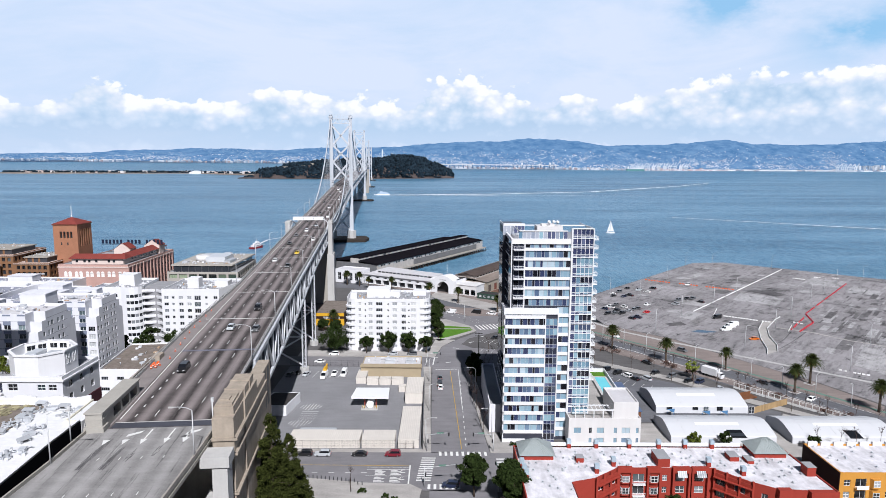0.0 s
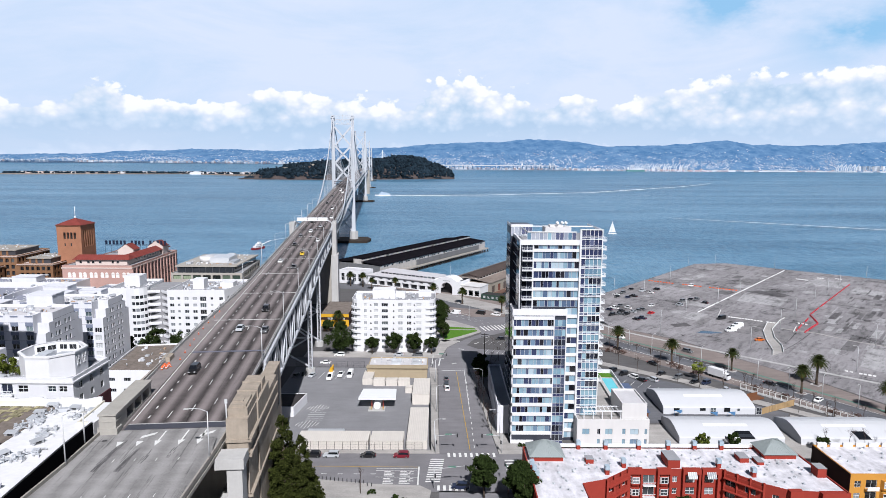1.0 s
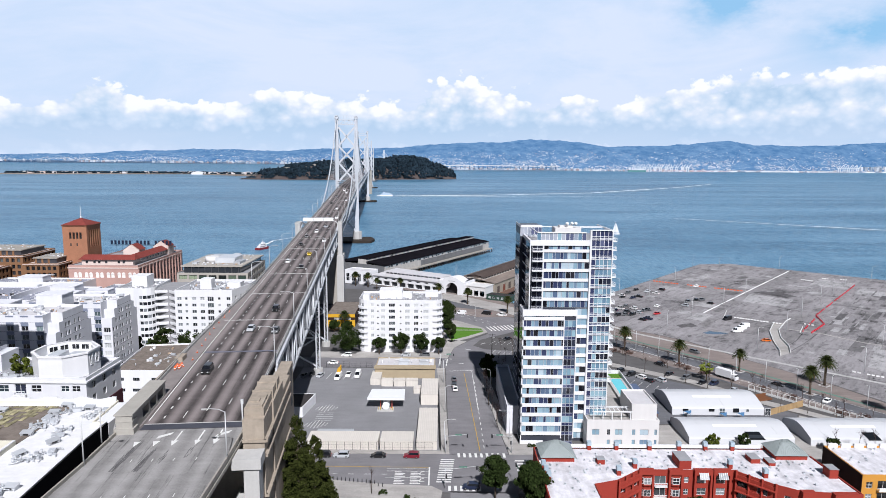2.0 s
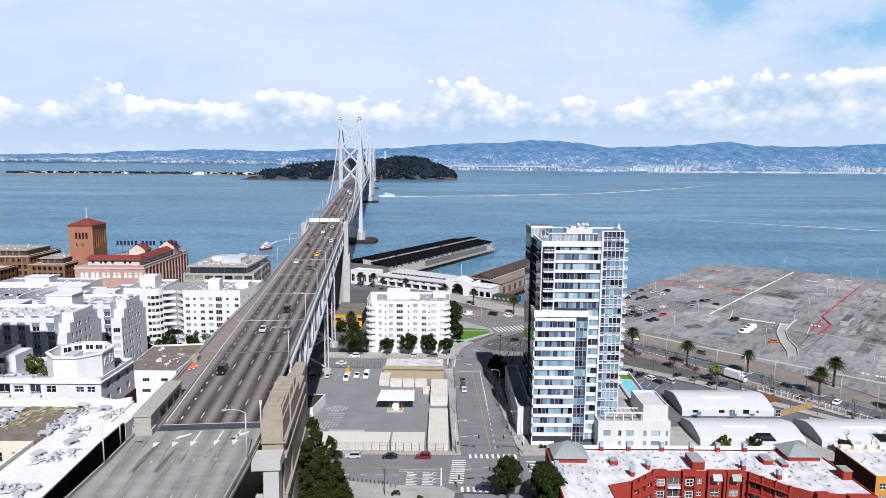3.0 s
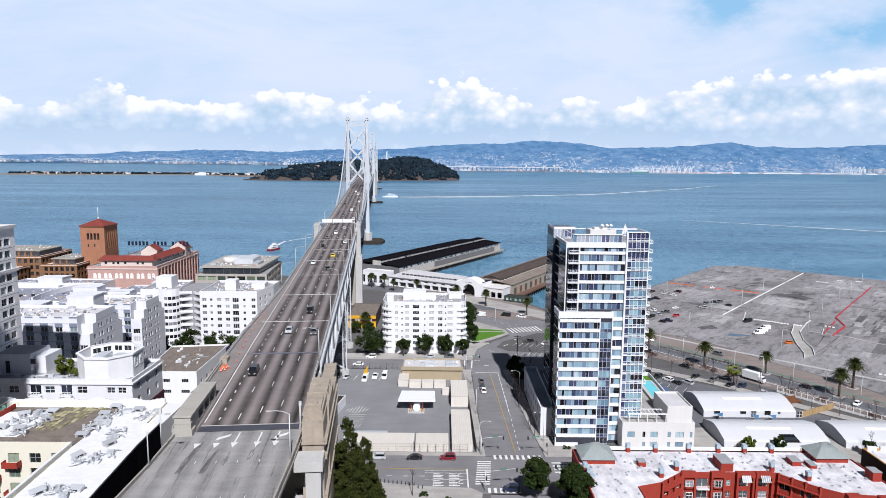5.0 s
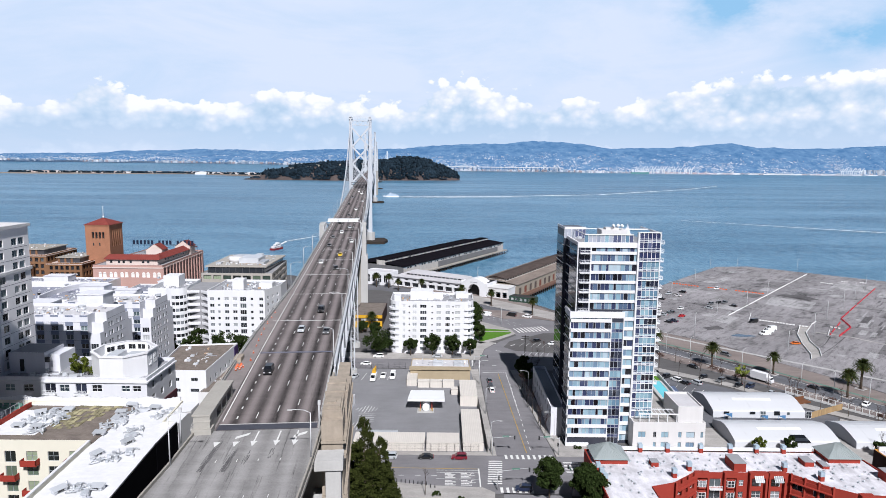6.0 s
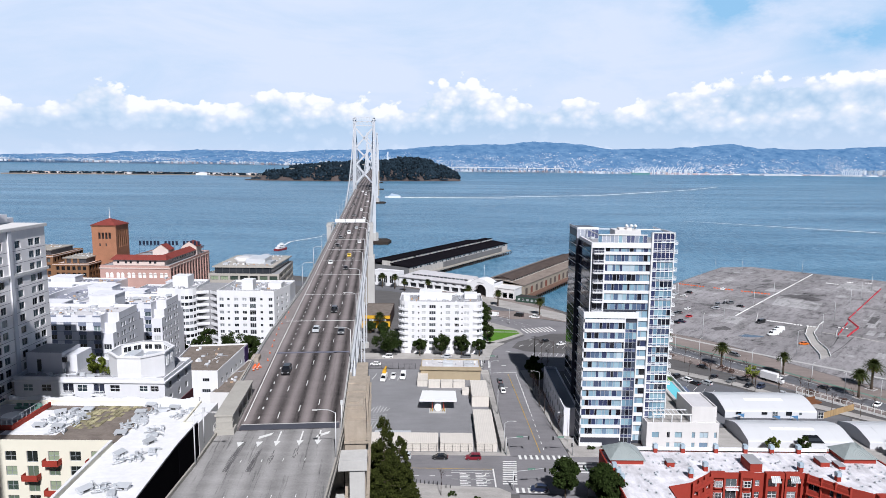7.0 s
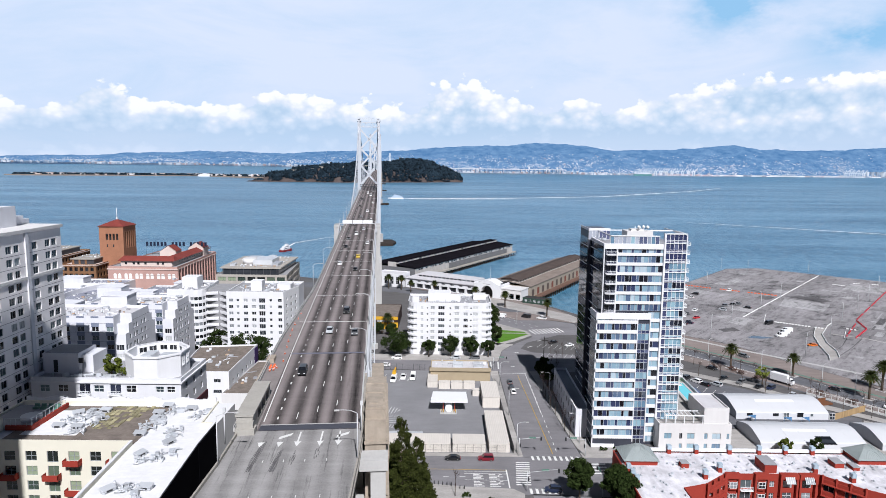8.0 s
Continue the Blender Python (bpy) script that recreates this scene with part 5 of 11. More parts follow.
# ---- buildings ----
def glass_tower():
    """Residential tower: white floor bands, strips of panes, a glazed corner bay, a lower front wing."""
    ob = thing("apartment_tower", (18.5, 189.0, 0), 0, "tall glazed apartment tower with white floor bands", "tower")
    F = 3.02
    bm = B()
    prism(bm, [(0.25, 0.25), (15.9, 0.25), (15.9, 8), (0.25, 8)], 0, 42.0)
    prism(bm, [(2.25, 2.75), (20.2, 2.75), (20.2, 2.3), (26.45, 2.3), (26.45, 30), (2.25, 30)], 0, 62.2)
    prism(bm, [(1.0, 20), (8, 20), (8, 32), (1.0, 32)], 0, 65.6)
    part("core", bm, mat("dark_curtain_wall_backing", (0.038, 0.0418, 0.057), 0.4, var=0.2), ob)

    def bands(x0, x1, y, zs, th=1.0, proud=0.12):
        for z in zs:
            bm = B()
            box(bm, x0, x1, y - proud, y + 0.3, z - th / 2, z + th / 2)
            part("floor_band", bm, WHITE, ob)

    def panes(xs, y, z, h, glass=GLASS_TOWER, fr=FRAME_SILVER):
        for a, b in zip(xs, xs[1:]):
            shared("window", window_mesh(b - a - 0.02, h, "one", fr, glass), ob, pose((a + b) / 2, y + 0.2, z))

    rng = random.Random(4)
    widths = [0.8, 1.4, 1.3, 1.3, 0.8, 1.5, 0.9, 1.3, 0.8, 1.4]

    def cut(x0, x1):
        xs, i = [x0], rng.randrange(10)
        while xs[-1] < x1 - 1.7:
            xs.append(xs[-1] + widths[i % 10])
            i += 1
        return xs + [x1]

    # front wing, fourteen floors
    bands(-0.1, 12.4, 0, [0.5 + F * k for k in range(1, 14)])
    for b in ((-0.15, 16.3, -0.15, 0.35, 40.6, 42.5), (-0.15, 0.3, 0.35, 8.0, 40.6, 42.5)):
        bm = B()
        box(bm, *b)
        part("roof_band", bm, WHITE, ob)
    bm = B()
    box(bm, -0.1, 7, -0.1, 0.3, 0, 1.2)
    part("plinth", bm, WHITE, ob)
    bm = B()
    box(bm, -0.12, 0.22, -0.12, 0.3, 0, 41), box(bm, 12.3, 12.55, -0.1, 0.3, 2, 41), box(bm, 16.0, 16.3, -0.12, 2.4, 2, 41)
    part("corner_pier", bm, WHITE, ob)
    for k in range(13):
        z = 0.5 + F * (k + 1) - F + 0.5
        if k:
            panes(cut(0.25, 12.3), 0, z, F - 1.0)
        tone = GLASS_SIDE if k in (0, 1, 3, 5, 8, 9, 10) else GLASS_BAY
        for j in range(3):
            panes([12.55 + 1.15 * j, 12.55 + 1.15 * (j + 1)], 0, z, 2.0, tone)
            panes([12.55 + 1.15 * j, 12.55 + 1.15 * (j + 1)], 0, z - 0.98, 0.94, GLASS_PURPLE)
    panes(cut(0.25, 12.3), 0, 0.5 + F * 13 + 0.58 - 0.3, 1.2)
    # return strip beside the wing, full height
    bands(16.2, 19.85, 2.5, [0.5 + F * k for k in range(1, 14)])
    for k in range(14):
        panes([16.25, 18.0, 19.8], 2.5, 0.5 + F * k + 0.5, F - 1.0)
    # upper storeys set back
    up = [42.8 + 2.96 * k for k in range(7)]
    bands(5.9, 19.85, 2.5, [z + 2.4 for z in up[:-1]], 0.86)
    for b in ((1.9, 19.85, 2.3, 2.9, 61.6, 63.2), (1.9, 2.4, 2.9, 22, 62.2, 63.2)):
        bm = B()
        box(bm, *b)
        part("roof_band", bm, WHITE, ob)
    bm = B()
    box(bm, 1.9, 2.2, 2.35, 2.9, 42, 61.6), box(bm, 5.85, 6.15, 2.36, 2.9, 42, 61.6)
    part("corner_pier", bm, WHITE, ob)
    for k, z in enumerate(up):
        panes(cut(6.2, 19.8), 2.5, z - 0.12, 2.08)
        bm = B()
        box(bm, 2.6, 5.9, 0.9, 2.6, z - 0.75, z - 0.55)
        part("balcony", bm, WHITE, ob)
        bm = B()
        for q in range(8):
            box(bm, 2.65 + 0.46 * q, 2.69 + 0.46 * q, 0.92, 0.96, z - 0.55, z + 0.35)
        box(bm, 2.6, 5.9, 0.9, 0.97, z + 0.33, z + 0.42), box(bm, 2.6, 2.67, 0.9, 2.5, z + 0.33, z + 0.42)
        part("balcony_rail", bm, FRAME, ob)
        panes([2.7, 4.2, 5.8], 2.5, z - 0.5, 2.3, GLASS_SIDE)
    bm = B()
    box(bm, 19.85, 20.3, 2.0, 3.0, 1, 66.4)
    part("corner_pier", bm, WHITE, ob)
    # glazed corner bay
    xs = [20.35 + 1.24 * j for j in range(6)]
    for k in range(20):
        z = 8.0 + 2.92 * k
        g = GLASS_SIDE if k >= 19 else GLASS_TOWER
        for j in range(5):
            black = k in (3, 4, 6, 7, 10, 14) and j > 1 or k == 11 and j > 3
            panes([xs[j], xs[j + 1]], 2.0, z + 0.95, 1.9, GLASS_SIDE if black else GLASS_PURPLE if k >= 17 or j == 0 else GLASS_BAY, FRAME)
            panes([xs[j], xs[j + 1]], 2.0, z + 0.46, 0.46, GLASS_BAY if 0 < j and k < 17 else GLASS_PURPLE, FRAME), panes([xs[j], xs[j + 1]], 2.0, z, 0.45, GLASS_PURPLE if j % 2 else BLIND_GLASS, FRAME)
    bm = B()
    for k in range(21):
        box(bm, 20.3, 26.6, 1.93, 2.2, 7.9 + 2.92 * k, 8.02 + 2.92 * k)
    box(bm, 26.45, 26.7, 1.9, 12, 8, 66.4), box(bm, 20.3, 26.7, 1.9, 2.3, 66.2, 66.5)
    part("bay_frame", bm, FRAME, ob)
    # side towards the shade, which is put into its darker glass: bands and glass in one piece
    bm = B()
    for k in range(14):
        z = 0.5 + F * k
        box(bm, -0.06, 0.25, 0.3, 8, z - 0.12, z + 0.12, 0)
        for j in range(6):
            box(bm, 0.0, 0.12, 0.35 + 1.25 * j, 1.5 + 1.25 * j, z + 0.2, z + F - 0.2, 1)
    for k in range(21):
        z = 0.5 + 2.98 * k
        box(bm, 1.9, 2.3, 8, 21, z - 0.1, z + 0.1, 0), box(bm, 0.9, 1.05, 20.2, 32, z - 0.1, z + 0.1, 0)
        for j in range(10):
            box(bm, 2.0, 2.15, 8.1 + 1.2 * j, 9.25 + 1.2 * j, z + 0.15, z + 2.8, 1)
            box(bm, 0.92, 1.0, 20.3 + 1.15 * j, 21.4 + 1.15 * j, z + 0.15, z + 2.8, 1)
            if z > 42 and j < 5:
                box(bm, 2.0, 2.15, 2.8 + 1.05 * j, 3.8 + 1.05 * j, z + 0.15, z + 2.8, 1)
    part("side_glazing", bm, [FRAME, GLASS_SIDE], ob, "curtain wall with its shade put into dark glass", kind="stuff")
    # balconies on the sunny side
    for k in range(17):
        bm = B()
        z = 18.6 + 2.75 * k
        box(bm, 26.6, 28.5, 4.2, 7.6, z, z + 0.2)
        part("balcony", bm, FRAME, ob, "white balcony slab")
        bm = B()
        for a, b in (((28.45, 4.25), (28.45, 7.55)), ((26.7, 4.25), (28.45, 4.25)), ((26.7, 7.55), (28.45, 7.55))):
            beam(bm, (*a, z + 1.1), (*b, z + 1.1), 0.09), beam(bm, (*a, z + 0.6), (*b, z + 0.6), 0.07)
        for p in ((28.45, 4.25), (28.45, 7.55), (28.45, 5.9)):
            beam(bm, (*p, z), (*p, z + 1.1), 0.09)
        part("balcony_rail", bm, FRAME, ob)
    # roof: glazed screens and machinery
    bm = B()
    prism(bm, [(2.3, 2.8), (26.4, 2.8), (26.4, 30), (2.3, 30)], 62.0, 62.35)
    part("roof", bm, ROOF_GREY, ob)
    for i in range(12):
        shared("window", window_mesh(1.2, 2.3, "one", FRAME, BLIND_GLASS if i % 5 else GLASS_BAY), ob, pose(4.9 + 1.24 * i, 4.6, 62.9))
    for i in range(6):
        shared("window", window_mesh(1.12, 3.0, "one", FRAME, BLIND_GLASS), ob, pose(1.62 + 1.16 * i, 19.92, 62.4))
    bm = B()
    box(bm, 4.2, 19.2, 4.4, 4.7, 65.2, 65.5), box(bm, 4.2, 19.2, 4.4, 4.7, 62.3, 62.9), box(bm, 4.2, 4.4, 4.4, 22, 65.2, 65.5), box(bm, 19.0, 26.5, 14, 14.2, 65.9, 66.3), box(bm, 26.3, 26.5, 2, 22, 65.9, 66.3)
    box(bm, 4.2, 26.5, 21.8, 22, 65.2, 65.5), box(bm, 0.9, 8.1, 19.9, 20.1, 65.3, 66.1), box(bm, 0.9, 1.1, 19.9, 32, 65.3, 66.1)
    part("roof_screen_frame", bm, FRAME, ob)
    bm = B()
    box(bm, 10.5, 18.5, 9, 15, 62.3, 66.3), box(bm, 12, 16, 10, 13, 66.3, 66.9)
    part("lift_house", bm, OFFWHITE, ob)
    bm = B()
    for x, y in ((14.0, 9.6), (15.6, 10.2), (16.6, 9.4)):
        rod(bm, (x, y, 66.5), (x, y, 67.6), 0.06, n=5)
        rod(bm, (x, y, 67.4), (x + 0.35, y - 0.3, 67.8), 0.5, 0.5, n=9)
    part("dish", bm, FRAME, ob, "small white dish antennas")


def tower_podium():
    wins = [(8.2, 10.4), (12.8, 13.7), (15.2, 17.4), (20.4, 21.4), (22.8, 25.4), (27.2, 28.0)]
    holes = []
    for z0, z1 in ((4.0, 5.8), (0.8, 2.5)):
        holes += [(a - 6.6, b - 6.6, z0, z1) for a, b in wins[1 if z0 < 3 else 0:]]
    building("tower_podium", (30.5, 187.0, 0), [(8, 0), (30, 0), (30, 30), (16.5, 42), (8, 42)], 8.8, OFFWHITE, PAVING,
             "low pale podium with square windows and a roof terrace", "building", {0: [([h for h in holes if 0.1 < h[0] and h[1] < 21.5], "two", FRAME_GREY, GLASS_TOWER)]}, parapet=0.2)
    building("stair_block", (52.2, 187.8, 0), [(0, 0), (7.6, 0), (7.6, 13), (0, 13)], 13.6, OFFWHITE, ROOF_WHITE, "plain pale rendered stair block on the podium", "building", parapet=0.5, z0=8.6)
    building("tower_side_wing", (15.0, 196.5, 0), [(0, 0), (4.6, 0), (4.6, 42), (0, 42)], 9.4, GREYWALL, ROOF_GREY, "low grey wing with tall windows beside the tower", "building",
             {3: [(grid_holes(42, 9, 2, 1.6, 2.2, 1.6, 4.0, 1.0), "two", FRAME_GREY, GLASS_DARK)]}, parapet=0.8)
    ob = thing("swimming_pool", (53.4, 203.0, 8.8), -2, "turquoise rooftop swimming pool with pale surround", "pool")
    bm = B()
    box(bm, 0.5, 4.2, 0, 20, 0.0, 0.55)
    part("water", bm, POOL, ob)
    bm = B()
    for b in ((-0.6, 0.5, -0.8, 20.8), (4.2, 5.0, -0.8, 20.8), (0.5, 4.2, -0.8, 0), (0.5, 4.2, 20, 20.8)):
        box(bm, *b, 0.0, 0.62)
    part("surround", bm, PALE_CONCRETE, ob)
    bm = B()
    box(bm, -0.8, -0.5, 21, 25, 0, 1.2), box(bm, 5.2, 5.5, -14, 27, -0.2, 1.6), box(bm, -1, 5.4, 26.6, 27, -0.2, 1.6)
    part("terrace_wall", bm, WHITE, ob)
    bm = B()
    box(bm, -0.5, 5.0, 21.2, 26.4, 0.0, 0.35)
    part("planter", bm, GRASS, ob)
    ob = thing("terrace_pergola", (40.5, 187.4, 8.8), 0, "white steel pergola frame on the terrace", "pergola")
    for i in range(5):
        bm = B()
        box(bm, 2.8 * i, 2.8 * i + 0.25, 0.2, 0.45, -0.1, 2.3)
        part("post", bm, FRAME, ob)
    bm = B()
    box(bm, -0.3, 11.7, 0.1, 0.5, 2.2, 2.5), box(bm, -0.3, 11.7, 4, 4.3, 2.2, 2.5)
    for i in range(9):
        box(bm, 1.3 * i, 1.3 * i + 0.15, 0.2, 4.2, 2.5, 2.65)
    part("frame", bm, FRAME, ob)


def arc(cx, cy, r, a0, a1, n):
    return [(cx + r * math.cos(radians(a0 + (a1 - a0) * i / n)), cy + r * math.sin(radians(a0 + (a1 - a0) * i / n))) for i in range(n + 1)]


def rounded_block():
    """White apartment block with rounded corners and porthole windows."""
    W, D, H, r = 38.0, 20.0, 24.2, 4.2
    poly = arc(r, r, r, 180, 270, 4) + arc(W - r, r, r, 270, 360, 4) + [(W, D), (0, D)]
    rows = 8
    L = W - 2 * r
    holes_b, holes_s, holes_d = [], [], []
    for j in range(rows):
        z = 1.5 + 2.8 * j
        for i, (x, w) in enumerate(((6.4, 1.3), (11.2, 1.9), (15.2, 2.9), (22.2, 2.2), (26.2, 2.0), (30.6, 2.4))):
            (holes_d if i == 2 or (i == 4 and j < 6) else holes_b).append((x - r - w / 2, x - r + w / 2, z, z + 1.5))
    faces = {4: [(holes_b, "two", FRAME, GLASS_PALE), (holes_d, "three", FRAME, GLASS_DARK)]}
    for e in (1, 2, 6, 7):
        faces[e] = [([(0.12, 1.5, 1.5 + 2.8 * j, 2.9 + 2.8 * j) for j in range(rows)], "one", FRAME, GLASS_PALE)]
    ob = building("apartment_house", (-43.8, 284.8, 0), poly, H, WHITE, ROOF_GREY, "bright white rounded apartment house with portholes and small windows", "building", faces, parapet=1.0)
    rim = bmesh.new()
    for x, w in ((8.9, 0), (19.2, 0), (28.6, 0)):
        for j in range(2, rows):
            rod(rim, (x, -0.05, 2.2 + 2.8 * j), (x, 0.1, 2.2 + 2.8 * j), 0.36, n=10)
    part("porthole", rim, DARK_METAL, ob, "round dark porthole windows", kind="stuff")
    for j in range(1, rows):
        for cx, a0 in ((r, 180), (W - r, 270)):
            bm = B()
            o, q = arc(cx, r, r + 0.55, a0, a0 + 90, 6), arc(cx, r, r - 0.1, a0, a0 + 90, 6)
            prism(bm, o + q[::-1], 0.4 + 2.8 * j, 1.2 + 2.8 * j)
            part("balcony_band", bm, WHITE, ob, "curved white band")
    for x0, x1, y0, y1, h in ((9, 19.5, 7, 14, 27.4), (19.5, 24, 9, 14, 25.6), (2, 5, 1.5, 5, 26.4), (30, 36, 12, 18, 25.4)):
        bm = B()
        box(bm, x0, x1, y0, y1, H - 1, h)
        part("roof_house", bm, WHITE, ob)


def wing_complex():
    """White many-storey housing with a round bay and open gallery stairs."""
    H, dz, rows = 30.0, 2.9, 9
    L = 25.0
    hs = grid_holes(L, 0, rows, 1.9, 1.4, 2.2, dz, centres=[2.0, 8.4, 12.0])
    hd = grid_holes(L, 0, rows, 1.1, 1.1, 2.4, dz, centres=[5.0, 19.4])
    hb = grid_holes(L, 0, rows, 2.7, 2.0, 1.8, dz, centres=[15.6])
    hr_ = grid_holes(L, 0, rows, 1.7, 1.4, 2.2, dz, centres=[23.4])
    building("housing_wing", (-123, 276.5, 0), [(0, 0), (25, 0.4), (28.5, 15), (28.5, 26), (0, 26)], H, WHITE, ROOF_GREY, "white eight-storey housing wing with small windows", "building",
             {0: [(hs + hr_, "two", FRAME, GLASS), (hd, "one", FRAME, GLASS), (hb, "three", FRAME, GLASS_DARK)], 1: [(grid_holes(15, 3, rows, 1.6, 1.4, 2.2, dz), "two", FRAME, GLASS)]}, group="white housing", parapet=1.0)
    poly = [(0, 1), (8, 1)] + arc(12, 4.5, 4.5, 250, 390, 6) + [(15, 24), (0, 24)]
    faces = {0: [(grid_holes(8, 2, rows, 1.5, 1.4, 2.2, dz, 0.6), "two", FRAME, GLASS)]}
    for e in range(2, 8):
        faces[e] = [([(0.1, 1.7, 2.0 + dz * j, 3.5 + dz * j) for j in range(4, rows)], "one", FRAME, GLASS), ([(0.1, 1.7, 2.0 + dz * j, 3.5 + dz * j) for j in range(4)], "one", FRAME, GLASS_DARK)]
    ob = building("housing_wing", (-150.5, 279, 0), poly, H, WHITE, ROOF_GREY, "white housing wing ending in a round bay with ribbon windows", "building", faces, group="white housing", parapet=1.0)
    bm = B()
    box(bm, 4, 11, 8, 15, H - 1, H + 4.2)
    part("lift_house", bm, WHITE, ob)
    # open galleries in the corner between the wings
    ob = thing("gallery_stair", (-135, 281, 0), 0, "stacked white open gallery floors with dark recesses", "stair")
    # back wall greyed: recess shade and windows are put into its colour
    bm = B()
    prism(bm, [(0, 4), (12.5, 1.5), (12.5, 20), (0, 20)], 0, H - 1.2)
    part("back_wall", bm, mat("recess_shade_gallery_wall", (0.26, 0.26, 0.27), 0.8, var=0.2), ob)
    for j in range(10):
        bm = B()
        prism(bm, [(0, 1.2), (6.2, 3.0), (12.4, -1.6), (12.4, 2.4), (6.2, 5.0), (0, 4.4)], 1.0 + dz * j, 1.3 + dz * j)
        beam(bm, (0, 1.2, 1.9 + dz * j), (6.2, 3.0, 1.9 + dz * j), 0.15, 1.0), beam(bm, (6.2, 3.0, 1.9 + dz * j), (12.4, -1.6, 1.9 + dz * j), 0.15, 1.0)
        part("gallery", bm, WHITE, ob)
    # roof clutter behind
    for loc, poly, h, lab in (((-114, 283, 29), [(0, 0), (5, 0), (5, 5), (0, 5)], 4.6, "white rooftop lift house"), ((-103, 286, 29), [(0, 0), (6, 0), (6, 6), (0, 6)], 2.6, "white rooftop plant room")):
        bm = B()
        prism(bm, poly, 0, h)
        solo("roof_house", bm, WHITE, lab + " on a flat grey roof", "roof house", loc=loc)


def grey_complex():
    """Pale precast housing with slate-blue window bays and stepped ends."""
    H, dz, rows = 37.0, 2.95, 10
    W = 46.0

    def wing(loc, W, D, H, rows, cols, turn, lab):
        c0 = H - 2.2 - dz * rows
        zs = [c0 + dz * k for k in range(rows)]
        E = W - 3.7
        front = [(c - 1.12, c + 1.12, z, z + 1.6) for c in cols for z in zs if c < E - 1.2]
        pair = [(c, c + 1.15, z, z + 1.55) for c in (1.0, 2.8, 6.2, 8.6) for z in zs if c < D - 6]
        ob = building("precast_housing", loc, [(0, 0), (E, 0), (E, 4.4), (W, 4.4), (W, D), (0, D)], H, GREYWALL, ROOF_WHITE, lab, "building",
                      {0: [(front, "two", FRAME, GLASS_HIGH)], 2: [([(0.5, 3.0, zs[-1] - 0.2, zs[-1] + 1.6)], "three", FRAME_DARK, GLASS_DARK)], 3: [(pair, "two", FRAME_GREY, GLASS_HIGH)]},
                      group="precast housing", parapet=0.9, turn=turn)
        # terraces stepping down to the corner, one storey each
        for y0, y1, top, k0 in ((2.2, 4.4, H - dz, 2), (0.0, 2.2, H - 2 * dz, 3)):
            bm = B()
            win = [(0.5, 3.0, z - 0.2, z + 1.6) for z in zs[:rows - k0 + 1]]
            side = [(0.5, 1.6, z, z + 1.55) for z in zs[:rows - k0 + 1]]
            facade(bm, (E, y0), (W, y0), 0, top, win if y0 == 0 else win[-1:], 0.22)
            facade(bm, (W, y0), (W, y1), 0, top, side, 0.22)
            prism(bm, [(E + 0.1, y0 + 0.3), (W - 0.3, y0 + 0.3), (W - 0.3, y1), (E + 0.1, y1)], top - 1.0, top - 0.8)
            box(bm, E + 0.02, W - 0.02, y0 + 0.22, y0 + 0.3, top - 0.9, top), box(bm, W - 0.3, W - 0.22, y0 + 0.3, y1, top - 0.9, top)
            part("terrace", bm, GREYWALL, ob)
            for n, (u0, u1, v0, v1) in enumerate(win if y0 == 0 else win[-1:]):
                shared("window", window_mesh(u1 - u0, v1 - v0, "three", FRAME, GLASS_DARK if y0 or n == len(win) - 1 else GLASS_PALE), ob, pose(E + 1.75, y0 + 0.19, v0))
            for u0, u1, v0, v1 in side:
                shared("window", window_mesh(u1 - u0, v1 - v0, "two", FRAME_GREY, GLASS_HIGH), ob, pose(W - 0.19, y0 + 1.05, v0, 0, 0, 90))
        # the same steps at the far corner
        bm = B()
        box(bm, W - 3.7, W, D, D + 2.2, 0, H - dz), box(bm, W - 3.7, W, D + 2.2, D + 4.4, 0, H - 2 * dz)
        part("terrace", bm, GREYWALL, ob)
        for c in cols:
            if c < E - 1.2:
                for k in range(rows):
                    z = H - 0.6 - dz * k
                    bm = B()
                    box(bm, c - 1.25, c + 1.25, -0.05, -0.02, z - 0.02, z + 1.3 if k else z + 0.5)
                    part("spandrel", bm, BLUEGREY, ob)
        bm = B()
        for k in range(rows + 1):     # joints between the precast panels
            z = H - 2.45 - dz * k
            box(bm, 0.05, E - 0.05, -0.012, -0.004, z, z + 0.1), box(bm, W + 0.004, W + 0.012, 4.5, D - 0.05, z, z + 0.1)
        part("panel_joint", bm, JOINT, ob, kind="stuff")
        return ob

    wing((-180.5, 200.5, 0), 51.0, 16.5, 37.0, 10, [46.0 - 4.7 * i for i in range(9)], 0, "pale grey precast housing wing with slate-blue window bays")
    wing((-158.5, 230.5, 0), 31.5, 15, 34.6, 10, [26.4 - 4.7 * i for i in range(6)], 0, "pale grey precast housing wing with stepped corner balconies")
    for loc, w, d, h in (((-146.8, 219, 27), 9.0, 7, 12.8), ((-166, 220, 27), 9, 7, 9.4)):
        bm = B()
        box(bm, 0, w, 0, d, 0, h), box(bm, -0.2, w + 0.2, -0.2, d + 0.2, h - 0.3, h + 0.05)
        solo("roof_house", bm, GREYWALL, "pale rooftop plant house above the housing", "roof house", loc=loc)


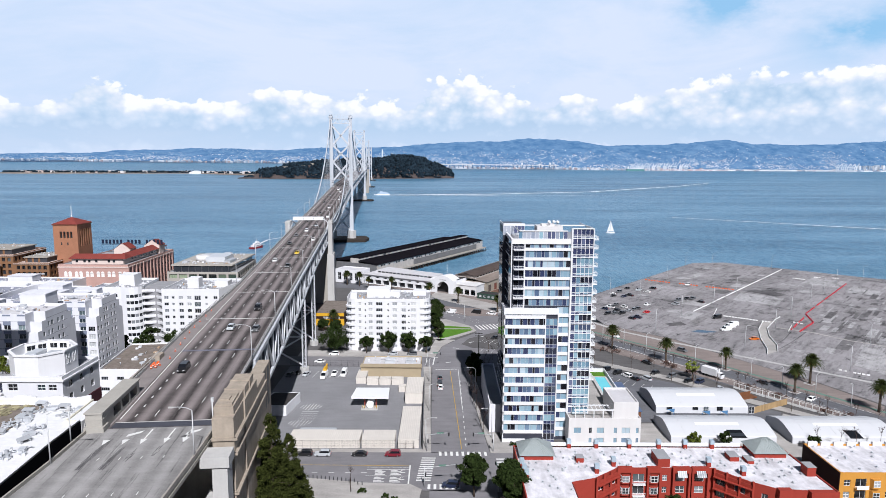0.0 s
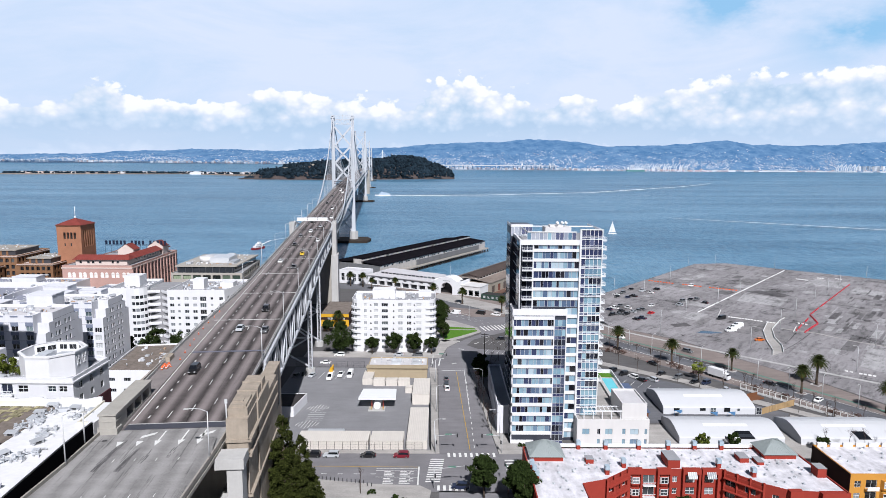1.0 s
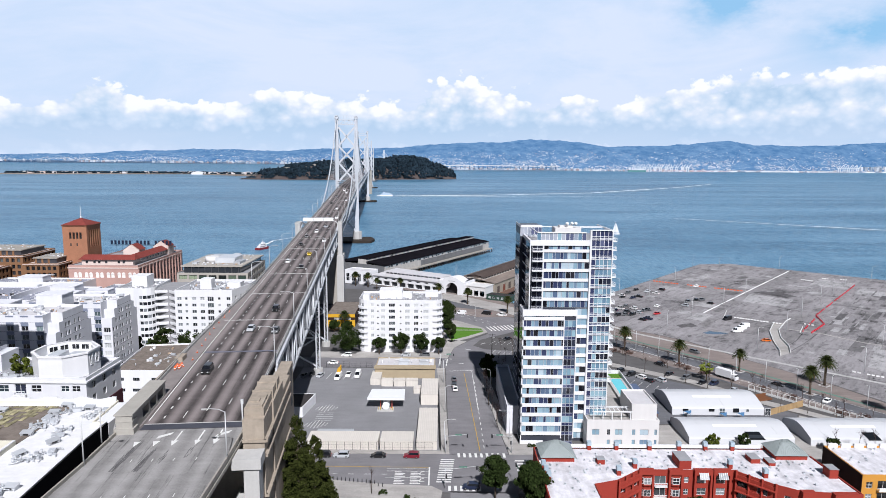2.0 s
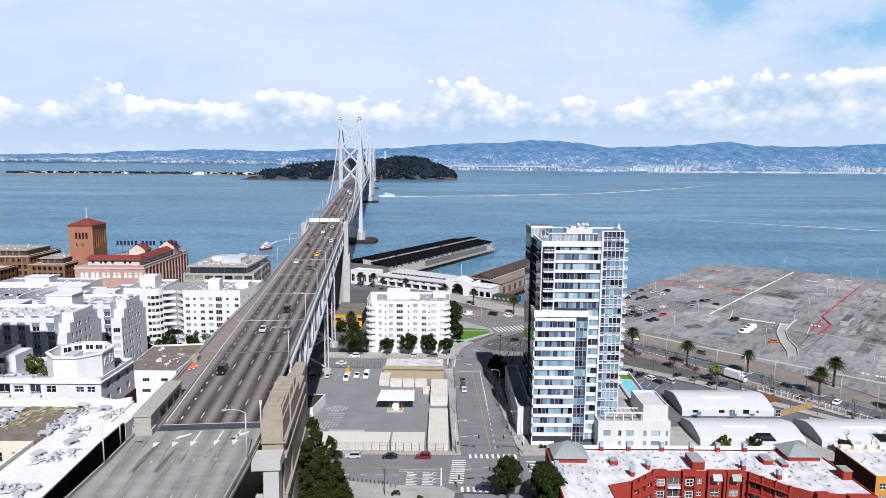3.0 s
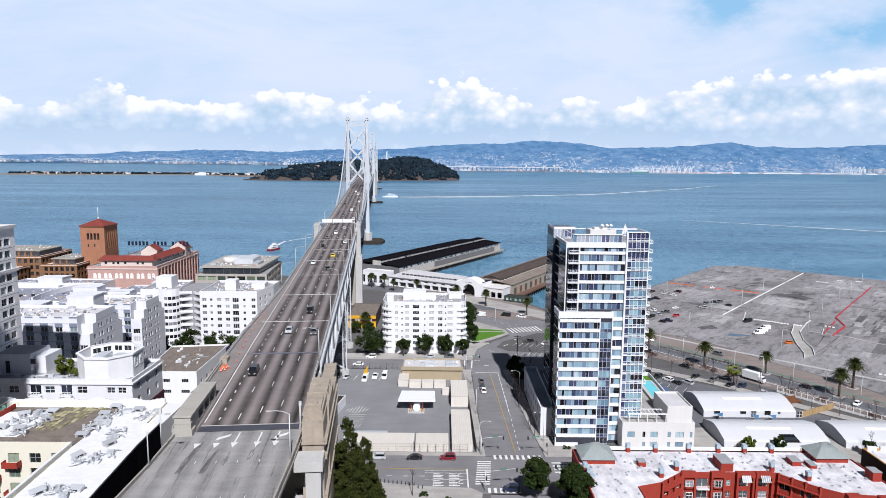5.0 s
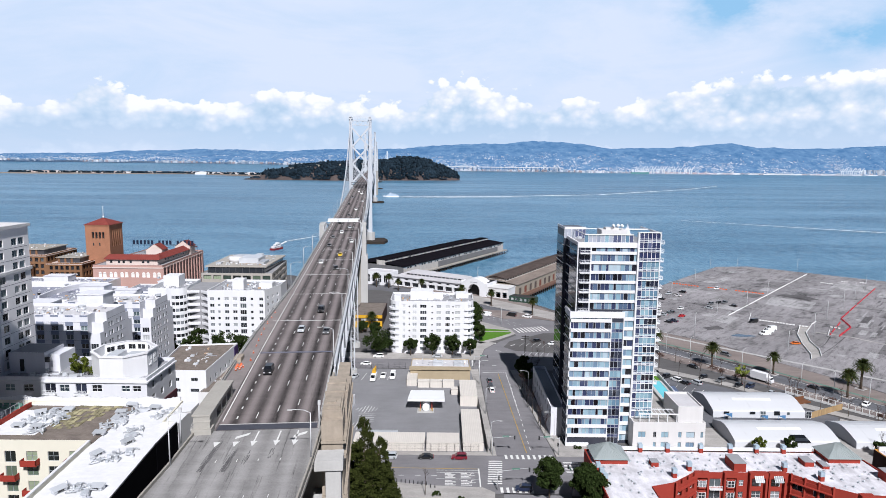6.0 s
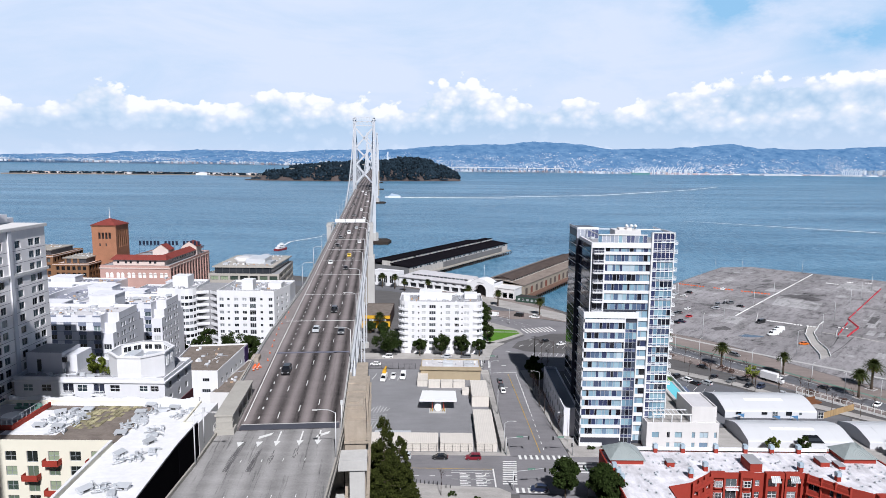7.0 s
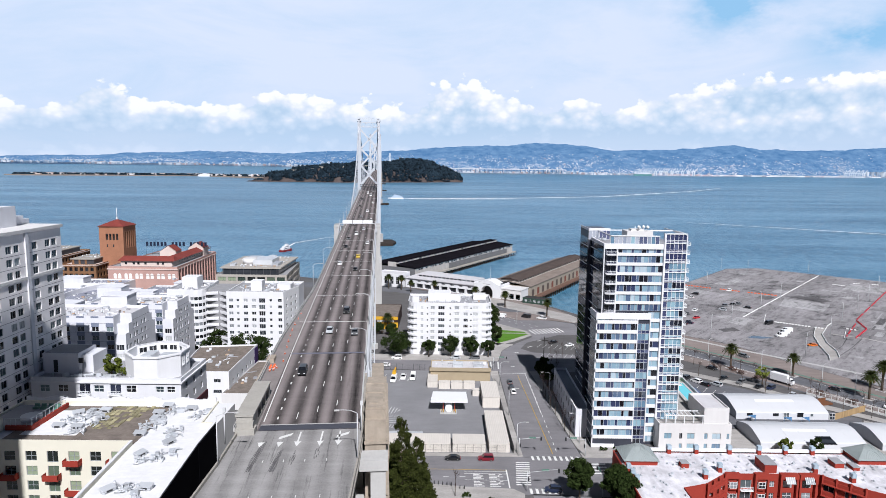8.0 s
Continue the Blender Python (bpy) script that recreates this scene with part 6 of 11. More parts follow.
def high_rise():
    """Pale stone-coloured tower with paired windows, pilasters and stepped top."""
    x, y0, y1, H = -125.0, 100.0, 161.7, 70.0
    zs = [67.0 - 2.95 * k for k in range(21)]
    cols = [(108.5, 2.0), (111.2, 1.9), (118, 2.0), (124.5, 2.0), (127.2, 1.9), (134.4, 2.0), (137.1, 1.9), (141.9, 2.0), (144.6, 1.9), (151.1, 2.0), (156.1, 2.0), (158.7, 2.0)]
    holes = [(c - y0 - w / 2, c - y0 + w / 2, z - 1.7, z) for c, w in cols for z in zs]
    ob = building("residential_high_rise", (x, y0, 0), [(0, 0), (0, y1 - y0), (-22, y1 - y0), (-22, 0)], H, STONE, ROOF_WHITE, "pale stone-coloured high-rise with paired dark windows and cornices", "tower",
                  {0: [(holes, "two", FRAME_GREY, GLASS_HIGH)]}, parapet=0.5)
    for z, o in ((69.6, 0.45), (58.6, 0.3)):
        bm = B()
        prism(bm, [(-21, -0.5), (o, -0.5), (o, 40), (o, 61.7 + o), (-21, 61.7 + o)], z, z + 0.7)
        part("cornice", bm, OFFWHITE, ob)
    bm = B()
    for z in zs:
        box(bm, 0.004, 0.012, 0.1, 61.6, z - 2.36, z - 2.26)
    part("panel_joint", bm, JOINT, ob, kind="stuff")
    for yy in (48.0,):
        bm = B()
        box(bm, -0.2, 0.35, yy - 0.6, yy + 0.6, 0, 69.6)
        part("pilaster", bm, GREYWALL, ob)
    bm = B()
    box(bm, -22, -6.5, 8, 55, 69.8, 75.2), box(bm, -20, -8, 55, 60, 69.8, 72.5), box(bm, -18, -8.5, 60, 63, 69.8, 71.5)
    part("penthouse", bm, GREYWALL, ob)


def octagon_building():
    holes = grid_holes(35, 0, 2, 2.3, 1.65, 29.3, 3.2, centres=[3.2, 7.5, 15.9, 23.5]) + grid_holes(35, 0, 2, 1.9, 1.4, 29.4, 3.2, centres=[30.2, 32.8])
    hb = grid_holes(35, 0, 2, 2.6, 2.3, 28.9, 3.2, centres=[12.6, 19.8])
    ob = building("terraced_apartments", (-124, 144.5, 0), [(0, 0), (35.2, 0), (35.2, 16), (0, 16)], 36, COOLWHITE, ROOF_GREY, "white apartment block with recessed balconies and a drum on its roof", "building",
                  {0: [(holes, "cross", FRAME, GLASS_HIGH), (hb, "two", FRAME, GLASS_SIDE)], 1: [(grid_holes(16, 3, 4, 1.5, 1.7, 22.9, 3.2), "two", FRAME, GLASS_DARK)]}, parapet=0.8, cornice=(34.75, 0.35, WHITE))
    bm = B()
    box(bm, 35.18, 35.45, 0.2, 16, 0, 27.8), box(bm, 0, 35.2, -0.2, -0.02, 0, 26.8)
    part("brick_base", bm, MAROON, ob, "dark maroon brick lower walls")
    bm = B()
    rings = []
    for r, zz in ((7.2, 35), (7.2, 40.9), (6.75, 40.9), (6.75, 38.6)):
        rings.append([bm.verts.new((27 + r * math.cos(radians(22.5 + 45 * k)), 6.9 + r * math.sin(radians(22.5 + 45 * k)), zz)) for k in range(8)])
    for a, b in zip(rings, rings[1:]):
        for k in range(8):
            bm.faces.new((a[k], a[(k + 1) % 8], b[(k + 1) % 8], b[k]))
    bm.faces.new(rings[-1])
    part("drum", bm, WHITE, ob, "white octagonal roof drum")
    for x0, x1, y0, y1, h in ((23.6, 26.2, 5, 9.5, 1.3), (27.4, 31.5, 7.2, 9.6, 0.9), (25.0, 29.0, 2.6, 3.6, 0.6), (29.6, 30.8, 4.0, 5.6, 1.6)):
        bm = B()
        box(bm, x0, x1, y0, y1, 38.6, 38.6 + h)
        part("drum_plant", bm, LIGHT_METAL, ob)
    ring = [(27 + 6.75 * math.cos(radians(22.5 + 45 * k)), 6.9 + 6.75 * math.sin(radians(22.5 + 45 * k))) for k in range(8)]
    for k in (0, 1, 2):     # windows of the drum's far side, facing its sunken terrace
        a, b = Vector(ring[k]), Vector(ring[k + 1])
        c, d = (a + b) / 2, (b - a).normalized()
        for u in (-1.2, 1.2):
            q = c + d * u + Vector((-d.y, d.x)) * 0.05
            shared("window", window_mesh(1.9, 1.35, "two", FRAME, GLASS_DARK), ob, pose(q.x, q.y, 39.0, 0, 0, math.degrees(math.atan2(-d.y, -d.x))))
    outer = [(27 + 7.2 * math.cos(radians(22.5 + 45 * k)), 6.9 + 7.2 * math.sin(radians(22.5 + 45 * k))) for k in range(8)]
    for a, b in ((outer[6], outer[7]), (outer[7], outer[0])):
        a, b = Vector(a), Vector(b)
        d = (b - a).normalized()
        for u in (1.5, 4.0):
            q = a + d * u + Vector((d.y, -d.x)) * 0.04
            if b.y > 7:
                shared("window", window_mesh(1.3, 2.6, "cross", FRAME, GLASS_PALE), ob, pose(q.x, q.y, 37.4, 0, 0, math.degrees(math.atan2(d.y, d.x))))
    bm = B()
    rings = [[bm.verts.new((27 + r * math.cos(radians(22.5 + 45 * k)), 6.9 + r * math.sin(radians(22.5 + 45 * k)), zz)) for k in range(8)] for r, zz in ((7.22, 40.6), (7.45, 40.6), (7.45, 41.0), (6.7, 41.0))]
    for a, b in zip(rings, rings[1:]):
        for k in range(8):
            bm.faces.new((a[k], a[(k + 1) % 8], b[(k + 1) % 8], b[k]))
    part("drum_coping", bm, WHITE, ob)
    bm = B()
    prism(bm, [(0.0, 5), (8.6, 5), (8.6, 13), (0.0, 13)], 35, 40.2), prism(bm, [(8.6, 6.4), (11.4, 6.4), (11.4, 13), (8.6, 13)], 35, 39.4)
    part("roof_house", bm, GREYWALL, ob)
    bm = B()
    prism(bm, [(0.3, 5.3), (8.3, 5.3), (8.3, 12.7), (0.3, 12.7)], 40.0, 40.22)
    part("roof_house_roof", bm, ROOF_GREY, ob)
    bm = B()
    box(bm, 2.6, 3.6, 4.94, 5.0, 35.6, 38.6), box(bm, 8.8, 9.9, 4.7, 5.0, 38, 39.2)
    part("roof_house_door", bm, DARK_METAL, ob)
    for c in (12.6, 19.8):
        for z in (28.9, 32.1):
            bm = B()
            box(bm, c - 1.5, c + 1.5, -0.9, 0, z - 0.25, z - 0.05), box(bm, c - 1.5, c + 1.5, -0.9, -0.82, z + 0.8, z + 0.9)
            for q in range(9):
                box(bm, c - 1.48 + 0.365 * q, c - 1.44 + 0.365 * q, -0.88, -0.84, z, z + 0.85)
            part("balcony", bm, FRAME, ob)


def white_roof_block():
    """Housing with a white roof, planted strip and red balconies on a cream front; black party wall beside the road."""
    H = 34.0
    cols = [2.2 + 4.05 * i for i in range(8)]
    holes = grid_holes(33, 0, 8, 2.1, 1.9, H - 24.7, 2.95, centres=[c for i, c in enumerate(cols) if i % 3 != 1])
    doors = grid_holes(33, 0, 8, 2.1, 2.25, H - 25.0, 2.95, centres=[c for i, c in enumerate(cols) if i % 3 == 1])
    ob = building("balcony_apartments", (-119.5, 114.6, 0), [(0, 0), (33.2, 0.2), (35.6, -36), (48.9, -36), (46.2, -0.5), (46.0, 9.6), (43.4, 9.6), (42.6, 21.2), (0, 20.4)], H, CREAM, ROOF_BRIGHT,
                  "cream apartment block with a white roof and small red balconies", "building", {0: [(holes, "cross", FRAME_GREY, GLASS_GREEN), (doors, "two", FRAME_GREY, GLASS_GREEN)]}, parapet=0.9)
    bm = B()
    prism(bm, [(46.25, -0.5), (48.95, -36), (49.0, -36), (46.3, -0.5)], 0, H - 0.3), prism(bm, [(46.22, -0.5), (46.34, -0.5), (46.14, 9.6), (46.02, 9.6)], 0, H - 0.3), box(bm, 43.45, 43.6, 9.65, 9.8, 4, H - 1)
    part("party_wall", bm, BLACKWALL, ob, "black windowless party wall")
    bm = B()
    edge = [0.5 + 41.8 * k / 42 for k in range(43)]
    for a, b in zip(edge, edge[1:]):     # scalloped top edge
        top = H + 0.35 + 0.55 * abs(math.cos(math.pi * (a + b) / 2 / 7.0)) ** 2
        box(bm, a, b + 0.001, 20.6, 21.1, H - 1, top)
    box(bm, 42.6, 46.2, 9.7, 21.0, 0, H - 0.4)
    part("white_flank", bm, WHITE, ob)
    bm = B()
    for a, b in (((48.75, -36), (46.05, -0.5)), ((46.05, -0.5), (45.85, 9.5)), ((35.75, -35.8), (33.35, 0.3))):
        beam(bm, (*a, H + 0.06), (*b, H + 0.06), 0.5, 0.16)
    part("coping", bm, WHITE, ob)
    for i, c in enumerate(cols):
        if i % 3 == 1 or i % 3 == 2:
            for k in range(8):
                if (k + i) % 2 == 0:
                    z = H - 25.0 + 2.95 * k
                    bm = B()
                    box(bm, c - 1.5, c + 1.5, -1.25, 0, z - 0.25, z - 0.02)
                    box(bm, c - 1.5, c + 1.5, -1.25, -1.18, z, z + 0.95), box(bm, c - 1.5, c - 1.43, -1.25, 0, z, z + 0.95), box(bm, c + 1.43, c + 1.5, -1.25, 0, z, z + 0.95)
                    part("balcony", bm, RED, ob, "red steel balcony")
    bm = B()
    box(bm, 7.5, 33.5, 0.5, 19.4, H - 0.9, H - 0.78)
    part("gravel_strip", bm, ROOF_BROWN, ob)
    bm = B()
    rng = random.Random(31)
    for i in range(11):
        for j in range(12):
            x, y = 20.2 + 0.95 * i, 7.4 + 1.0 * j
            if x > 25.5 + 0.4 * (y - 7.4) or rng.random() < 0.22 + 0.12 * (i % 3 == 0):
                continue
            box(bm, x, x + 0.82, y, y + 0.86, H - 0.78, H - 0.70 + rng.uniform(0, 0.12))
    part("planting_tray", bm, ROOF_GREEN, ob, "patchy trays of tan and olive roof plants", kind="stuff")
    bm = B()
    box(bm, 9.6, 20.6, 4.2, 16.6, H - 0.78, H - 0.70)
    part("membrane_patch", bm, ROOF_BRIGHT, ob, "white membrane under the roof units")
    # glass-railed roof terrace
    tr = thing("roof_terrace", (-119.3, 121, H), 0, "roof terrace with red planters, chairs and a glass rail", "terrace")
    bm = B()
    box(bm, 0.3, 10.5, 0, 12, -0.8, -0.3)
    part("terrace_floor", bm, ROOF_GREY, tr)
    bm = B()
    box(bm, 5.4, 10.8, -0.4, 0, -0.7, 0.3), box(bm, 10.4, 10.8, 0, 12.2, -0.7, 0.3)
    part("planter", bm, RED, tr)
    bm = B()
    for i in range(6):
        box(bm, 5.4 + 1.05 * i, 5.46 + 1.05 * i, -0.3, -0.24, 0.3, 1.7)
    for i in range(9):
        box(bm, 10.6, 10.66, 1.4 * i, 1.4 * i + 0.06, 0.3, 1.7)
    box(bm, 5.4, 10.8, -0.3, -0.24, 1.65, 1.72), box(bm, 10.6, 10.68, 0, 12.2, 1.65, 1.72)
    part("rail", bm, METAL, tr)
    bm = B()
    rod(bm, (7.6, 4.5, -0.3), (7.6, 4.5, 0.5), 2.0, 2.0, 14)
    part("round_bench", bm, LIGHT_METAL, tr)
    bm = B()
    for x in (4.6, 6.1, 7.6, 9.0):
        box(bm, x, x + 1.0, 9.5, 10.4, -0.3, 0.15), box(bm, x, x + 1.0, 10.3, 10.5, 0.15, 0.7)
    part("lounge_chair", bm, BIKE_GREEN, tr, "green lounge chairs", kind="stuff")
    bm = B()
    prism(bm, [(0, 0), (4.6, 0), (4.6, 6), (0, 6)], 0, 2.6)
    box(bm, 0.8, 2.4, -0.06, 0, 0.1, 1.9)
    solo("roof_house", bm, CREAM, "cream rooftop stair house with a metal door", "roof house", loc=(-119, 114.9, H - 0.9))


def low_brown_roof():
    hs = grid_holes(19, 0, 1, 2.4, 1.2, 8.2, 3, centres=[2.0, 7.6, 14.2]) + grid_holes(19, 0, 1, 3.0, 1.2, 4.2, 3, centres=[2.0, 7.6, 14.2])
    side = grid_holes(36, 6, 1, 1.8, 1.6, 6.6, 3, 2)
    ob = building("low_warehouse", (-124.5, 221, 0), [(2.2, 0), (20.6, 0), (20.6, 35.5), (-1.5, 32)], 12.2, WHITE, ROOF_BROWN, "low white warehouse with a brown gravel roof", "building",
                  {0: [(hs, "four", FRAME_GREY, GLASS_DARK)], 1: [(side, "two", FRAME_GREY, GLASS_DARK)]}, parapet=0.6)
    for x, y in ((8, 18), (14, 20), (9, 12), (13, 8)):
        bm = B()
        box(bm, x, x + 1.4, y, y + 1.2, 11.6, 12.1)
        part("skylight", bm, LIGHT_METAL, ob)
    bm = B()
    box(bm, 20.62, 20.8, 31, 35.4, 3, 11.6)
    part("banner", bm, mat("deep_purple_banner", (0.038, 0.0152, 0.0912), 0.7, var=0.1), ob, "deep purple banner")
    building("low_annex", (-105, 216, 0), [(0, 0), (14, 0), (10, 38), (2, 38)], 6.0, OFFWHITE, ROOF_BROWN, "low annex with a brown roof under the bridge", "building", parapet=0.4)


def coffee_works():
    """Brick works with an arcaded base, tiled roofs, a bell tower and a roof sign seen from behind."""
    L = 41.0
    arches = grid_holes(L, 0, 1, 2.0, 2.2, 17.2, 3, centres=[4.2 + 6.4 * i + d for i in range(6) for d in (0, 2.6)])
    upper = grid_holes(L, 13, 2, 1.7, 1.5, 5.0, 4.2, 1.0)
    side = grid_holes(66, 14, 3, 2.8, 3.4, 6.0, 5.4, 1.0)
    ob = building("brick_works", (-226, 374, 0), [(0, 0), (L, 0), (L - 1.2, 68), (0, 68)], 24.5, PINK, ROOF_GREY, "long pink brick works with arched windows and red tiled roofs", "building",
                  {0: [(arches, "two", FRAME, BLIND), (upper, "two", FRAME, GLASS_DARK)], 1: [(side, "four", FRAME_DARK, GLASS_DARK)]}, parapet=0.6, cornice=(22.6, 0.6, CORNICE))
    for i in range(14):
        bm = B()
        box(bm, L - 0.1 - 0.0187 * (0.4 + 4.9 * i), L + 0.55 - 0.0187 * (0.4 + 4.9 * i), 0.2 + 4.94 * i, 1.2 + 4.94 * i, 0, 23)
        part("pilaster", bm, PINK, ob)
    for u0, u1, v0, v1 in arches:
        bm = B()
        c = (u0 + u1) / 2
        fan = [bm.verts.new((c + 1.0 * math.cos(math.pi * q / 8), -0.05, v1 + 1.0 * math.sin(math.pi * q / 8))) for q in range(9)]
        bm.faces.new(fan[::-1])
        part("arch_head", bm, BLIND, ob, "white arched window head")
    bm = B()
    box(bm, 6, 36.5, 4, 12, 24, 27.4), box(bm, 31, 36.5, 12, 62, 24, 27.4)
    part("attic", bm, CORNICE, ob, "pale set-back attic storey")
    for x in (9.0, 13.6, 16.4, 20.6, 28.0, 31.0):
        shared("window", window_mesh(1.3, 1.3, "one", FRAME_DARK, GLASS_DARK), ob, pose(x, 3.9, 25.2))
    for i in range(12):
        shared("window", window_mesh(1.6, 1.3, "two", FRAME, GLASS_DARK), ob, pose(36.6, 15 + 3.9 * i, 25.2, 0, 0, 90))
    bm = B()
    for a, b in (((4.5, 3, 27.4), (37.8, 8, 29.6)),):
        v = [bm.verts.new(p) for p in ((4.5, 2.8, 27.3), (38, 2.8, 27.3), (36, 8, 29.8), (6, 8, 29.8), (4.5, 13, 27.3), (38, 13, 27.3))]
        bm.faces.new((v[0], v[1], v[2], v[3])), bm.faces.new((v[3], v[2], v[5], v[4])), bm.faces.new((v[0], v[3], v[4])), bm.faces.new((v[1], v[5], v[2]))
        w = [bm.verts.new(p) for p in ((38, 12, 27.3), (38, 63, 27.3), (33.5, 63, 29.8), (33.5, 8, 29.8), (29, 63, 27.3), (29, 12, 27.3))]
        bm.faces.new((w[0], w[1], w[2], w[3])), bm.faces.new((w[3], w[2], w[4], w[5]))
    part("tiled_roof", bm, TERRACOTTA, ob, "red clay tile roof")
    for x, y in ((22, 32), (33, 50)):
        bm = B()
        v = [bm.verts.new(p) for p in ((x - 5, y, 24), (x + 5, y, 24), (x + 5, y, 29), (x, y, 32.6), (x - 5, y, 29))]
        w = [bm.verts.new(p + Vector((0, 9, 0))) for p in (q.co for q in v)]
        bm.faces.new(v), bm.faces.new(w[::-1])
        for i in range(5):
            bm.faces.new((v[i], w[i], w[(i + 1) % 5], v[(i + 1) % 5]))
        part("roof_gable", bm, CORNICE, ob)
        bm = B()
        for sgn in (-1, 1):
            a = [(x + sgn * 0.4, y + 0.7, 32.5), (x + sgn * 5.3, y + 0.7, 29.0), (x + sgn * 5.3, y + 9.3, 29.0), (x + sgn * 0.4, y + 9.3, 32.5)]
            bm.faces.new([bm.verts.new((p[0], p[1], p[2] + 0.25)) for p in a])
        part("gable_tiles", bm, TERRACOTTA, ob)
    # bell tower
    tw = thing("brick_tower", (-251, 413, 0), 0, "square orange brick tower with a red hipped roof", "tower")
    S, H = 15.6, 43.6
    poly = [(0, 0), (S, 0), (S, 17.0), (0, 17.0)]
    bm = B()
    hf = [(4.2 + 2.2 * i, 5.7 + 2.2 * i, 35.2, 39.4) for i in range(4)]
    hs = [(2.6 + 2.6 * i, 4.2 + 2.6 * i, 29.5, 40.4) for i in range(5)]
    for i in range(4):
        facade(bm, poly[i], poly[(i + 1) % 4], 0, H, hf if i == 0 else hs if i == 1 else [], 0.9)
    part("shaft", bm, ORANGE_BRICK, tw)
    # near-black box in the shaft takes the place of the belfry's shade
    bm = B()
    box(bm, 1.2, S - 1.2, 1.2, 15.8, 25, 42)
    part("belfry_dark", bm, DARK_METAL, tw)
    # dark discs continue that shade colour into the arch heads
    for i in range(4):
        bm = B()
        rod(bm, (4.95 + 2.2 * i, 0.1, 39.4), (4.95 + 2.2 * i, 0.9, 39.4), 0.75, n=12)
        part("arch_head", bm, DARK_METAL, tw)
    for x in (4.6, 8.6):
        bm = B()
        box(bm, x, x + 0.8, -0.04, 0.2, 30.6, 32.4)
        part("loop_window", bm, DARK_METAL, tw)
    bm = B()
    box(bm, -0.4, S + 0.4, -0.4, 17.4, H - 0.1, H + 0.5)
    part("cornice", bm, ORANGE_BRICK, tw)
    bm = B()
    v = [bm.verts.new(p) for p in ((-0.7, -0.7, H + 0.5), (S + 0.7, -0.7, H + 0.5), (S + 0.7, 17.7, H + 0.5), (-0.7, 17.7, H + 0.5), (S / 2, 8.5, H + 4.6))]
    for i in range(4):
        bm.faces.new((v[i], v[(i + 1) % 4], v[4]))
    part("hipped_roof", bm, TERRACOTTA, tw)
    bm = B()
    rod(bm, (S / 2, 8.5, H + 4), (S / 2, 8.5, H + 12), 0.22, 0.12), rod(bm, (S / 2, 8.5, H + 4.2), (S / 2, 8.5, H + 5.6), 0.5, 0.5)
    part("flagpole", bm, FRAME, tw)
    # roof sign: row of plain dark shapes on a lattice
    sg = thing("roof_sign", (-226.5, 425, 24), 0, "row of tall dark sign shapes on a lattice", "sign")
    bm = B()
    for i in range(12):
        beam(bm, (3.9 * i, 0, 0.3), (3.9 * i, 0, 6.3), 0.1)
    for z in (5.6, 6.2):
        beam(bm, (0, 0, z), (43, 0, z), 0.12)
    part("lattice", bm, DARK_METAL, sg, kind="stuff")
    rng = random.Random(3)
    x = 0.2
    for word in (6, 4, 5):
        for _ in range(word):
            bm = B()
            box(bm, x, x + 1.35, -0.3, 0.1, 6.3, 8.9)
            part("sign_shape", bm, mat("navy_sign_paint", (0.00912, 0.0152, 0.038), 0.5), sg)
            x += 2.42
        x += 2.5


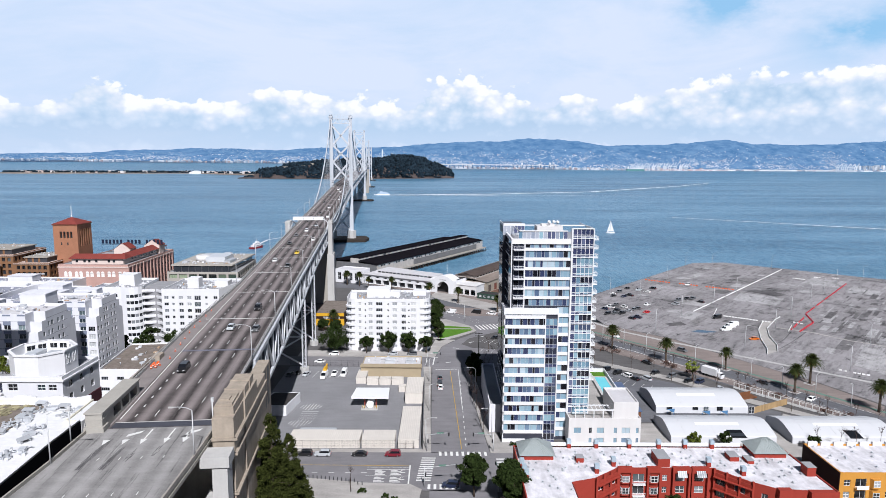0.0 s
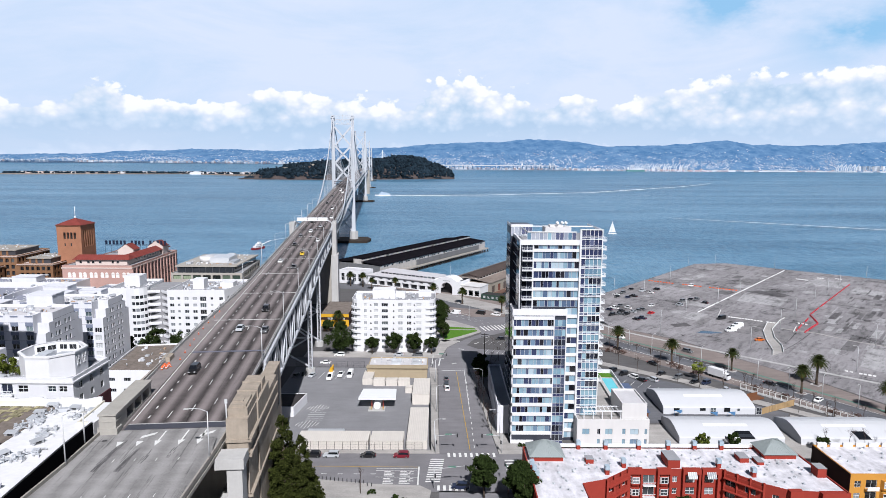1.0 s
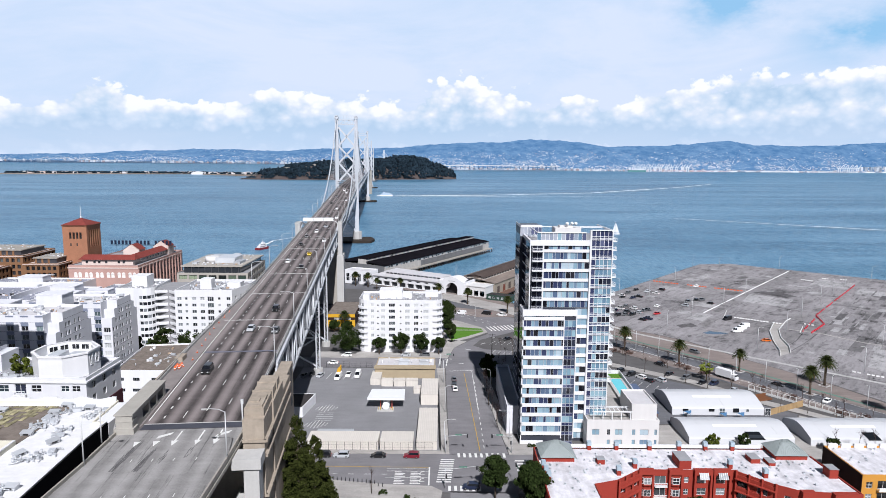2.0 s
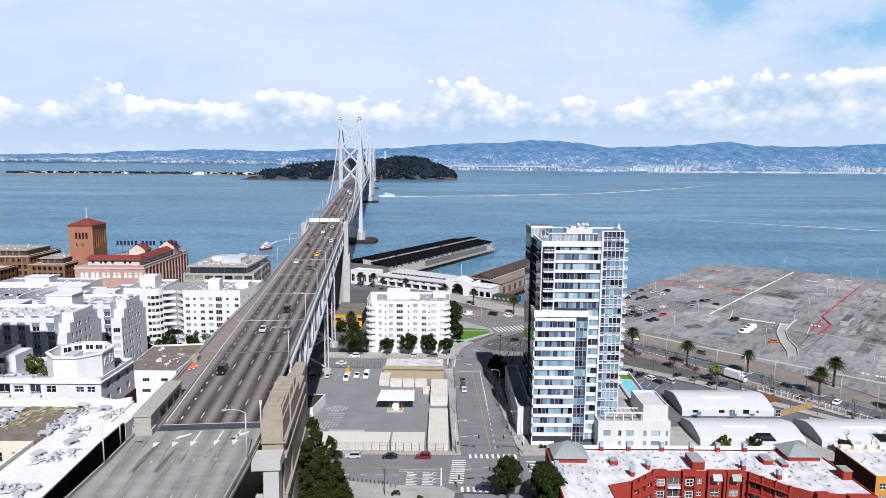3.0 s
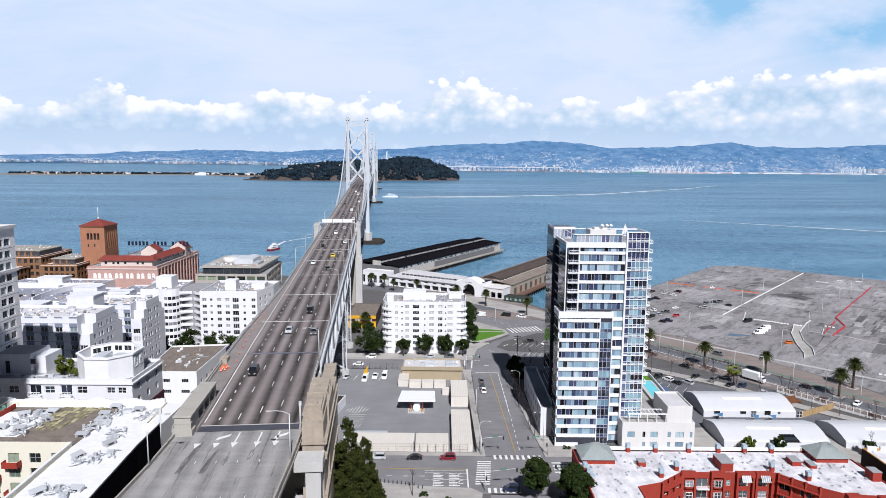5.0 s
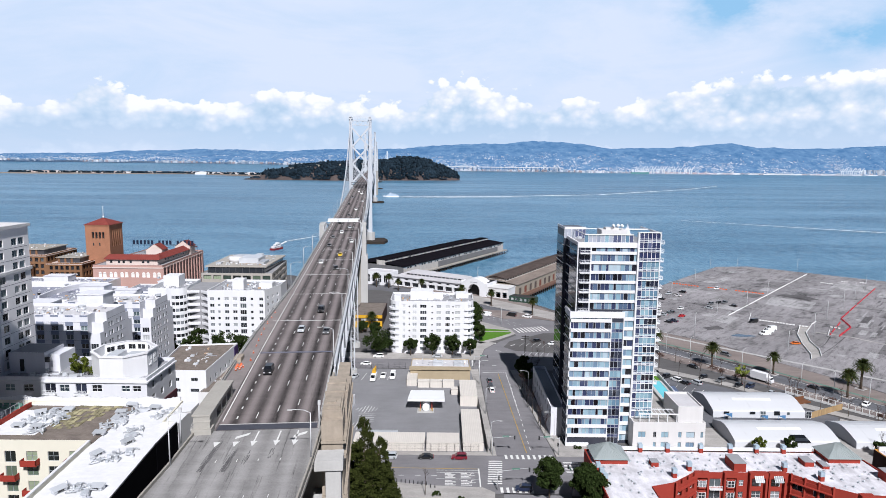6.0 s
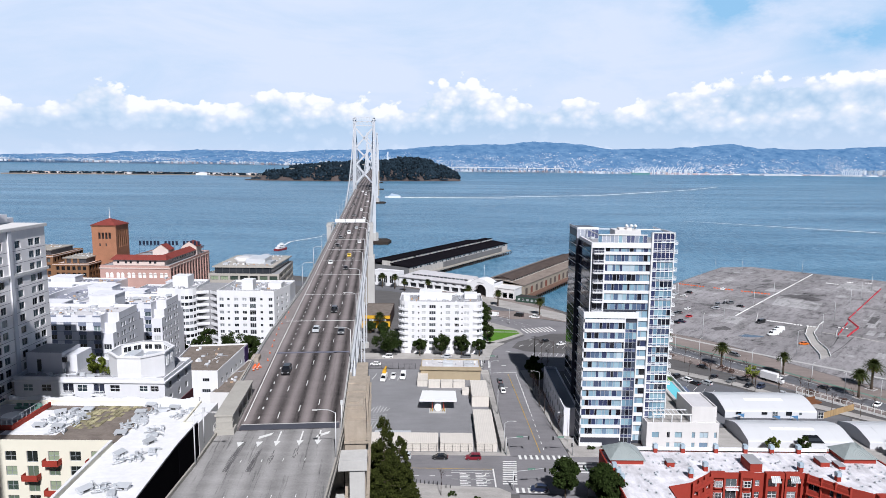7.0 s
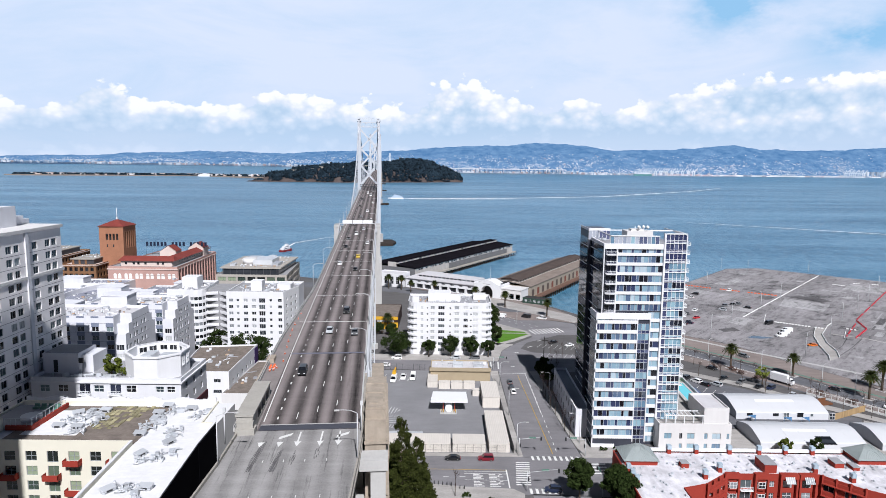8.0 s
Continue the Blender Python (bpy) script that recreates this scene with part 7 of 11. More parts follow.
def waterfront_offices():
    hs = grid_holes(42, 7, 4, 4.7, 2.4, 3.6, 4.2, 0.6)
    sd = grid_holes(52, 10, 4, 3.6, 2.4, 3.6, 4.2, 1.0)
    stone = mat("grey_office_stone", (0.35, 0.327, 0.296), 0.85, var=0.12)
    ob = building("office_building", (-163, 376, 0), [(0, 0), (42, 0), (38, 52), (0, 52)], 20.0, stone, ROOF_GREY, "grey stone office building with green-tinted window bands", "building",
                  {0: [(hs, "three", FRAME_DARK, GLASS_GREEN)], 1: [(sd, "three", FRAME_DARK, GLASS_DARK)]}, parapet=0.5, depth=0.5)
    bm = B()
    box(bm, 3.0, 36.5, 3, 48, 19.5, 23.2)
    part("dark_attic", bm, GLASS_DARK, ob, "dark glazed attic")
    for i in range(9):
        bm = B()
        box(bm, 3.4 + 4.0 * i, 3.7 + 4.0 * i, 2.85, 3.05, 19.5, 23.2)
        part("attic_pier", bm, FRAME_DARK, ob)
    bm = B()
    box(bm, 1.6, 38, 2.2, 49, 23.2, 23.9)
    part("attic_roof", bm, stone, ob)
    for x0, x1, y0, y1, h in ((18, 30, 14, 30, 3.0), (22, 26, 32, 40, 2.4), (8, 15, 30, 44, 1.2), (31, 35, 8, 20, 1.6), (6, 9, 8, 12, 1.0)):
        bm = B()
        box(bm, x0, x1, y0, y1, 23.9, 23.9 + h)
        part("roof_plant", bm, LIGHT_METAL, ob)
    bm = B()
    rod(bm, (15, 18, 23.9), (15, 18, 27.2), 4.2, 4.2, 18)
    part("cooling_drum", bm, OFFWHITE, ob, "round pale cooling drum")
    for loc, w, d, h in (((-330, 398, 0), 62, 34, 26.5), ((-268, 398, 0), 22, 30, 21.5), ((-345, 380, 0), 70, 16, 21.0)):
        fr = grid_holes(w, int(w / 3.6), 5, 2.1, 2.5, h - 4.4 - 16.0, 4.0, 1.0)
        sr = grid_holes(d, int(d / 3.6), 5, 2.1, 2.5, h - 4.4 - 16.0, 4.0, 1.0)
        ob = building("brick_offices", loc, [(0, 0), (w, 0), (w, d), (0, d)], h, BROWN_BRICK, ROOF_GREY, "brown brick office block with pale trim and deep windows", "building",
                      {0: [(fr, "two", FRAME_DARK, GLASS_DARK)], 1: [(sr, "two", FRAME_DARK, GLASS_DARK)]}, parapet=0.8, group="brick offices", depth=0.6, cornice=(h - 1.0, 0.4, CORNICE))
        if d > 20:
            bm = B()
            box(bm, 4, w - 4, 5, d - 5, h - 0.8, h + 2.4)
            part("attic", bm, FRAME_DARK, ob)
            bm = B()
            box(bm, 3.2, w - 3.2, 4.2, d - 4.2, h + 2.4, h + 2.9)
            part("attic_roof", bm, CONCRETE, ob)
            for i in range(int((w - 8) / 4)):
                bm = B()
                box(bm, 4.4 + 4 * i, 5.6 + 4 * i, 4.8, 5.0, h - 0.8, h + 2.4)
                part("attic_pier", bm, BROWN_BRICK, ob)
    for loc, w, d, h, m in (((-290, 322, 0), 92, 36, 15.0, GREYWALL), ((-262, 360, 0), 52, 14, 17.0, WHITE), ((-206, 306, 0), 42, 22, 18.5, WHITE), ((-190, 332, 0), 36, 24, 17.0, OFFWHITE), ((-182, 262, 0), 30, 26, 25.0, WHITE), ((-232, 268, 0), 48, 40, 15.5, GREYWALL)):
        fr = grid_holes(w, int(w / 5), 1, 2.2, 1.4, h - 4.5, 3, 1.0)
        building("flat_roofed_block", loc, [(0, 0), (w, 0), (w, d), (0, d)], h, m, ROOF_SLATE, "white flat-roofed city block with rooftop plant", "building", {0: [(fr, "two", FRAME_GREY, GLASS_DARK)]}, parapet=0.8, group="flat-roofed blocks")
    for x, y, z, w, d, h in ((-248, 362, 17, 14, 8, 3), (-198, 310, 18.4, 12, 8, 6.5), (-172, 338, 17, 10, 7, 5.2), (-187, 320, 18.4, 12, 6, 2.6), (-172, 268, 25, 9, 8, 5.0), (-162, 276, 25, 6, 5, 3.2), (-270, 330, 14.6, 18, 10, 3.2)):
        bm = B()
        box(bm, 0, w, 0, d, 0, h), box(bm, -0.2, w + 0.2, -0.2, d + 0.2, h, h + 0.2)
        solo("roof_house", bm, GREYWALL, "pale rooftop plant house on a flat roof", "roof house", loc=(x, y, z - 0.5))
    bm = B()
    bend = [(-226.5 - 5.5 * math.sin(math.pi * k / 12) + 0.9 * k, 322.6 + 3.9 * k) for k in range(12)]
    for a, b in zip(bend, bend[1:]):
        beam(bm, (*a, 15.2), (*b, 15.2), 0.8, 3.0)
    solo("curved_roof_wall", bm, GREYWALL, "pale curved wall sweeping across a low roof", "roof wall")
    for k in range(7):
        bm = B()
        box(bm, 0, 1.3, -0.2, 0.6, 0, 1.1), box(bm, -0.2, 1.5, -0.3, 0.7, 1.1, 1.3)
        solo("roof_vent", bm, DARK_METAL, "small dark vent on a blue-grey roof", "vent", "roof vents", loc=(-262 + 5.4 * k, 334 + 1.5 * (k % 2), 14.2))


def roof_clutter(x0, x1, y0, y1, z, n, seed):
    """Planks, crates, pipes and small vents strewn over a flat roof, too small to pick apart."""
    rng = random.Random(seed)
    bm = B()
    for _ in range(n):
        x, y = rng.uniform(x0, x1), rng.uniform(y0, y1)
        k = rng.random()
        if k < 0.55:
            w, d, h = rng.uniform(0.3, 1.5), rng.uniform(0.3, 1.2), rng.uniform(0.25, 0.9)
            box(bm, x, x + w, y, y + d, z, z + h, rng.choice((0, 0, 0, 1, 1, 2, 3)))
        elif k < 0.8:
            a = rng.uniform(0, 3.14)
            L = rng.uniform(1.5, 5)
            beam(bm, (x, y, z + 0.15), (x + L * math.cos(a), y + L * math.sin(a) * 0.5, z + 0.15), 0.2, 0.2, rng.choice((0, 1, 3)))
        else:
            rod(bm, (x, y, z), (x, y, z + rng.uniform(0.5, 1.1)), 0.16, 0.2, 6, mi=1)
    solo("roof_clutter", bm, [WHITE, LIGHT_METAL, mat("tan_roof_boxes", (0.38, 0.274, 0.19), 0.85, var=0.2), ROOF_GREY], "scattered crates, pipes and vents on a flat roof", "roof clutter", kind="stuff")


for k, (x0, x1, y0, y1, z, n) in enumerate(((-176, -134, 203, 214, 36.1, 90), (-155, -130, 233, 243, 33.7, 60), (-121, -97, 279, 300, 29.0, 90), (-148, -138, 283, 300, 29.0, 40), (-42, -8, 288, 303, 23.2, 60), (-160, -128, 380, 424, 24.0, 80),
                                            (-322, -274, 404, 426, 29.4, 60), (-262, -250, 404, 422, 24.4, 20), (-285, -205, 325, 352, 14.2, 90), (-258, -215, 361, 372, 16.2, 40), (-204, -168, 308, 326, 17.7, 50), (-188, -158, 334, 354, 16.2, 40), (-180, -155, 264, 286, 24.2, 40), (-228, -190, 272, 304, 14.7, 50),
                                            (-121, -92, 147, 158, 35.2, 36), (-31, -10, 256, 262, 3.85, 14), (-122, -108, 226, 250, 11.6, 22), (-107, -93, 224, 250, 5.6, 16))):
    if n:
        roof_clutter(x0, x1, y0, y1, z, n, 100 + k)


def red_block():
    """Red stuccoed housing with a worn white roof, hipped corner pavilions and a courtyard front."""
    H = 8.6
    base = (18.0, 126.0, -6)
    outer = [(1.5, 0), (14, 0), (14, 22), (20, 24), (27, 29.5), (51, 29.5), (57.5, 22.5), (62, 19.4), (66, 18.6), (76.6, 17.6), (75.2, 42.5), (1.5, 42.5)]
    L4 = 24.0
    cols = [1.8, 9.1]
    hw = grid_holes(L4, 0, 4, 2.3, 1.9, 1.4, 3.2, centres=[16.0, 20.9]) + grid_holes(L4, 0, 4, 1.2, 1.6, 1.5, 3.2, centres=[12.0])
    bal = grid_holes(L4, 0, 4, 2.9, 2.3, 1.1, 3.2, centres=[5.3])
    gal = lambda L: grid_holes(L, 0, 4, 2.6, 2.2, 1.2, 3.2, centres=[2.2, L - 2.3])
    ob = building("courtyard_housing", base, outer, H + 6, RED, ROOF_WORN, "red stucco housing block with a worn white roof and a courtyard", "building",
                  {4: [(hw, "cross", FRAME, GLASS), (bal, "two", FRAME, GLASS_DARK)], 3: [(gal(8.9), "two", FRAME, GLASS_SIDE)], 5: [(gal(9.5), "two", FRAME, GLASS_SIDE)], 6: [(grid_holes(6.9, 0, 4, 1.4, 1.5, 1.4, 3.2, centres=[3.4]), "two", FRAME, GLASS)]}, parapet=0.35)
    z = H + 6
    for c in cols:     # bay windows
        for k in range(4):
            bm = B()
            prism(bm, [(27 + c - 1.35, 29.5), (27 + c - 0.9, 28.7), (27 + c + 0.9, 28.7), (27 + c + 1.35, 29.5)], 1.0 + 3.2 * k, 3.5 + 3.2 * k)
            part("bay_window", bm, RED, ob)
            for a, xx, yy in ((0, 0, 28.66), (-60, -1.15, 29.05), (60, 1.15, 29.05)):
                shared("window", window_mesh(1.7 if a == 0 else 0.7, 1.7, "cross" if a == 0 else "sash", FRAME, GLASS), ob, pose(27 + c + xx, yy, 1.5 + 3.2 * k, 0, 0, a))
    for k in range(4):
        bm = B()
        box(bm, 27 + 3.7, 27 + 6.9, 28.3, 29.5, 0.8 + 3.2 * k, 0.98 + 3.2 * k)
        for q in range(9):
            box(bm, 30.75 + 0.38 * q, 30.79 + 0.38 * q, 28.32, 28.36, 1.0 + 3.2 * k, 1.9 + 3.2 * k)
        box(bm, 30.7, 33.9, 28.3, 28.37, 1.85 + 3.2 * k, 1.95 + 3.2 * k)
        part("balcony", bm, FRAME, ob, "white balcony")
    for x0, x1 in ((26.9, 30.5), (34.3, 37.9), (40.8, 45.4), (45.7, 50.2)):    # bays standing proud of the front, with their own roofline
        bm = B()
        box(bm, x0, x0 + 0.5, 28.6, 29.48, 0, z - 1.0), box(bm, x1 - 0.5, x1, 28.6, 29.48, 0, z - 1.0), box(bm, x0 - 0.03, x1 + 0.03, 28.56, 29.9, z - 1.0, z + 0.35)
        part("front_bay", bm, RED, ob)
    for x in (43.0, 47.9):
        bm = B()
        v = [bm.verts.new(p) for p in ((x - 1.1, 27.6, z - 1.7), (x + 1.1, 27.6, z - 1.7), (x + 1.1, 28.56, z - 0.3), (x - 1.1, 28.56, z - 0.3))]
        bm.faces.new(v)
        part("awning_glass", bm, GLASS_PALE, ob)
        bm = B()
        for q in range(5):
            beam(bm, (x - 1.1 + 0.55 * q, 27.6, z - 1.68), (x - 1.1 + 0.55 * q, 28.56, z - 0.28), 0.08)
        part("sloped_glazing", bm, FRAME, ob, "sloping white glazed awning")
    for (xa, ya), (xb, yb) in (((20.2, 23.4), (26.8, 28.8)), ((51.4, 28.8), (58.0, 21.9))):    # open galleries on the slanting walls
        for k in range(5):
            bm = B()
            zz = 0.6 + 3.2 * k
            beam(bm, (xa, ya, zz), (xb, yb, zz), 0.25, 1.1), beam(bm, (xa, ya, zz - 0.5), (xb, yb, zz - 0.5), 1.6, 0.2)
            part("gallery", bm, RED, ob)
        for f in (0.0, 0.33, 0.66, 1.0):
            bm = B()
            px, py = xa + (xb - xa) * f, ya + (yb - ya) * f
            box(bm, px - 0.25, px + 0.25, py - 0.25, py + 0.25, 0, z + 0.3)
            part("gallery_post", bm, RED, ob)
    for x0, x1, y0 in ((62.4, 65.6, 17.9), (69.5, 75.6, 16.9)):
        bm = B()
        box(bm, x0, x1, y0, y0 + 1.6, 0, z + 0.2)
        part("front_bay", bm, RED, ob)
    # pavilions with metal hipped roofs
    for x0, y0, w, d in ((2.7, 34.4, 8.5, 8), (65.2, 36.2, 8.4, 7)):
        bm = B()
        box(bm, x0, x0 + w, y0, y0 + d, z - 0.5, z + 0.9)
        part("pavilion", bm, RED, ob)
        bm = B()
        h0 = z + 0.95
        v = [bm.verts.new(p) for p in ((x0 - 0.5, y0 - 0.5, h0), (x0 + w + 0.5, y0 - 0.5, h0), (x0 + w + 0.5, y0 + d + 0.5, h0), (x0 - 0.5, y0 + d + 0.5, h0), (x0 + w / 2 - 0.6, y0 + d / 2, h0 + 3.0), (x0 + w / 2 + 0.6, y0 + d / 2, h0 + 3.0))]
        bm.faces.new((v[0], v[1], v[5], v[4])), bm.faces.new((v[1], v[2], v[5])), bm.faces.new((v[2], v[3], v[4], v[5])), bm.faces.new((v[3], v[0], v[4])), bm.faces.new(v[3::-1])
        part("hipped_roof", bm, COPPER_ROOF, ob, "grey-green standing-seam metal roof")
        v = [Vector(q) for q in ((x0 - 0.5, y0 - 0.5, h0), (x0 + w + 0.5, y0 - 0.5, h0), (x0 + w + 0.5, y0 + d + 0.5, h0), (x0 - 0.5, y0 + d + 0.5, h0), (x0 + w / 2 - 0.6, y0 + d / 2, h0 + 3.0), (x0 + w / 2 + 0.6, y0 + d / 2, h0 + 3.0))]
        bm = B()
        for i in range(15):     # standing seams
            f = (i + 0.5) / 15
            a = v[0].lerp(v[1], f)
            top = v[4].lerp(v[5], f)
            beam(bm, a + Vector((0, 0, 0.03)), top + Vector((0, 0, 0.03)), 0.07, 0.1)
            a = v[3].lerp(v[0], f)
            beam(bm, a, v[4], 0.07, 0.1)
        part("standing_seam", bm, COPPER_ROOF, ob, kind="stuff")
    # stair heads, chimneys and vents
    for x0, y0, w, d, h in ((37.5, 30.7, 3.1, 5.4, 1.9), (57.6, 34.0, 2.4, 3.4, 0.9), (17.0, 33.0, 1.9, 2.2, 0.9), (61.6, 32.6, 1.7, 3.2, 0.5), (73.4, 26, 2.2, 3.0, 2.0)):
        bm = B()
        box(bm, x0, x0 + w, y0, y0 + d, z - 0.35, z + h)
        part("stair_head", bm, RED, ob)
        bm = B()
        box(bm, x0 - 0.1, x0 + w + 0.1, y0 - 0.1, y0 + d + 0.1, z + h, z + h + 0.12)
        part("stair_head_cap", bm, ROOF_GREY, ob)
    ch = []
    for x, y in [(x, 42.0) for x in (16.7, 24.2, 33.3, 41.4, 48.6, 56.0)] + [(26.2, 31.4), (21.0, 27.6), (50.8, 31.4), (57.6, 26.6), (2.4, 30.4), (2.6, 27.4), (2.8, 24.4)]:
        ch.append((x, y))
        bm = B()
        box(bm, x - 0.5, x + 0.5, y - 0.6, y + 0.6, z - 0.35, z + 0.9)
        part("chimney", bm, RED, ob)
        bm = B()
        box(bm, x - 0.55, x + 0.55, y - 0.65, y + 0.65, z + 0.9, z + 2.0)
        part("chimney_cowl", bm, mat("pale_blue_sheet_metal", (0.319, 0.395, 0.456), 0.45, var=0.15), ob, "galvanised chimney cowl")
    rng = random.Random(11)
    vm = B()
    rod(vm, (0, 0, 0), (0, 0, 0.35), 0.16, n=6), rod(vm, (0, 0, 0.35), (0, 0, 0.45), 0.24, n=6), box(vm, -0.35, 0.35, -0.35, 0.35, 0, 0.04)
    vme = to_mesh("roof_vent", vm, LIGHT_METAL)
    for i in range(210):
        x, y = rng.uniform(3, 74), rng.uniform(18, 41)
        if 27 < x < 51 and y < 31 or 14 < x < 58 and y < 28 or x > 58 and y < 22:
            continue
        shared("roof_vent", vme, ob, pose(x, y, z - 0.35, 0, 0, rng.uniform(0, 90)))
    bm = B()
    box(bm, 11.6, 64, 42.2, 42.6, z - 0.3, z + 0.9)
    part("rear_parapet", bm, WHITE, ob)
    # ochre neighbour
    hs = grid_holes(24, 0, 4, 1.6, 1.7, 1.4, 3.2, centres=[1.9, 12.6, 19.5])
    hb = grid_holes(24, 0, 4, 2.8, 2.2, 1.2, 3.2, centres=[5.4, 16.0])
    ob = building("ochre_housing", (100.7, 153.4, -6), [(0, 0), (26, 0), (26, 17), (0, 17)], 14.6, OCHRE, ROOF_WORN, "ochre stucco housing with bay windows and dark brown flank", "building",
                  {0: [(hs, "cross", FRAME, GLASS), (hb, "two", FRAME, GLASS_DARK)]}, parapet=0.5)
    bm = B()
    box(bm, -0.12, -0.02, 0.05, 17, 0, 14.5)
    part("flank_wall", bm, DARKBROWN, ob, "dark brown flank wall")
    for k in range(4):
        for c in (9.0, 22.6):
            bm = B()
            prism(bm, [(c - 1.3, 0), (c - 0.9, -0.8), (c + 0.9, -0.8), (c + 1.3, 0)], 1.0 + 3.2 * k, 3.5 + 3.2 * k)
            part("bay_window", bm, OCHRE, ob)
            shared("window", window_mesh(1.7, 1.7, "cross", FRAME, GLASS), ob, pose(c, -0.84, 1.5 + 3.2 * k))
        for c in (5.4, 16.0):
            bm = B()
            box(bm, c - 1.5, c + 1.5, -1.0, 0, 0.9 + 3.2 * k, 1.05 + 3.2 * k), box(bm, c - 1.5, c + 1.5, -1.0, -0.93, 1.05 + 3.2 * k, 1.95 + 3.2 * k)
            part("balcony", bm, FRAME, ob)
    for i in range(7):
        bm = B()
        box(bm, 1.0 + 3.6 * i, 3.6 + 3.6 * i, 16.4, 17.1, 14.2, 15.3)
        part("parapet_block", bm, WHITE, ob)
    for i in range(24):
        shared("roof_vent", vme, ob, pose(rng.uniform(1, 25), rng.uniform(1, 16), 14.1))


def tents():
    """Long white fabric halls with rounded sides and ends greyed for shade."""
    def hall(x0, x1, y0, y1, h, label, skew=0.0):
        ob = thing("fabric_hall", (x0, y0, 0), 0, label, "tent", "white fabric halls")
        d, w = y1 - y0, x1 - x0
        prof = [(0, 0), (0.15, h * 0.50), (d * 0.02, h * 0.58), (d * 0.09, h * 0.70), (d * 0.30, h * 0.97), (d * 0.38, h * 1.05), (d * 0.5, h * 1.1), (d * 0.62, h * 1.05), (d * 0.91, h * 0.70), (d * 0.98, h * 0.58), (d - 0.15, h * 0.50), (d, 0)]
        n = 7
        for i in range(n):
            bm = B()
            a, b = w * i / n, w * (i + 1) / n
            for (ya, za), (yb, zb) in zip(prof, prof[1:]):
                f = bm.faces.new([bm.verts.new(p) for p in ((a, ya, za), (b, ya, za), (b, yb, zb), (a, yb, zb))])
                f.material_index = 1 if 2 <= i <= 4 and d * 0.31 < yb < d * 0.4 else 0
            part("roof_panel", bm, [TENT, TENT_PALE], ob)
        bm = B()
        for i in range(n + 1):
            xx = min(w, w * i / n)
            for (ya, za), (yb, zb) in zip(prof, prof[1:]):
                beam(bm, (xx - 0.02, ya, za + 0.01), (xx - 0.02, yb, zb + 0.01), 0.08, 0.03)
        part("rib", bm, TENT, ob, kind="stuff")
        for xx in (0.02, w - 0.02):
            bm = B()
            bm.faces.new([bm.verts.new((xx, y, z * 0.995)) for y, z in prof])
            part("end_wall", bm, TENT_SHADED, ob, "fabric end wall greyed for shade")
        return ob, w, h

    def opening(bm, xa, xb, d, h):     # rolled-up canvas in the slope
        prof = [(0.06, h * 0.44), (0.09, h * 0.51), (d * 0.02 - 0.06, h * 0.59), (d * 0.09 - 0.06, h * 0.71), (d * 0.17 - 0.04, h * 0.82)]
        for n, ((ya, za), (yb, zb)) in enumerate(zip(prof, prof[1:])):
            bm.faces.new([bm.verts.new(p) for p in ((xa - 0.25 * n, ya, za + 0.03), (xb - 0.25 * n, ya, za + 0.03), (xb - 0.25 * (n + 1), yb, zb + 0.03), (xa - 0.25 * (n + 1), yb, zb + 0.03))])
        for k in range(4):
            xx = xa + (xb - xa) * k / 3
            beam(bm, (xx, prof[0][0], prof[0][1]), (xx - 1.0, prof[-1][0], prof[-1][1]), 0.1, 0.1)

    ob, w, h = hall(74.0, 105.8, 213, 232, 4.3, "long white fabric hall with windows and doors along its side")
    for x, ww, z0, z1 in ((3.6, 1.9, 1.3, 2.2), (12.6, 1.9, 1.3, 2.2), (21.0, 2.0, 1.0, 2.4), (25.6, 0.8, 1.3, 2.1)):
        bm = B()
        box(bm, x, x + ww, -0.06, 0.1, z0, z1)
        part("vent_window", bm, GLASS_DARK, ob)
    for x in (17.2, 33.0):
        shared("door", window_mesh(1.9, 2.4, "cross", FRAME, GLASS_DARK), ob, pose(x, -0.02, 0.05))
    ob, w, h = hall(70.8, 103.4, 189, 206, 3.9, "white fabric hall behind the red housing block")
    bm = B()
    opening(bm, 19.0, 23.6, 17.0, 3.9)
    part("open_bay", bm, GLASS_DARK, ob)
    ob, w, h = hall(108.4, 141, 189, 206, 3.9, "white fabric hall beside the ochre housing")
    bm = B()
    opening(bm, 18, 22, 17.0, 3.9)
    part("open_bay", bm, GLASS_DARK, ob)
    # sun sails, fences and decks between the halls
    blue = mat("blue_shade_cloth", (0.06, 0.15, 0.28), 0.7, var=0.1)
    for x, y in ((77, 210.8), (88.5, 209.2), (94.6, 209.4), (60.5, 211)):
        bm = B()
        v = [bm.verts.new(p) for p in ((x, y, 2.3), (x + 2.9, y + 0.8, 2.2), (x + 1.7, y - 1.5, 1.7))]
        bm.faces.new(v), bm.faces.new([bm.verts.new(q.co - Vector((0, 0, 0.03))) for q in v[::-1]])
        for q in [u.co for u in v[:3]]:
            rod(bm, (q.x, q.y, 0), q, 0.05, n=5)
        solo("sun_sail", bm, blue, "blue triangular sun sail on thin poles", "shade", "blue sun sails")
    ob = thing("timber_fence", (108, 213, 0), 28, "new raw timber fence with brown posts", "fence")
    for i in range(24):
        bm = B()
        box(bm, 0.75 * i, 0.75 * i + 0.72, 0, 0.08, 0, 2.3)
        part("board", bm, WOOD, ob)
    ob = thing("plank_deck", (109.5, 223, 0), 22, "brown timber deck with a low fence", "deck")
    bm = B()
    box(bm, 0, 8, 2, 5, 0, 0.5), box(bm, 0, 8, 5, 5.2, 0, 1.6)
    part("platform", bm, REDWOOD, ob)
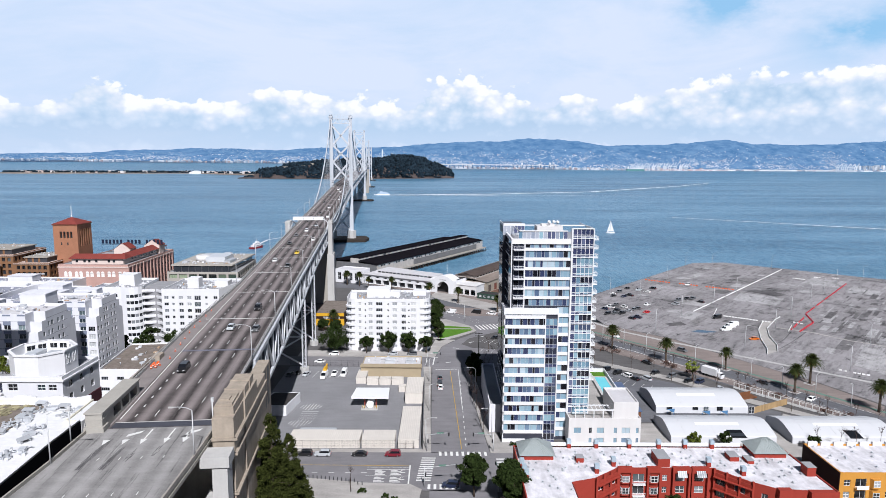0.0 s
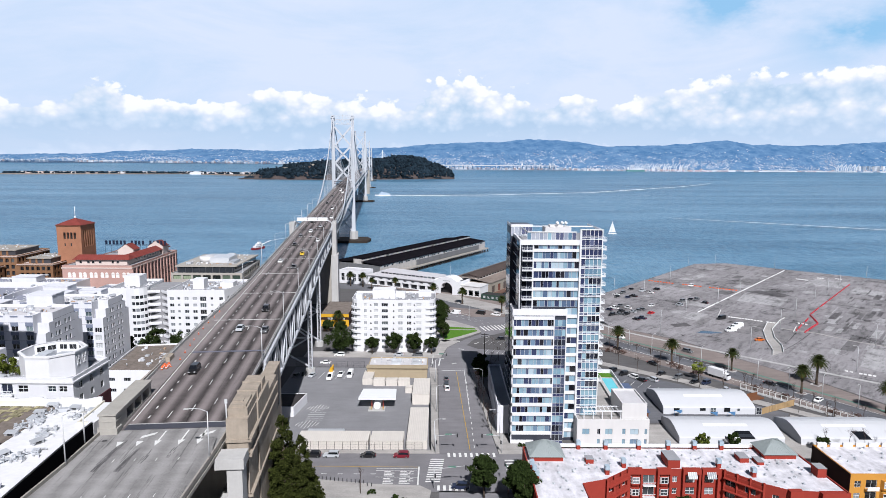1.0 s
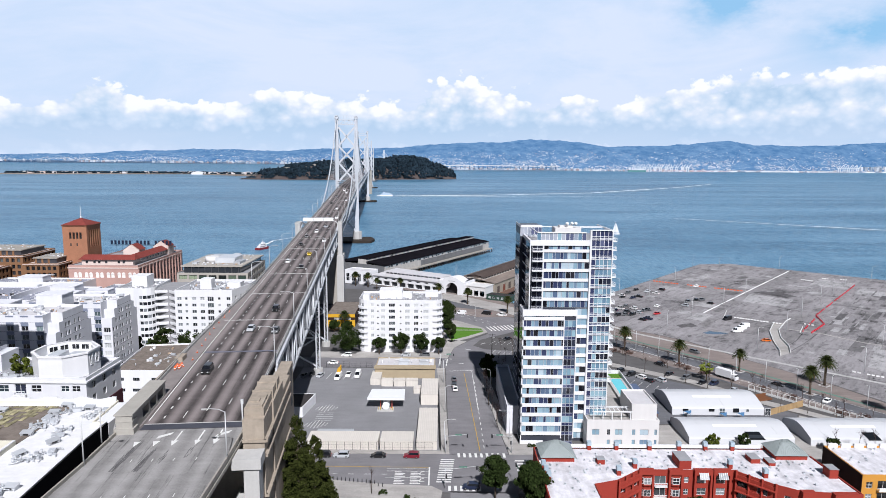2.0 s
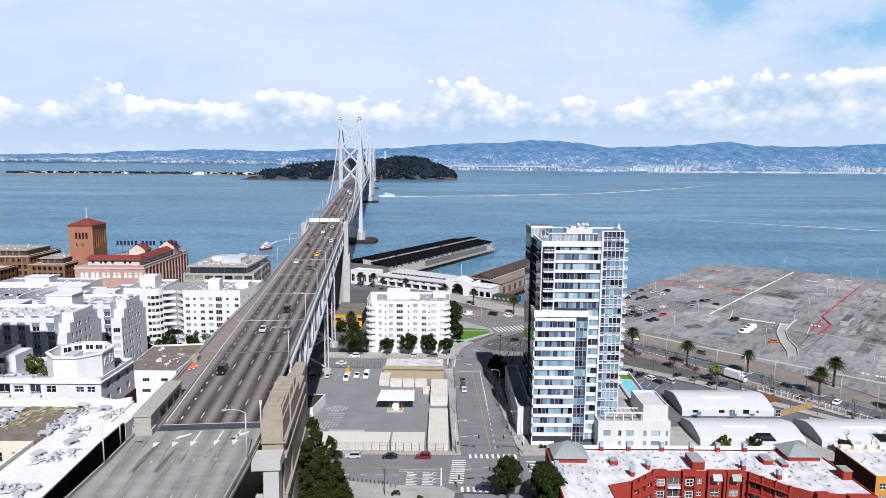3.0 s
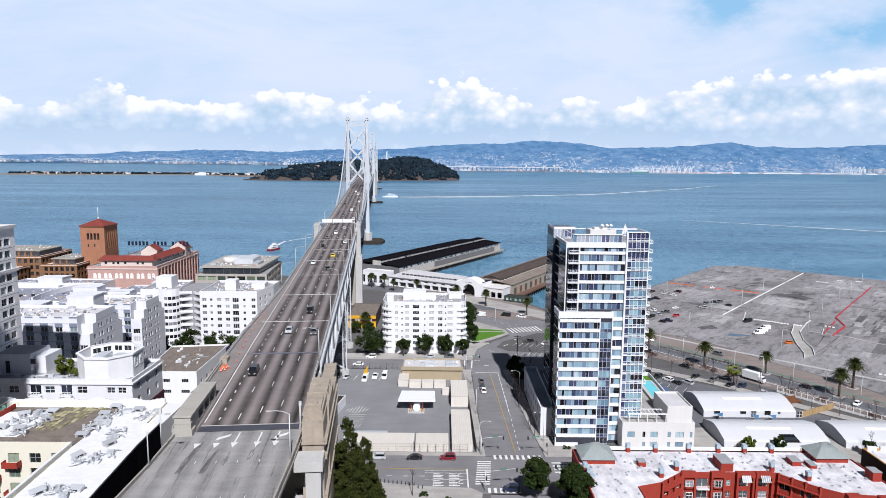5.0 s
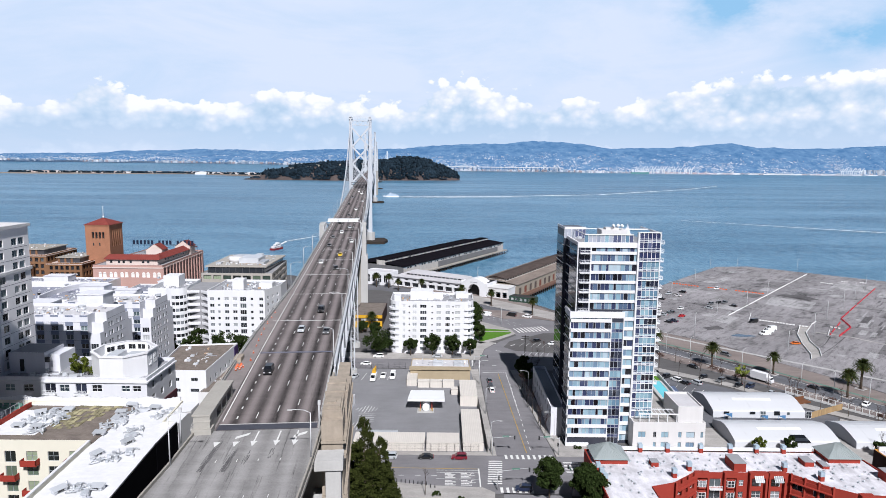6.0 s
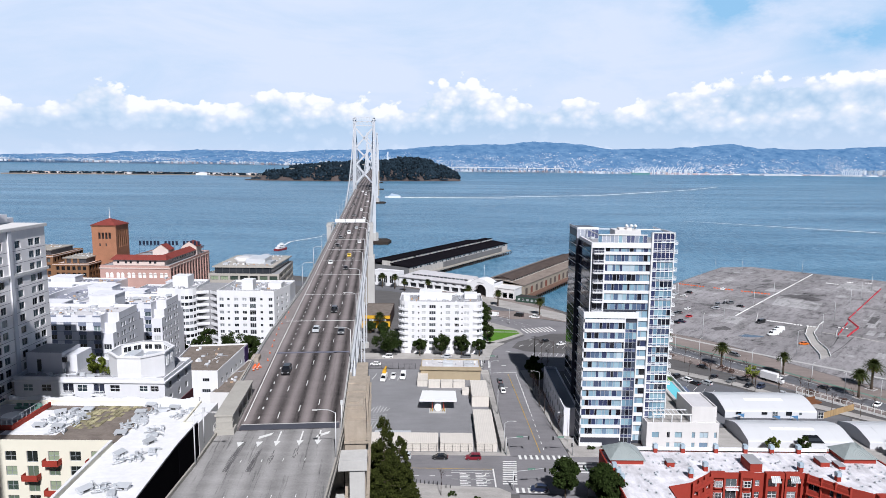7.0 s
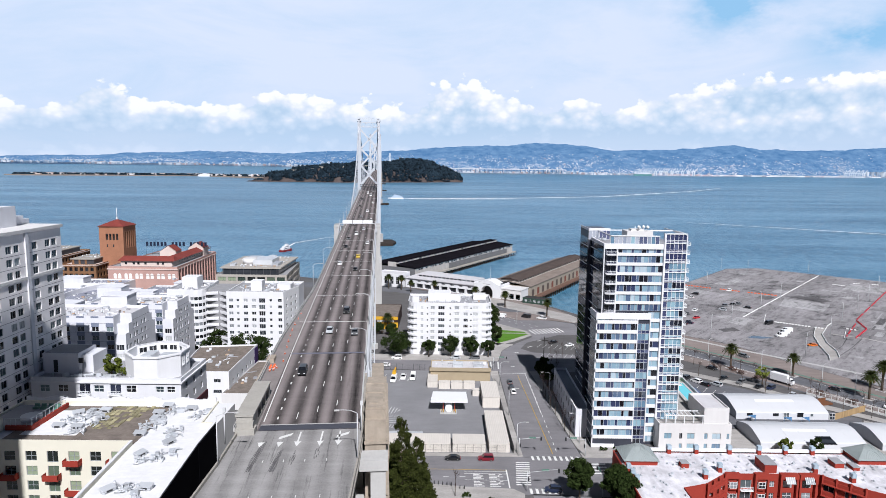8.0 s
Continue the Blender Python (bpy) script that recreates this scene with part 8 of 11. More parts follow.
    ob = thing("blue_roofed_shed", (58.8, 207, 0), 0, "low shed with a grey-blue sloping roof", "shed")
    bm = B()
    prism(bm, [(0, 0), (8, 0), (8, 25), (0, 25)], 0, 3.0)
    part("wall", bm, REDWOOD, ob)
    bm = B()
    v = [bm.verts.new(p) for p in ((-0.4, -0.4, 3.0), (8.4, -0.4, 3.0), (8.4, 25.4, 4.0), (-0.4, 25.4, 4.0))]
    w = [bm.verts.new(q.co + Vector((0, 0, 0.25))) for q in v]
    bm.faces.new(v[::-1]), bm.faces.new(w)
    for i in range(4):
        bm.faces.new((v[i], v[(i + 1) % 4], w[(i + 1) % 4], w[i]))
    part("roof", bm, mat("slate_blue_metal_roof", (0.076, 0.106, 0.182), 0.6, var=0.1), ob)
    ob = thing("mesh_fence", (112, 238, 0), -53, "long white-posted fence beside the waterfront road", "fence")
    for i in range(26):
        bm = B()
        box(bm, 2.2 * i, 2.2 * i + 0.2, 0, 0.2, 0, 2.4)
        part("post", bm, WHITEPLASTIC, ob)
    bm = B()
    box(bm, 0, 55.2, 0.05, 0.15, 2.2, 2.35), box(bm, 0, 55.2, 0.05, 0.15, 0.1, 0.9)
    part("rail", bm, WHITEPLASTIC, ob)


def service_yard():
    def container(name, x0, y0, w, d, h, label, group="white containers", ridges="x"):
        ob = thing(name, (x0, y0, 0.05), 0, label, "container", group)
        bm = B()
        box(bm, 0.08, w - 0.08, 0.08, d - 0.08, 0.1, h - 0.1)
        part("body", bm, CONTAINER, ob)
        bm = B()
        n = int(w / 0.6)
        for i in range(n):
            box(bm, 0.2 + i * (w - 0.4) / n, 0.2 + (i + 0.5) * (w - 0.4) / n, 0.03, 0.1, 0.25, h - 0.25)
            box(bm, 0.2 + i * (w - 0.4) / n, 0.2 + (i + 0.5) * (w - 0.4) / n, 0.2, d - 0.2, h - 0.02, h + 0.012)
        part("corrugation", bm, CONTAINER, ob, kind="stuff")
        bm = B()
        box(bm, 0, w, 0, d, h - 0.15, h), box(bm, 0, w, 0, 0.15, 0, 0.2)
        for xx, yy in ((0, 0), (w - 0.15, 0), (0, d - 0.15), (w - 0.15, d - 0.15)):
            box(bm, xx, xx + 0.15, yy, yy + 0.15, 0, h)
        part("frame", bm, CONTAINER, ob)
        return ob

    container("shipping_container", -46.6, 184.4, 21.6, 7.4, 2.7, "long cream container row with a ribbed roof")
    container("shipping_container", -24.4, 184.4, 10.0, 7.4, 2.7, "cream container beside the yard fence")
    container("shipping_container", -13.4, 184.6, 6.3, 26.5, 2.8, "long cream container along the street fence")
    container("shipping_container", -13.3, 220.6, 6.2, 17.0, 4.0, "tall cream container at the yard corner")
    for x in (-29.2, -24.4, -19.6):
        container("shipping_container", x, 239.6, 4.5, 2.6, 2.6, "small cream container before the tan building")
    container("shipping_container", -33.6, 241, 4.0, 10, 2.6, "small cream container standing endwise")
    container("shipping_container", -16.4, 232, 2.6, 3, 2.2, "small cream box unit beside the canopy")
    # fuel canopy
    ob = thing("fuel_canopy", (-31.8, 215.4, 0.05), 0, "white flat canopy on posts over a round tank", "canopy")
    bm = B()
    prism(bm, [(0, 0), (13.0, 0), (12.7, 9), (0.7, 9)], 3.7, 4.5)
    part("roof", bm, FRAME, ob)
    for x in (4.3, 8.3):
        bm = B()
        box(bm, x, x + 0.35, 1.8, 2.15, 0, 3.7)
        part("post", bm, mat("dull_red_paint", (0.266, 0.0532, 0.038), 0.6), ob)
    bm = B()
    rod(bm, (6.4, 0.6, 1.3), (6.4, 5.0, 1.3), 1.25, n=14)
    part("tank", bm, FRAME, ob, "white cylindrical tank")
    bm = B()
    for x in (4.0, 4.6, 8.2, 8.8):
        rod(bm, (x, 0.2, 0), (x, 0.2, 1.2), 0.12, n=6)
    part("bollard", bm, LINE_YELLOW, ob, "yellow guard posts", kind="stuff")
    bm = B()
    box(bm, 3.4, 9.2, -1.2, 3, 0, 0.12)
    part("island", bm, PALE_CONCRETE, ob)
    # tan building with roof plant, and shed under the bridge
    bd = building("yard_office", (-32.6, 249.0, 0), [(0, 0), (24, 0), (24, 14.5), (0, 14.5)], 4.2, TAN, ROOF_WHITE, "low tan building with a pale roof and roof units", "building", parapet=0.4)
    bm = B()
    box(bm, -0.4, 24.4, -0.6, 3.4, 4.2, 4.45)
    part("front_roof", bm, TAN, bd)
    for x in (9, 17.5):
        for y in (6, 9.5):
            bm = B()
            box(bm, x, x + 4.2, y, y + 1.2, 3.8, 4.9)
            part("roof_unit", bm, METAL, bd)
    building("yard_shed", (-62.5, 209, 0), [(0, 0), (9.5, 0), (11.5, 13), (2, 13)], 3.6, WHITE, mat("dark_shed_roof", (0.038, 0.0342, 0.0342), 0.85), "white shed with a dark roof under the bridge", "shed", parapet=0.1)
    ob = thing("stacked_pallets", (-45.3, 192.6, 0.05), 0, "flat rack with grey corrugated sheets", "rack")
    bm = B()
    box(bm, 0, 11.5, 0, 4, 0, 1.2)
    for i in range(20):
        box(bm, 0.58 * i, 0.58 * i + 0.3, 0, 4, 1.2, 1.35)
    part("sheets", bm, LIGHT_METAL, ob)
    # chain-link fence along the street: posts and rails
    for loc, turn, n in (((-47, 183.95, 0.15), 0, 17), ((-6.0, 184, 0.15), 91.2, 25), ((-64, 262.3, 0.05), 0, 13)):
        ob = thing("chain_fence", loc, turn, "dark chain-link fence with thin steel posts", "fence", "yard fences")
        for i in range(n):
            bm = B()
            rod(bm, (2.4 * i, 0, 0), (2.4 * i, 0, 2.6), 0.05, n=5)
            part("post", bm, DARK_METAL, ob)
        bm = B()
        L = 2.4 * (n - 1)
        for z in (0.1, 0.9, 1.7, 2.5):
            beam(bm, (0, 0, z), (L, 0, z), 0.025)
        for i in range(int(L / 0.8)):
            beam(bm, (0.8 * i, 0, 0.1), (0.8 * i, 0, 2.5), 0.012)
        part("mesh", bm, DARK_METAL, ob, kind="stuff")
        # dark sheet stands in for the shadowed gap as well as the screening
        if turn > 45:
            bm = B()
            box(bm, 0.1, L - 0.1, 0.03, 0.07, 0.05, 2.5)
            part("screen", bm, FRAME_DARK, ob, "dark sheet for the fence screening and the shadow beside it")
    # side walls coloured dark brown for their shade; yellow is kept to the front
    ob = building("yellow_store", (-66.5, 330, 0), [(0, 0), (15, 0), (15, 30), (0, 30)], 6.6, DARKBROWN, ROOF_BROWN, "low yellow building with a white band of windows", "building",
             {0: [([(4 + 1.5 * i, 5.3 + 1.5 * i, 3.6, 4.8) for i in range(6)], "one", FRAME, GLASS_PALE)]}, parapet=0.1)
    for z0, z1 in ((0.0, 3.45), (4.95, 6.62)):
        bm = B()
        box(bm, -0.02, 15.02, -0.14, -0.01, z0, z1)
        part("front_cladding", bm, YELLOW, ob, "bright yellow front layer over shade-dark walls")


def harbour():
    """Pier sheds and the white bulkhead building, laid out square to the quay."""
    O, T = (-53.0, 446.0), -30.0
    dark = ROOF_DARK
    shedwall = mat("grey_shed_wall", (0.144, 0.142, 0.144), 0.9, var=0.2, streak=(0.4, 0.4, 0.05))
    # long twin-ridged shed on piles
    ob = thing("pier_shed", (*O, 0), T, "long grey pier shed with twin black roofs on timber piles", "shed", "pier sheds")
    x0, x1, ya, yb = -61, -16, 34, 214
    bm = B()
    prism(bm, [(x0 - 1, ya), (x1 + 2.5, ya), (x1 + 2.5, yb + 4), (x0 - 1, yb + 4)], -1.0, 0.1)
    part("pier_deck", bm, CONCRETE, ob)
    bm = B()
    prism(bm, [(x0, ya), (x1, ya), (x1, yb), (x0, yb)], 0.1, 7.0)
    part("wall", bm, shedwall, ob)
    pale = mat("pale_shed_boards", (0.4, 0.375, 0.35), 0.9, var=0.2, streak=(0.5, 0.5, 0.08))
    bm = B()
    box(bm, x1 - 0.1, x1 + 0.06, ya, yb, 4.7, 7.0), box(bm, x1 - 0.1, x1 + 0.05, ya, ya + 52, 0.1, 4.7), box(bm, x1 - 0.1, x1 + 0.05, yb - 13, yb, 0.1, 4.7), box(bm, x0, x1 + 0.06, yb - 0.1, yb + 0.08, 0.1, 7.0)
    part("upper_wall", bm, pale, ob, "pale weathered boards above the dark doors")
    for i in range(52):
        if i % 7 == 5:
            continue
        bm = B()
        box(bm, x1 + 0.05, x1 + 0.1, ya + 2 + 3.4 * i, ya + 4.4 + 3.4 * i, 5.2, 6.3)
        part("high_window", bm, GLASS_DARK if i % 3 else GLASS_PALE, ob)
    for a, b, za, zb in ((x1 + 0.6, x1 - 17, 7.0, 8.8), (x0 + 20, x0 - 0.6, 9.0, 7.2)):
        bm = B()
        for c, d, e, f in ((a, b, za, zb),):
            v = [(c, ya - 0.5, e), (d, ya - 0.5, f), (d, yb + 0.5, f), (c, yb + 0.5, e)]
            lo = [bm.verts.new(p) for p in v]
            hi = [bm.verts.new((p[0], p[1], p[2] + 0.3)) for p in v]
            bm.faces.new(lo), bm.faces.new(hi[::-1])
            for i in range(4):
                bm.faces.new((lo[i], hi[i], hi[(i + 1) % 4], lo[(i + 1) % 4]))
        bmesh.ops.recalc_face_normals(bm, faces=bm.faces)
        part("roof", bm, dark, ob, "black tarred roof")
    bm = B()
    prism(bm, [(x0 + 20, ya), (x1 - 17, ya), (x1 - 17, yb), (x0 + 20, yb)], 7.0, 10.6)
    part("clerestory", bm, mat("pale_clerestory_boards", (0.46, 0.43, 0.4), 0.9, var=0.2, streak=(0.5, 0.5, 0.08)), ob)
    bm = B()
    prism(bm, [(x0 + 19.6, ya), (x1 - 16.6, ya), (x1 - 16.6, yb), (x0 + 19.6, yb)], 10.6, 10.9)
    part("ridge_roof", bm, dark, ob)
    for i in range(30):
        bm = B()
        box(bm, x1 - 17.1, x1 - 16.9, ya + 3 + 6 * i, ya + 6.4 + 6 * i, 9.2, 10.3)
        part("clerestory_window", bm, GLASS_PALE, ob)
    bm = B()
    for i in range(46):
        y = ya + 3 + 4 * i
        for x in (x1 + 2.0, x1 - 1.5):
            rod(bm, (x, y, -7), (x, y, -1), 0.28, n=5, caps=False)
        beam(bm, (x1 + 2.2, y, -5), (x1 + 2.2, y + 4, -1.2), 0.2)
    part("pile", bm, PILE, ob, "dark timber piles", kind="stuff")
    # second shed with brown roof
    ob = thing("pier_shed", (*O, 0), T, "pier shed with a rusty brown roof and tall doors", "shed", "pier sheds")
    a0, a1, b0, b1 = 56, 87, 12.6, 150
    bm = B()
    prism(bm, [(a0, b0), (a1 + 4, b0), (a1 + 4, b1 + 3), (a0, b1 + 3)], -1.0, 0.1)
    part("pier_deck", bm, mat("rusty_pier_apron", (0.129, 0.076, 0.057), 0.9, var=0.3), ob)
    bm = B()
    holes = [(3.5 + 8.9 * i, 7.7 + 8.9 * i, 0.3, 4.9) for i in range(15)]
    poly = [(a0, b0), (a1, b0), (a1, b1), (a0, b1)]
    for i in range(4):
        facade(bm, poly[i], poly[(i + 1) % 4], 0.1, 7.4, holes if i == 1 else [], 0.3)
    part("wall", bm, mat("tan_shed_wall", (0.274, 0.236, 0.19), 0.9, var=0.2, streak=(0.4, 0.4, 0.05)), ob)
    for i, h in enumerate(holes):
        bm = B()
        box(bm, a1 - 0.3, a1 - 0.2, b0 + h[0], b0 + h[1], 0.3, 4.9)
        part("door", bm, mat("rust_red_door", (0.152, 0.0532, 0.038), 0.8, var=0.2) if i % 3 == 1 else mat("brown_shed_door", (0.0836, 0.0646, 0.057), 0.8, var=0.2), ob)
    bm = B()
    for c, d, e, f in ((a1 + 0.6, (a0 + a1) / 2, 7.4, 9.6), ((a0 + a1) / 2, a0 - 0.6, 9.6, 7.4)):
        bm.faces.new([bm.verts.new(p) for p in ((c, b0 - 0.5, e), (c, b1 + 0.5, e), (d, b1 + 0.5, f), (d, b0 - 0.5, f))])
    part("roof", bm, mat("tan_weathered_shed_roof", (0.198, 0.163, 0.141), 0.9, var=0.3, streak=(0.1, 0.1, 1)), ob, "tan weathered roof")
    mid = (a0 + a1) / 2
    bm = B()
    prism(bm, [(mid - 6.5, b0 + 2), (mid + 6.5, b0 + 2), (mid + 6.5, b1 - 3), (mid - 6.5, b1 - 3)], 8.0, 10.4)
    part("clerestory", bm, mat("pale_clerestory_boards", (0.46, 0.43, 0.4), 0.9), ob)
    bm = B()
    for c, e in ((mid + 7.2, 10.3), (mid - 7.2, 10.3)):
        f = bm.faces.new([bm.verts.new(p) for p in ((c, b0 + 1, e), (c, b1 - 2, e), (mid, b1 - 2, 11.8), (mid, b0 + 1, 11.8))])
        bm.normal_update()
        if f.normal.z < 0:
            f.normal_flip()
    for yy in (b0 + 1.4, b1 - 2.4):
        bm.faces.new([bm.verts.new(p) for p in ((mid - 7.2, yy, 10.3), (mid + 7.2, yy, 10.3), (mid, yy, 11.8))])
    part("ridge_roof", bm, mat("dark_brown_shed_roof", (0.076, 0.0593, 0.0532), 0.95, var=0.3, streak=(0.1, 0.1, 1), spec=0.1), ob, "dark brown weathered ridge roof")
    for i in range(30):
        bm = B()
        box(bm, mid + 6.45, mid + 6.56, b0 + 4 + 4.4 * i, b0 + 6.8 + 4.4 * i, 9.2, 10.0)
        part("clerestory_window", bm, GLASS_DARK, ob)
    bm = B()
    for i in range(36):
        y = b0 + 2 + 4 * i
        for x in (a1 + 3.6, a1 + 1):
            rod(bm, (x, y, -7), (x, y, -1), 0.28, n=5, caps=False)
    part("pile", bm, PILE, ob, "dark timber piles", kind="stuff")
    # bulkhead building with an arched gateway
    ob = thing("bulkhead_building", (*O, 0), T, "long white harbour building with an arched gateway and flat white roof", "building")
    poly = [(-2, 0), (53, 0), (53, 24), (-2, 30)]
    holes = [(2.2 + 6.6 * i, 7.6 + 6.6 * i, 0.3, 3.4) for i in range(8)]
    tops = [(3.0 + 6.6 * i, 5.8 + 6.6 * i, 4.6, 5.5) for i in range(8)]
    bm = B()
    for i in range(4):
        facade(bm, poly[i], poly[(i + 1) % 4], 0, 6.6, holes + tops if i == 0 else [], 1.6)
    part("wall", bm, WHITE, ob)
    # dark sheet behind the openings put in for the arcade's shade
    bm = B()
    box(bm, -1, 52, 1.7, 2.0, 0, 6)
    part("shaded_recess", bm, GLASS_DARK, ob)
    bm = B()
    prism(bm, [(-2.5, -0.9), (53, -0.9), (53, 24.5), (-2.5, 30.5)], 6.6, 6.9)
    prism(bm, [(2, 8), (50, 8), (50, 20), (2, 24)], 6.9, 8.6)
    part("roof", bm, ROOF_WHITE, ob)
    for i in range(14):
        bm = B()
        box(bm, 4 + 3.2 * i, 6.6 + 3.2 * i, 7.9, 8.0, 7.3, 8.2)
        part("monitor_window", bm, GLASS_DARK, ob)
    bm = B()
    gate = [(53, -1.5), (72, -1.5), (72, 14), (53, 14)]
    n = 10
    hole = arc(62.5, 0, 4.2, 180, 0, n)
    # front wall with arch: outline strips either side and over the opening
    front = [(53, 0, 0), (58.3, 0, 0)]
    for sgn in (0,):
        pts = [(62.5 + 4.2 * math.cos(math.pi - math.pi * i / n), 3.6 + 4.2 * math.sin(math.pi * i / n)) for i in range(n + 1)]
        top = [(53 + 19 * i / n, 8.6 + 3.0 * math.cos(min(1.0, abs(i - n / 2) / 4.2) * math.pi / 2)) for i in range(n + 1)]
        for i in range(n):
            bm.faces.new([bm.verts.new((p[0], -1.5, p[1])) for p in (pts[i], pts[i + 1], top[i + 1], top[i])])
            bm.faces.new([bm.verts.new(p) for p in ((pts[i][0], -1.5, pts[i][1]), (pts[i][0], 3, pts[i][1]), (pts[i + 1][0], 3, pts[i + 1][1]), (pts[i + 1][0], -1.5, pts[i + 1][1]))])
            bm.faces.new([bm.verts.new(p) for p in ((top[i][0], -1.5, top[i][1]), (top[i + 1][0], -1.5, top[i + 1][1]), (top[i + 1][0], 8, top[i + 1][1]), (top[i][0], 8, top[i][1]))])
        bm.faces.new([bm.verts.new(p) for p in ((53, -1.5, 0), (58.3, -1.5, 0), (58.3, -1.5, 3.6), (53, -1.5, 8.6))])
        bm.faces.new([bm.verts.new(p) for p in ((66.7, -1.5, 0), (72, -1.5, 0), (72, -1.5, 8.6), (66.7, -1.5, 3.6))])
        bm.faces.new([bm.verts.new(p) for p in ((72, -1.5, 0), (72, 14, 0), (72, 14, 9.2), (72, -1.5, 9.2))])
        bm.faces.new([bm.verts.new(p) for p in ((53, -1.5, 0), (53, 14, 0), (53, 14, 9.2), (53, -1.5, 9.2))])
    part("gateway", bm, WHITE, ob, "white stepped gateway with a dark arch")
    # near-black block fills the passage in place of its shade
    bm = B()
    box(bm, 54, 71, 3, 13, 0, 9)
    part("gateway_dark", bm, DARK_METAL, ob)
    bm = B()
    for i in range(6):
        box(bm, 60 + 0.85 * i, 60.55 + 0.85 * i, -1.56, -1.5, 8.6, 9.2)
    part("gate_lettering", bm, FRAME_GREY, ob, "row of small grey bars", kind="stuff")
    bm = B()
    rod(bm, (62.5, 4, 11), (62.5, 4, 20), 0.14, 0.08)
    part("flagpole", bm, FRAME, ob)
    poly = [(72, 0), (86, 0), (86, 12), (72, 12)]
    bm = B()
    for i in range(4):
        facade(bm, poly[i], poly[(i + 1) % 4], 0, 6.6, [(1.5 + 4.4 * k, 4.6 + 4.4 * k, 0.6, 4.0) for k in range(3)] if i == 0 else [], 0.5)
    box(bm, 71.8, 86.3, -0.4, 12.3, 6.6, 7.0)
    part("end_wing", bm, OFFWHITE, ob)
    building("customs_house", (-76, 452, 0), [(0, 0), (19, -8), (24, 4), (5, 12)], 9.5, WHITE, ROOF_WHITE, "white harbour house with tall arched windows", "building",
             {0: [([(2.0 + 4.6 * i, 4.6 + 4.6 * i, 2.0, 7.2) for i in range(4)], "cross", FRAME, GLASS_DARK)]}, parapet=0.6)
    green = mat("dark_green_boards", (0.0266, 0.0532, 0.0418), 0.7, var=0.15)
    building("quay_cafe", (22, 398, 0), [(0, 0), (14, -8), (18, -2), (4, 6)], 3.6, green, mat("dark_shed_roof", (0.038, 0.0342, 0.0342), 0.85), "small dark green quay cafe with white trim", "building",
             {0: [([(1.4 + 2.9 * i, 3.0 + 2.9 * i, 1.2, 2.6) for i in range(5)], "two", FRAME, GLASS_PALE)]}, parapet=0.2)


def shading_tower():
    """Unseen tower added to cast shade on the left corners of the cream and terraced blocks."""
    hs = grid_holes(8.5, 2, 40, 2.4, 1.8, 4.0, 3.4, 0.6)
    building("neighbour_tower", (-103.5, 25, 0), [(0, 0), (11.4, 0), (11.4, 15), (0, 15)], 160.0, GREYWALL, ROOF_GREY, "slender pale tower added outside the view to cast shade", "tower", {2: [(hs, "two", FRAME_GREY, GLASS_DARK)]}, parapet=0.9)


def city_behind():
    """Unseen plain blocks added to close the place behind the viewer, cut sky fill and darken reflections."""
    stone = mat("plain_city_wall", (0.27, 0.265, 0.27), 0.85, var=0.12, scale=0.05, fine=0.4)
    for i, (x, y, w, d, h) in enumerate(((-430, -170, 90, 60, 95), (-325, -150, 70, 50, 130), (-240, -190, 60, 60, 150), (-165, -140, 48, 44, 118), (-100, -210, 60, 50, 165), (-25, -150, 50, 44, 128), (40, -200, 56, 50, 170),
                                         (110, -150, 60, 46, 120), (185, -180, 64, 60, 140), (265, -150, 70, 50, 96), (350, -170, 90, 60, 110))):
        bm = B()
        prism(bm, [(0, 0), (w, 0), (w, d), (0, d)], 0, h)
        prism(bm, [(4, 4), (w - 4, 4), (w - 4, d - 4), (4, d - 4)], h, h + 5)
        solo("wall_behind_%d" % (i + 1), bm, stone, "plain grey block added out of view to cut sky fill", "building", kind="structure", loc=(x, y, -0.04))


shading_tower(), city_behind()
glass_tower(), tower_podium(), rounded_block(), wing_complex(), grey_complex(), high_rise(), octagon_building(), white_roof_block()
low_brown_roof(), coffee_works(), waterfront_offices(), red_block(), tents(), service_yard(), harbour()


# ---- far shore, island, boats ----
def interp(pts, x):
    for (a, va), (b, vb) in zip(pts, pts[1:]):
        if x <= b:
            f = max(0.0, min(1.0, (x - a) / (b - a)))
            f = f * f * (3 - 2 * f)
            return va + (vb - va) * f
    return pts[-1][1]


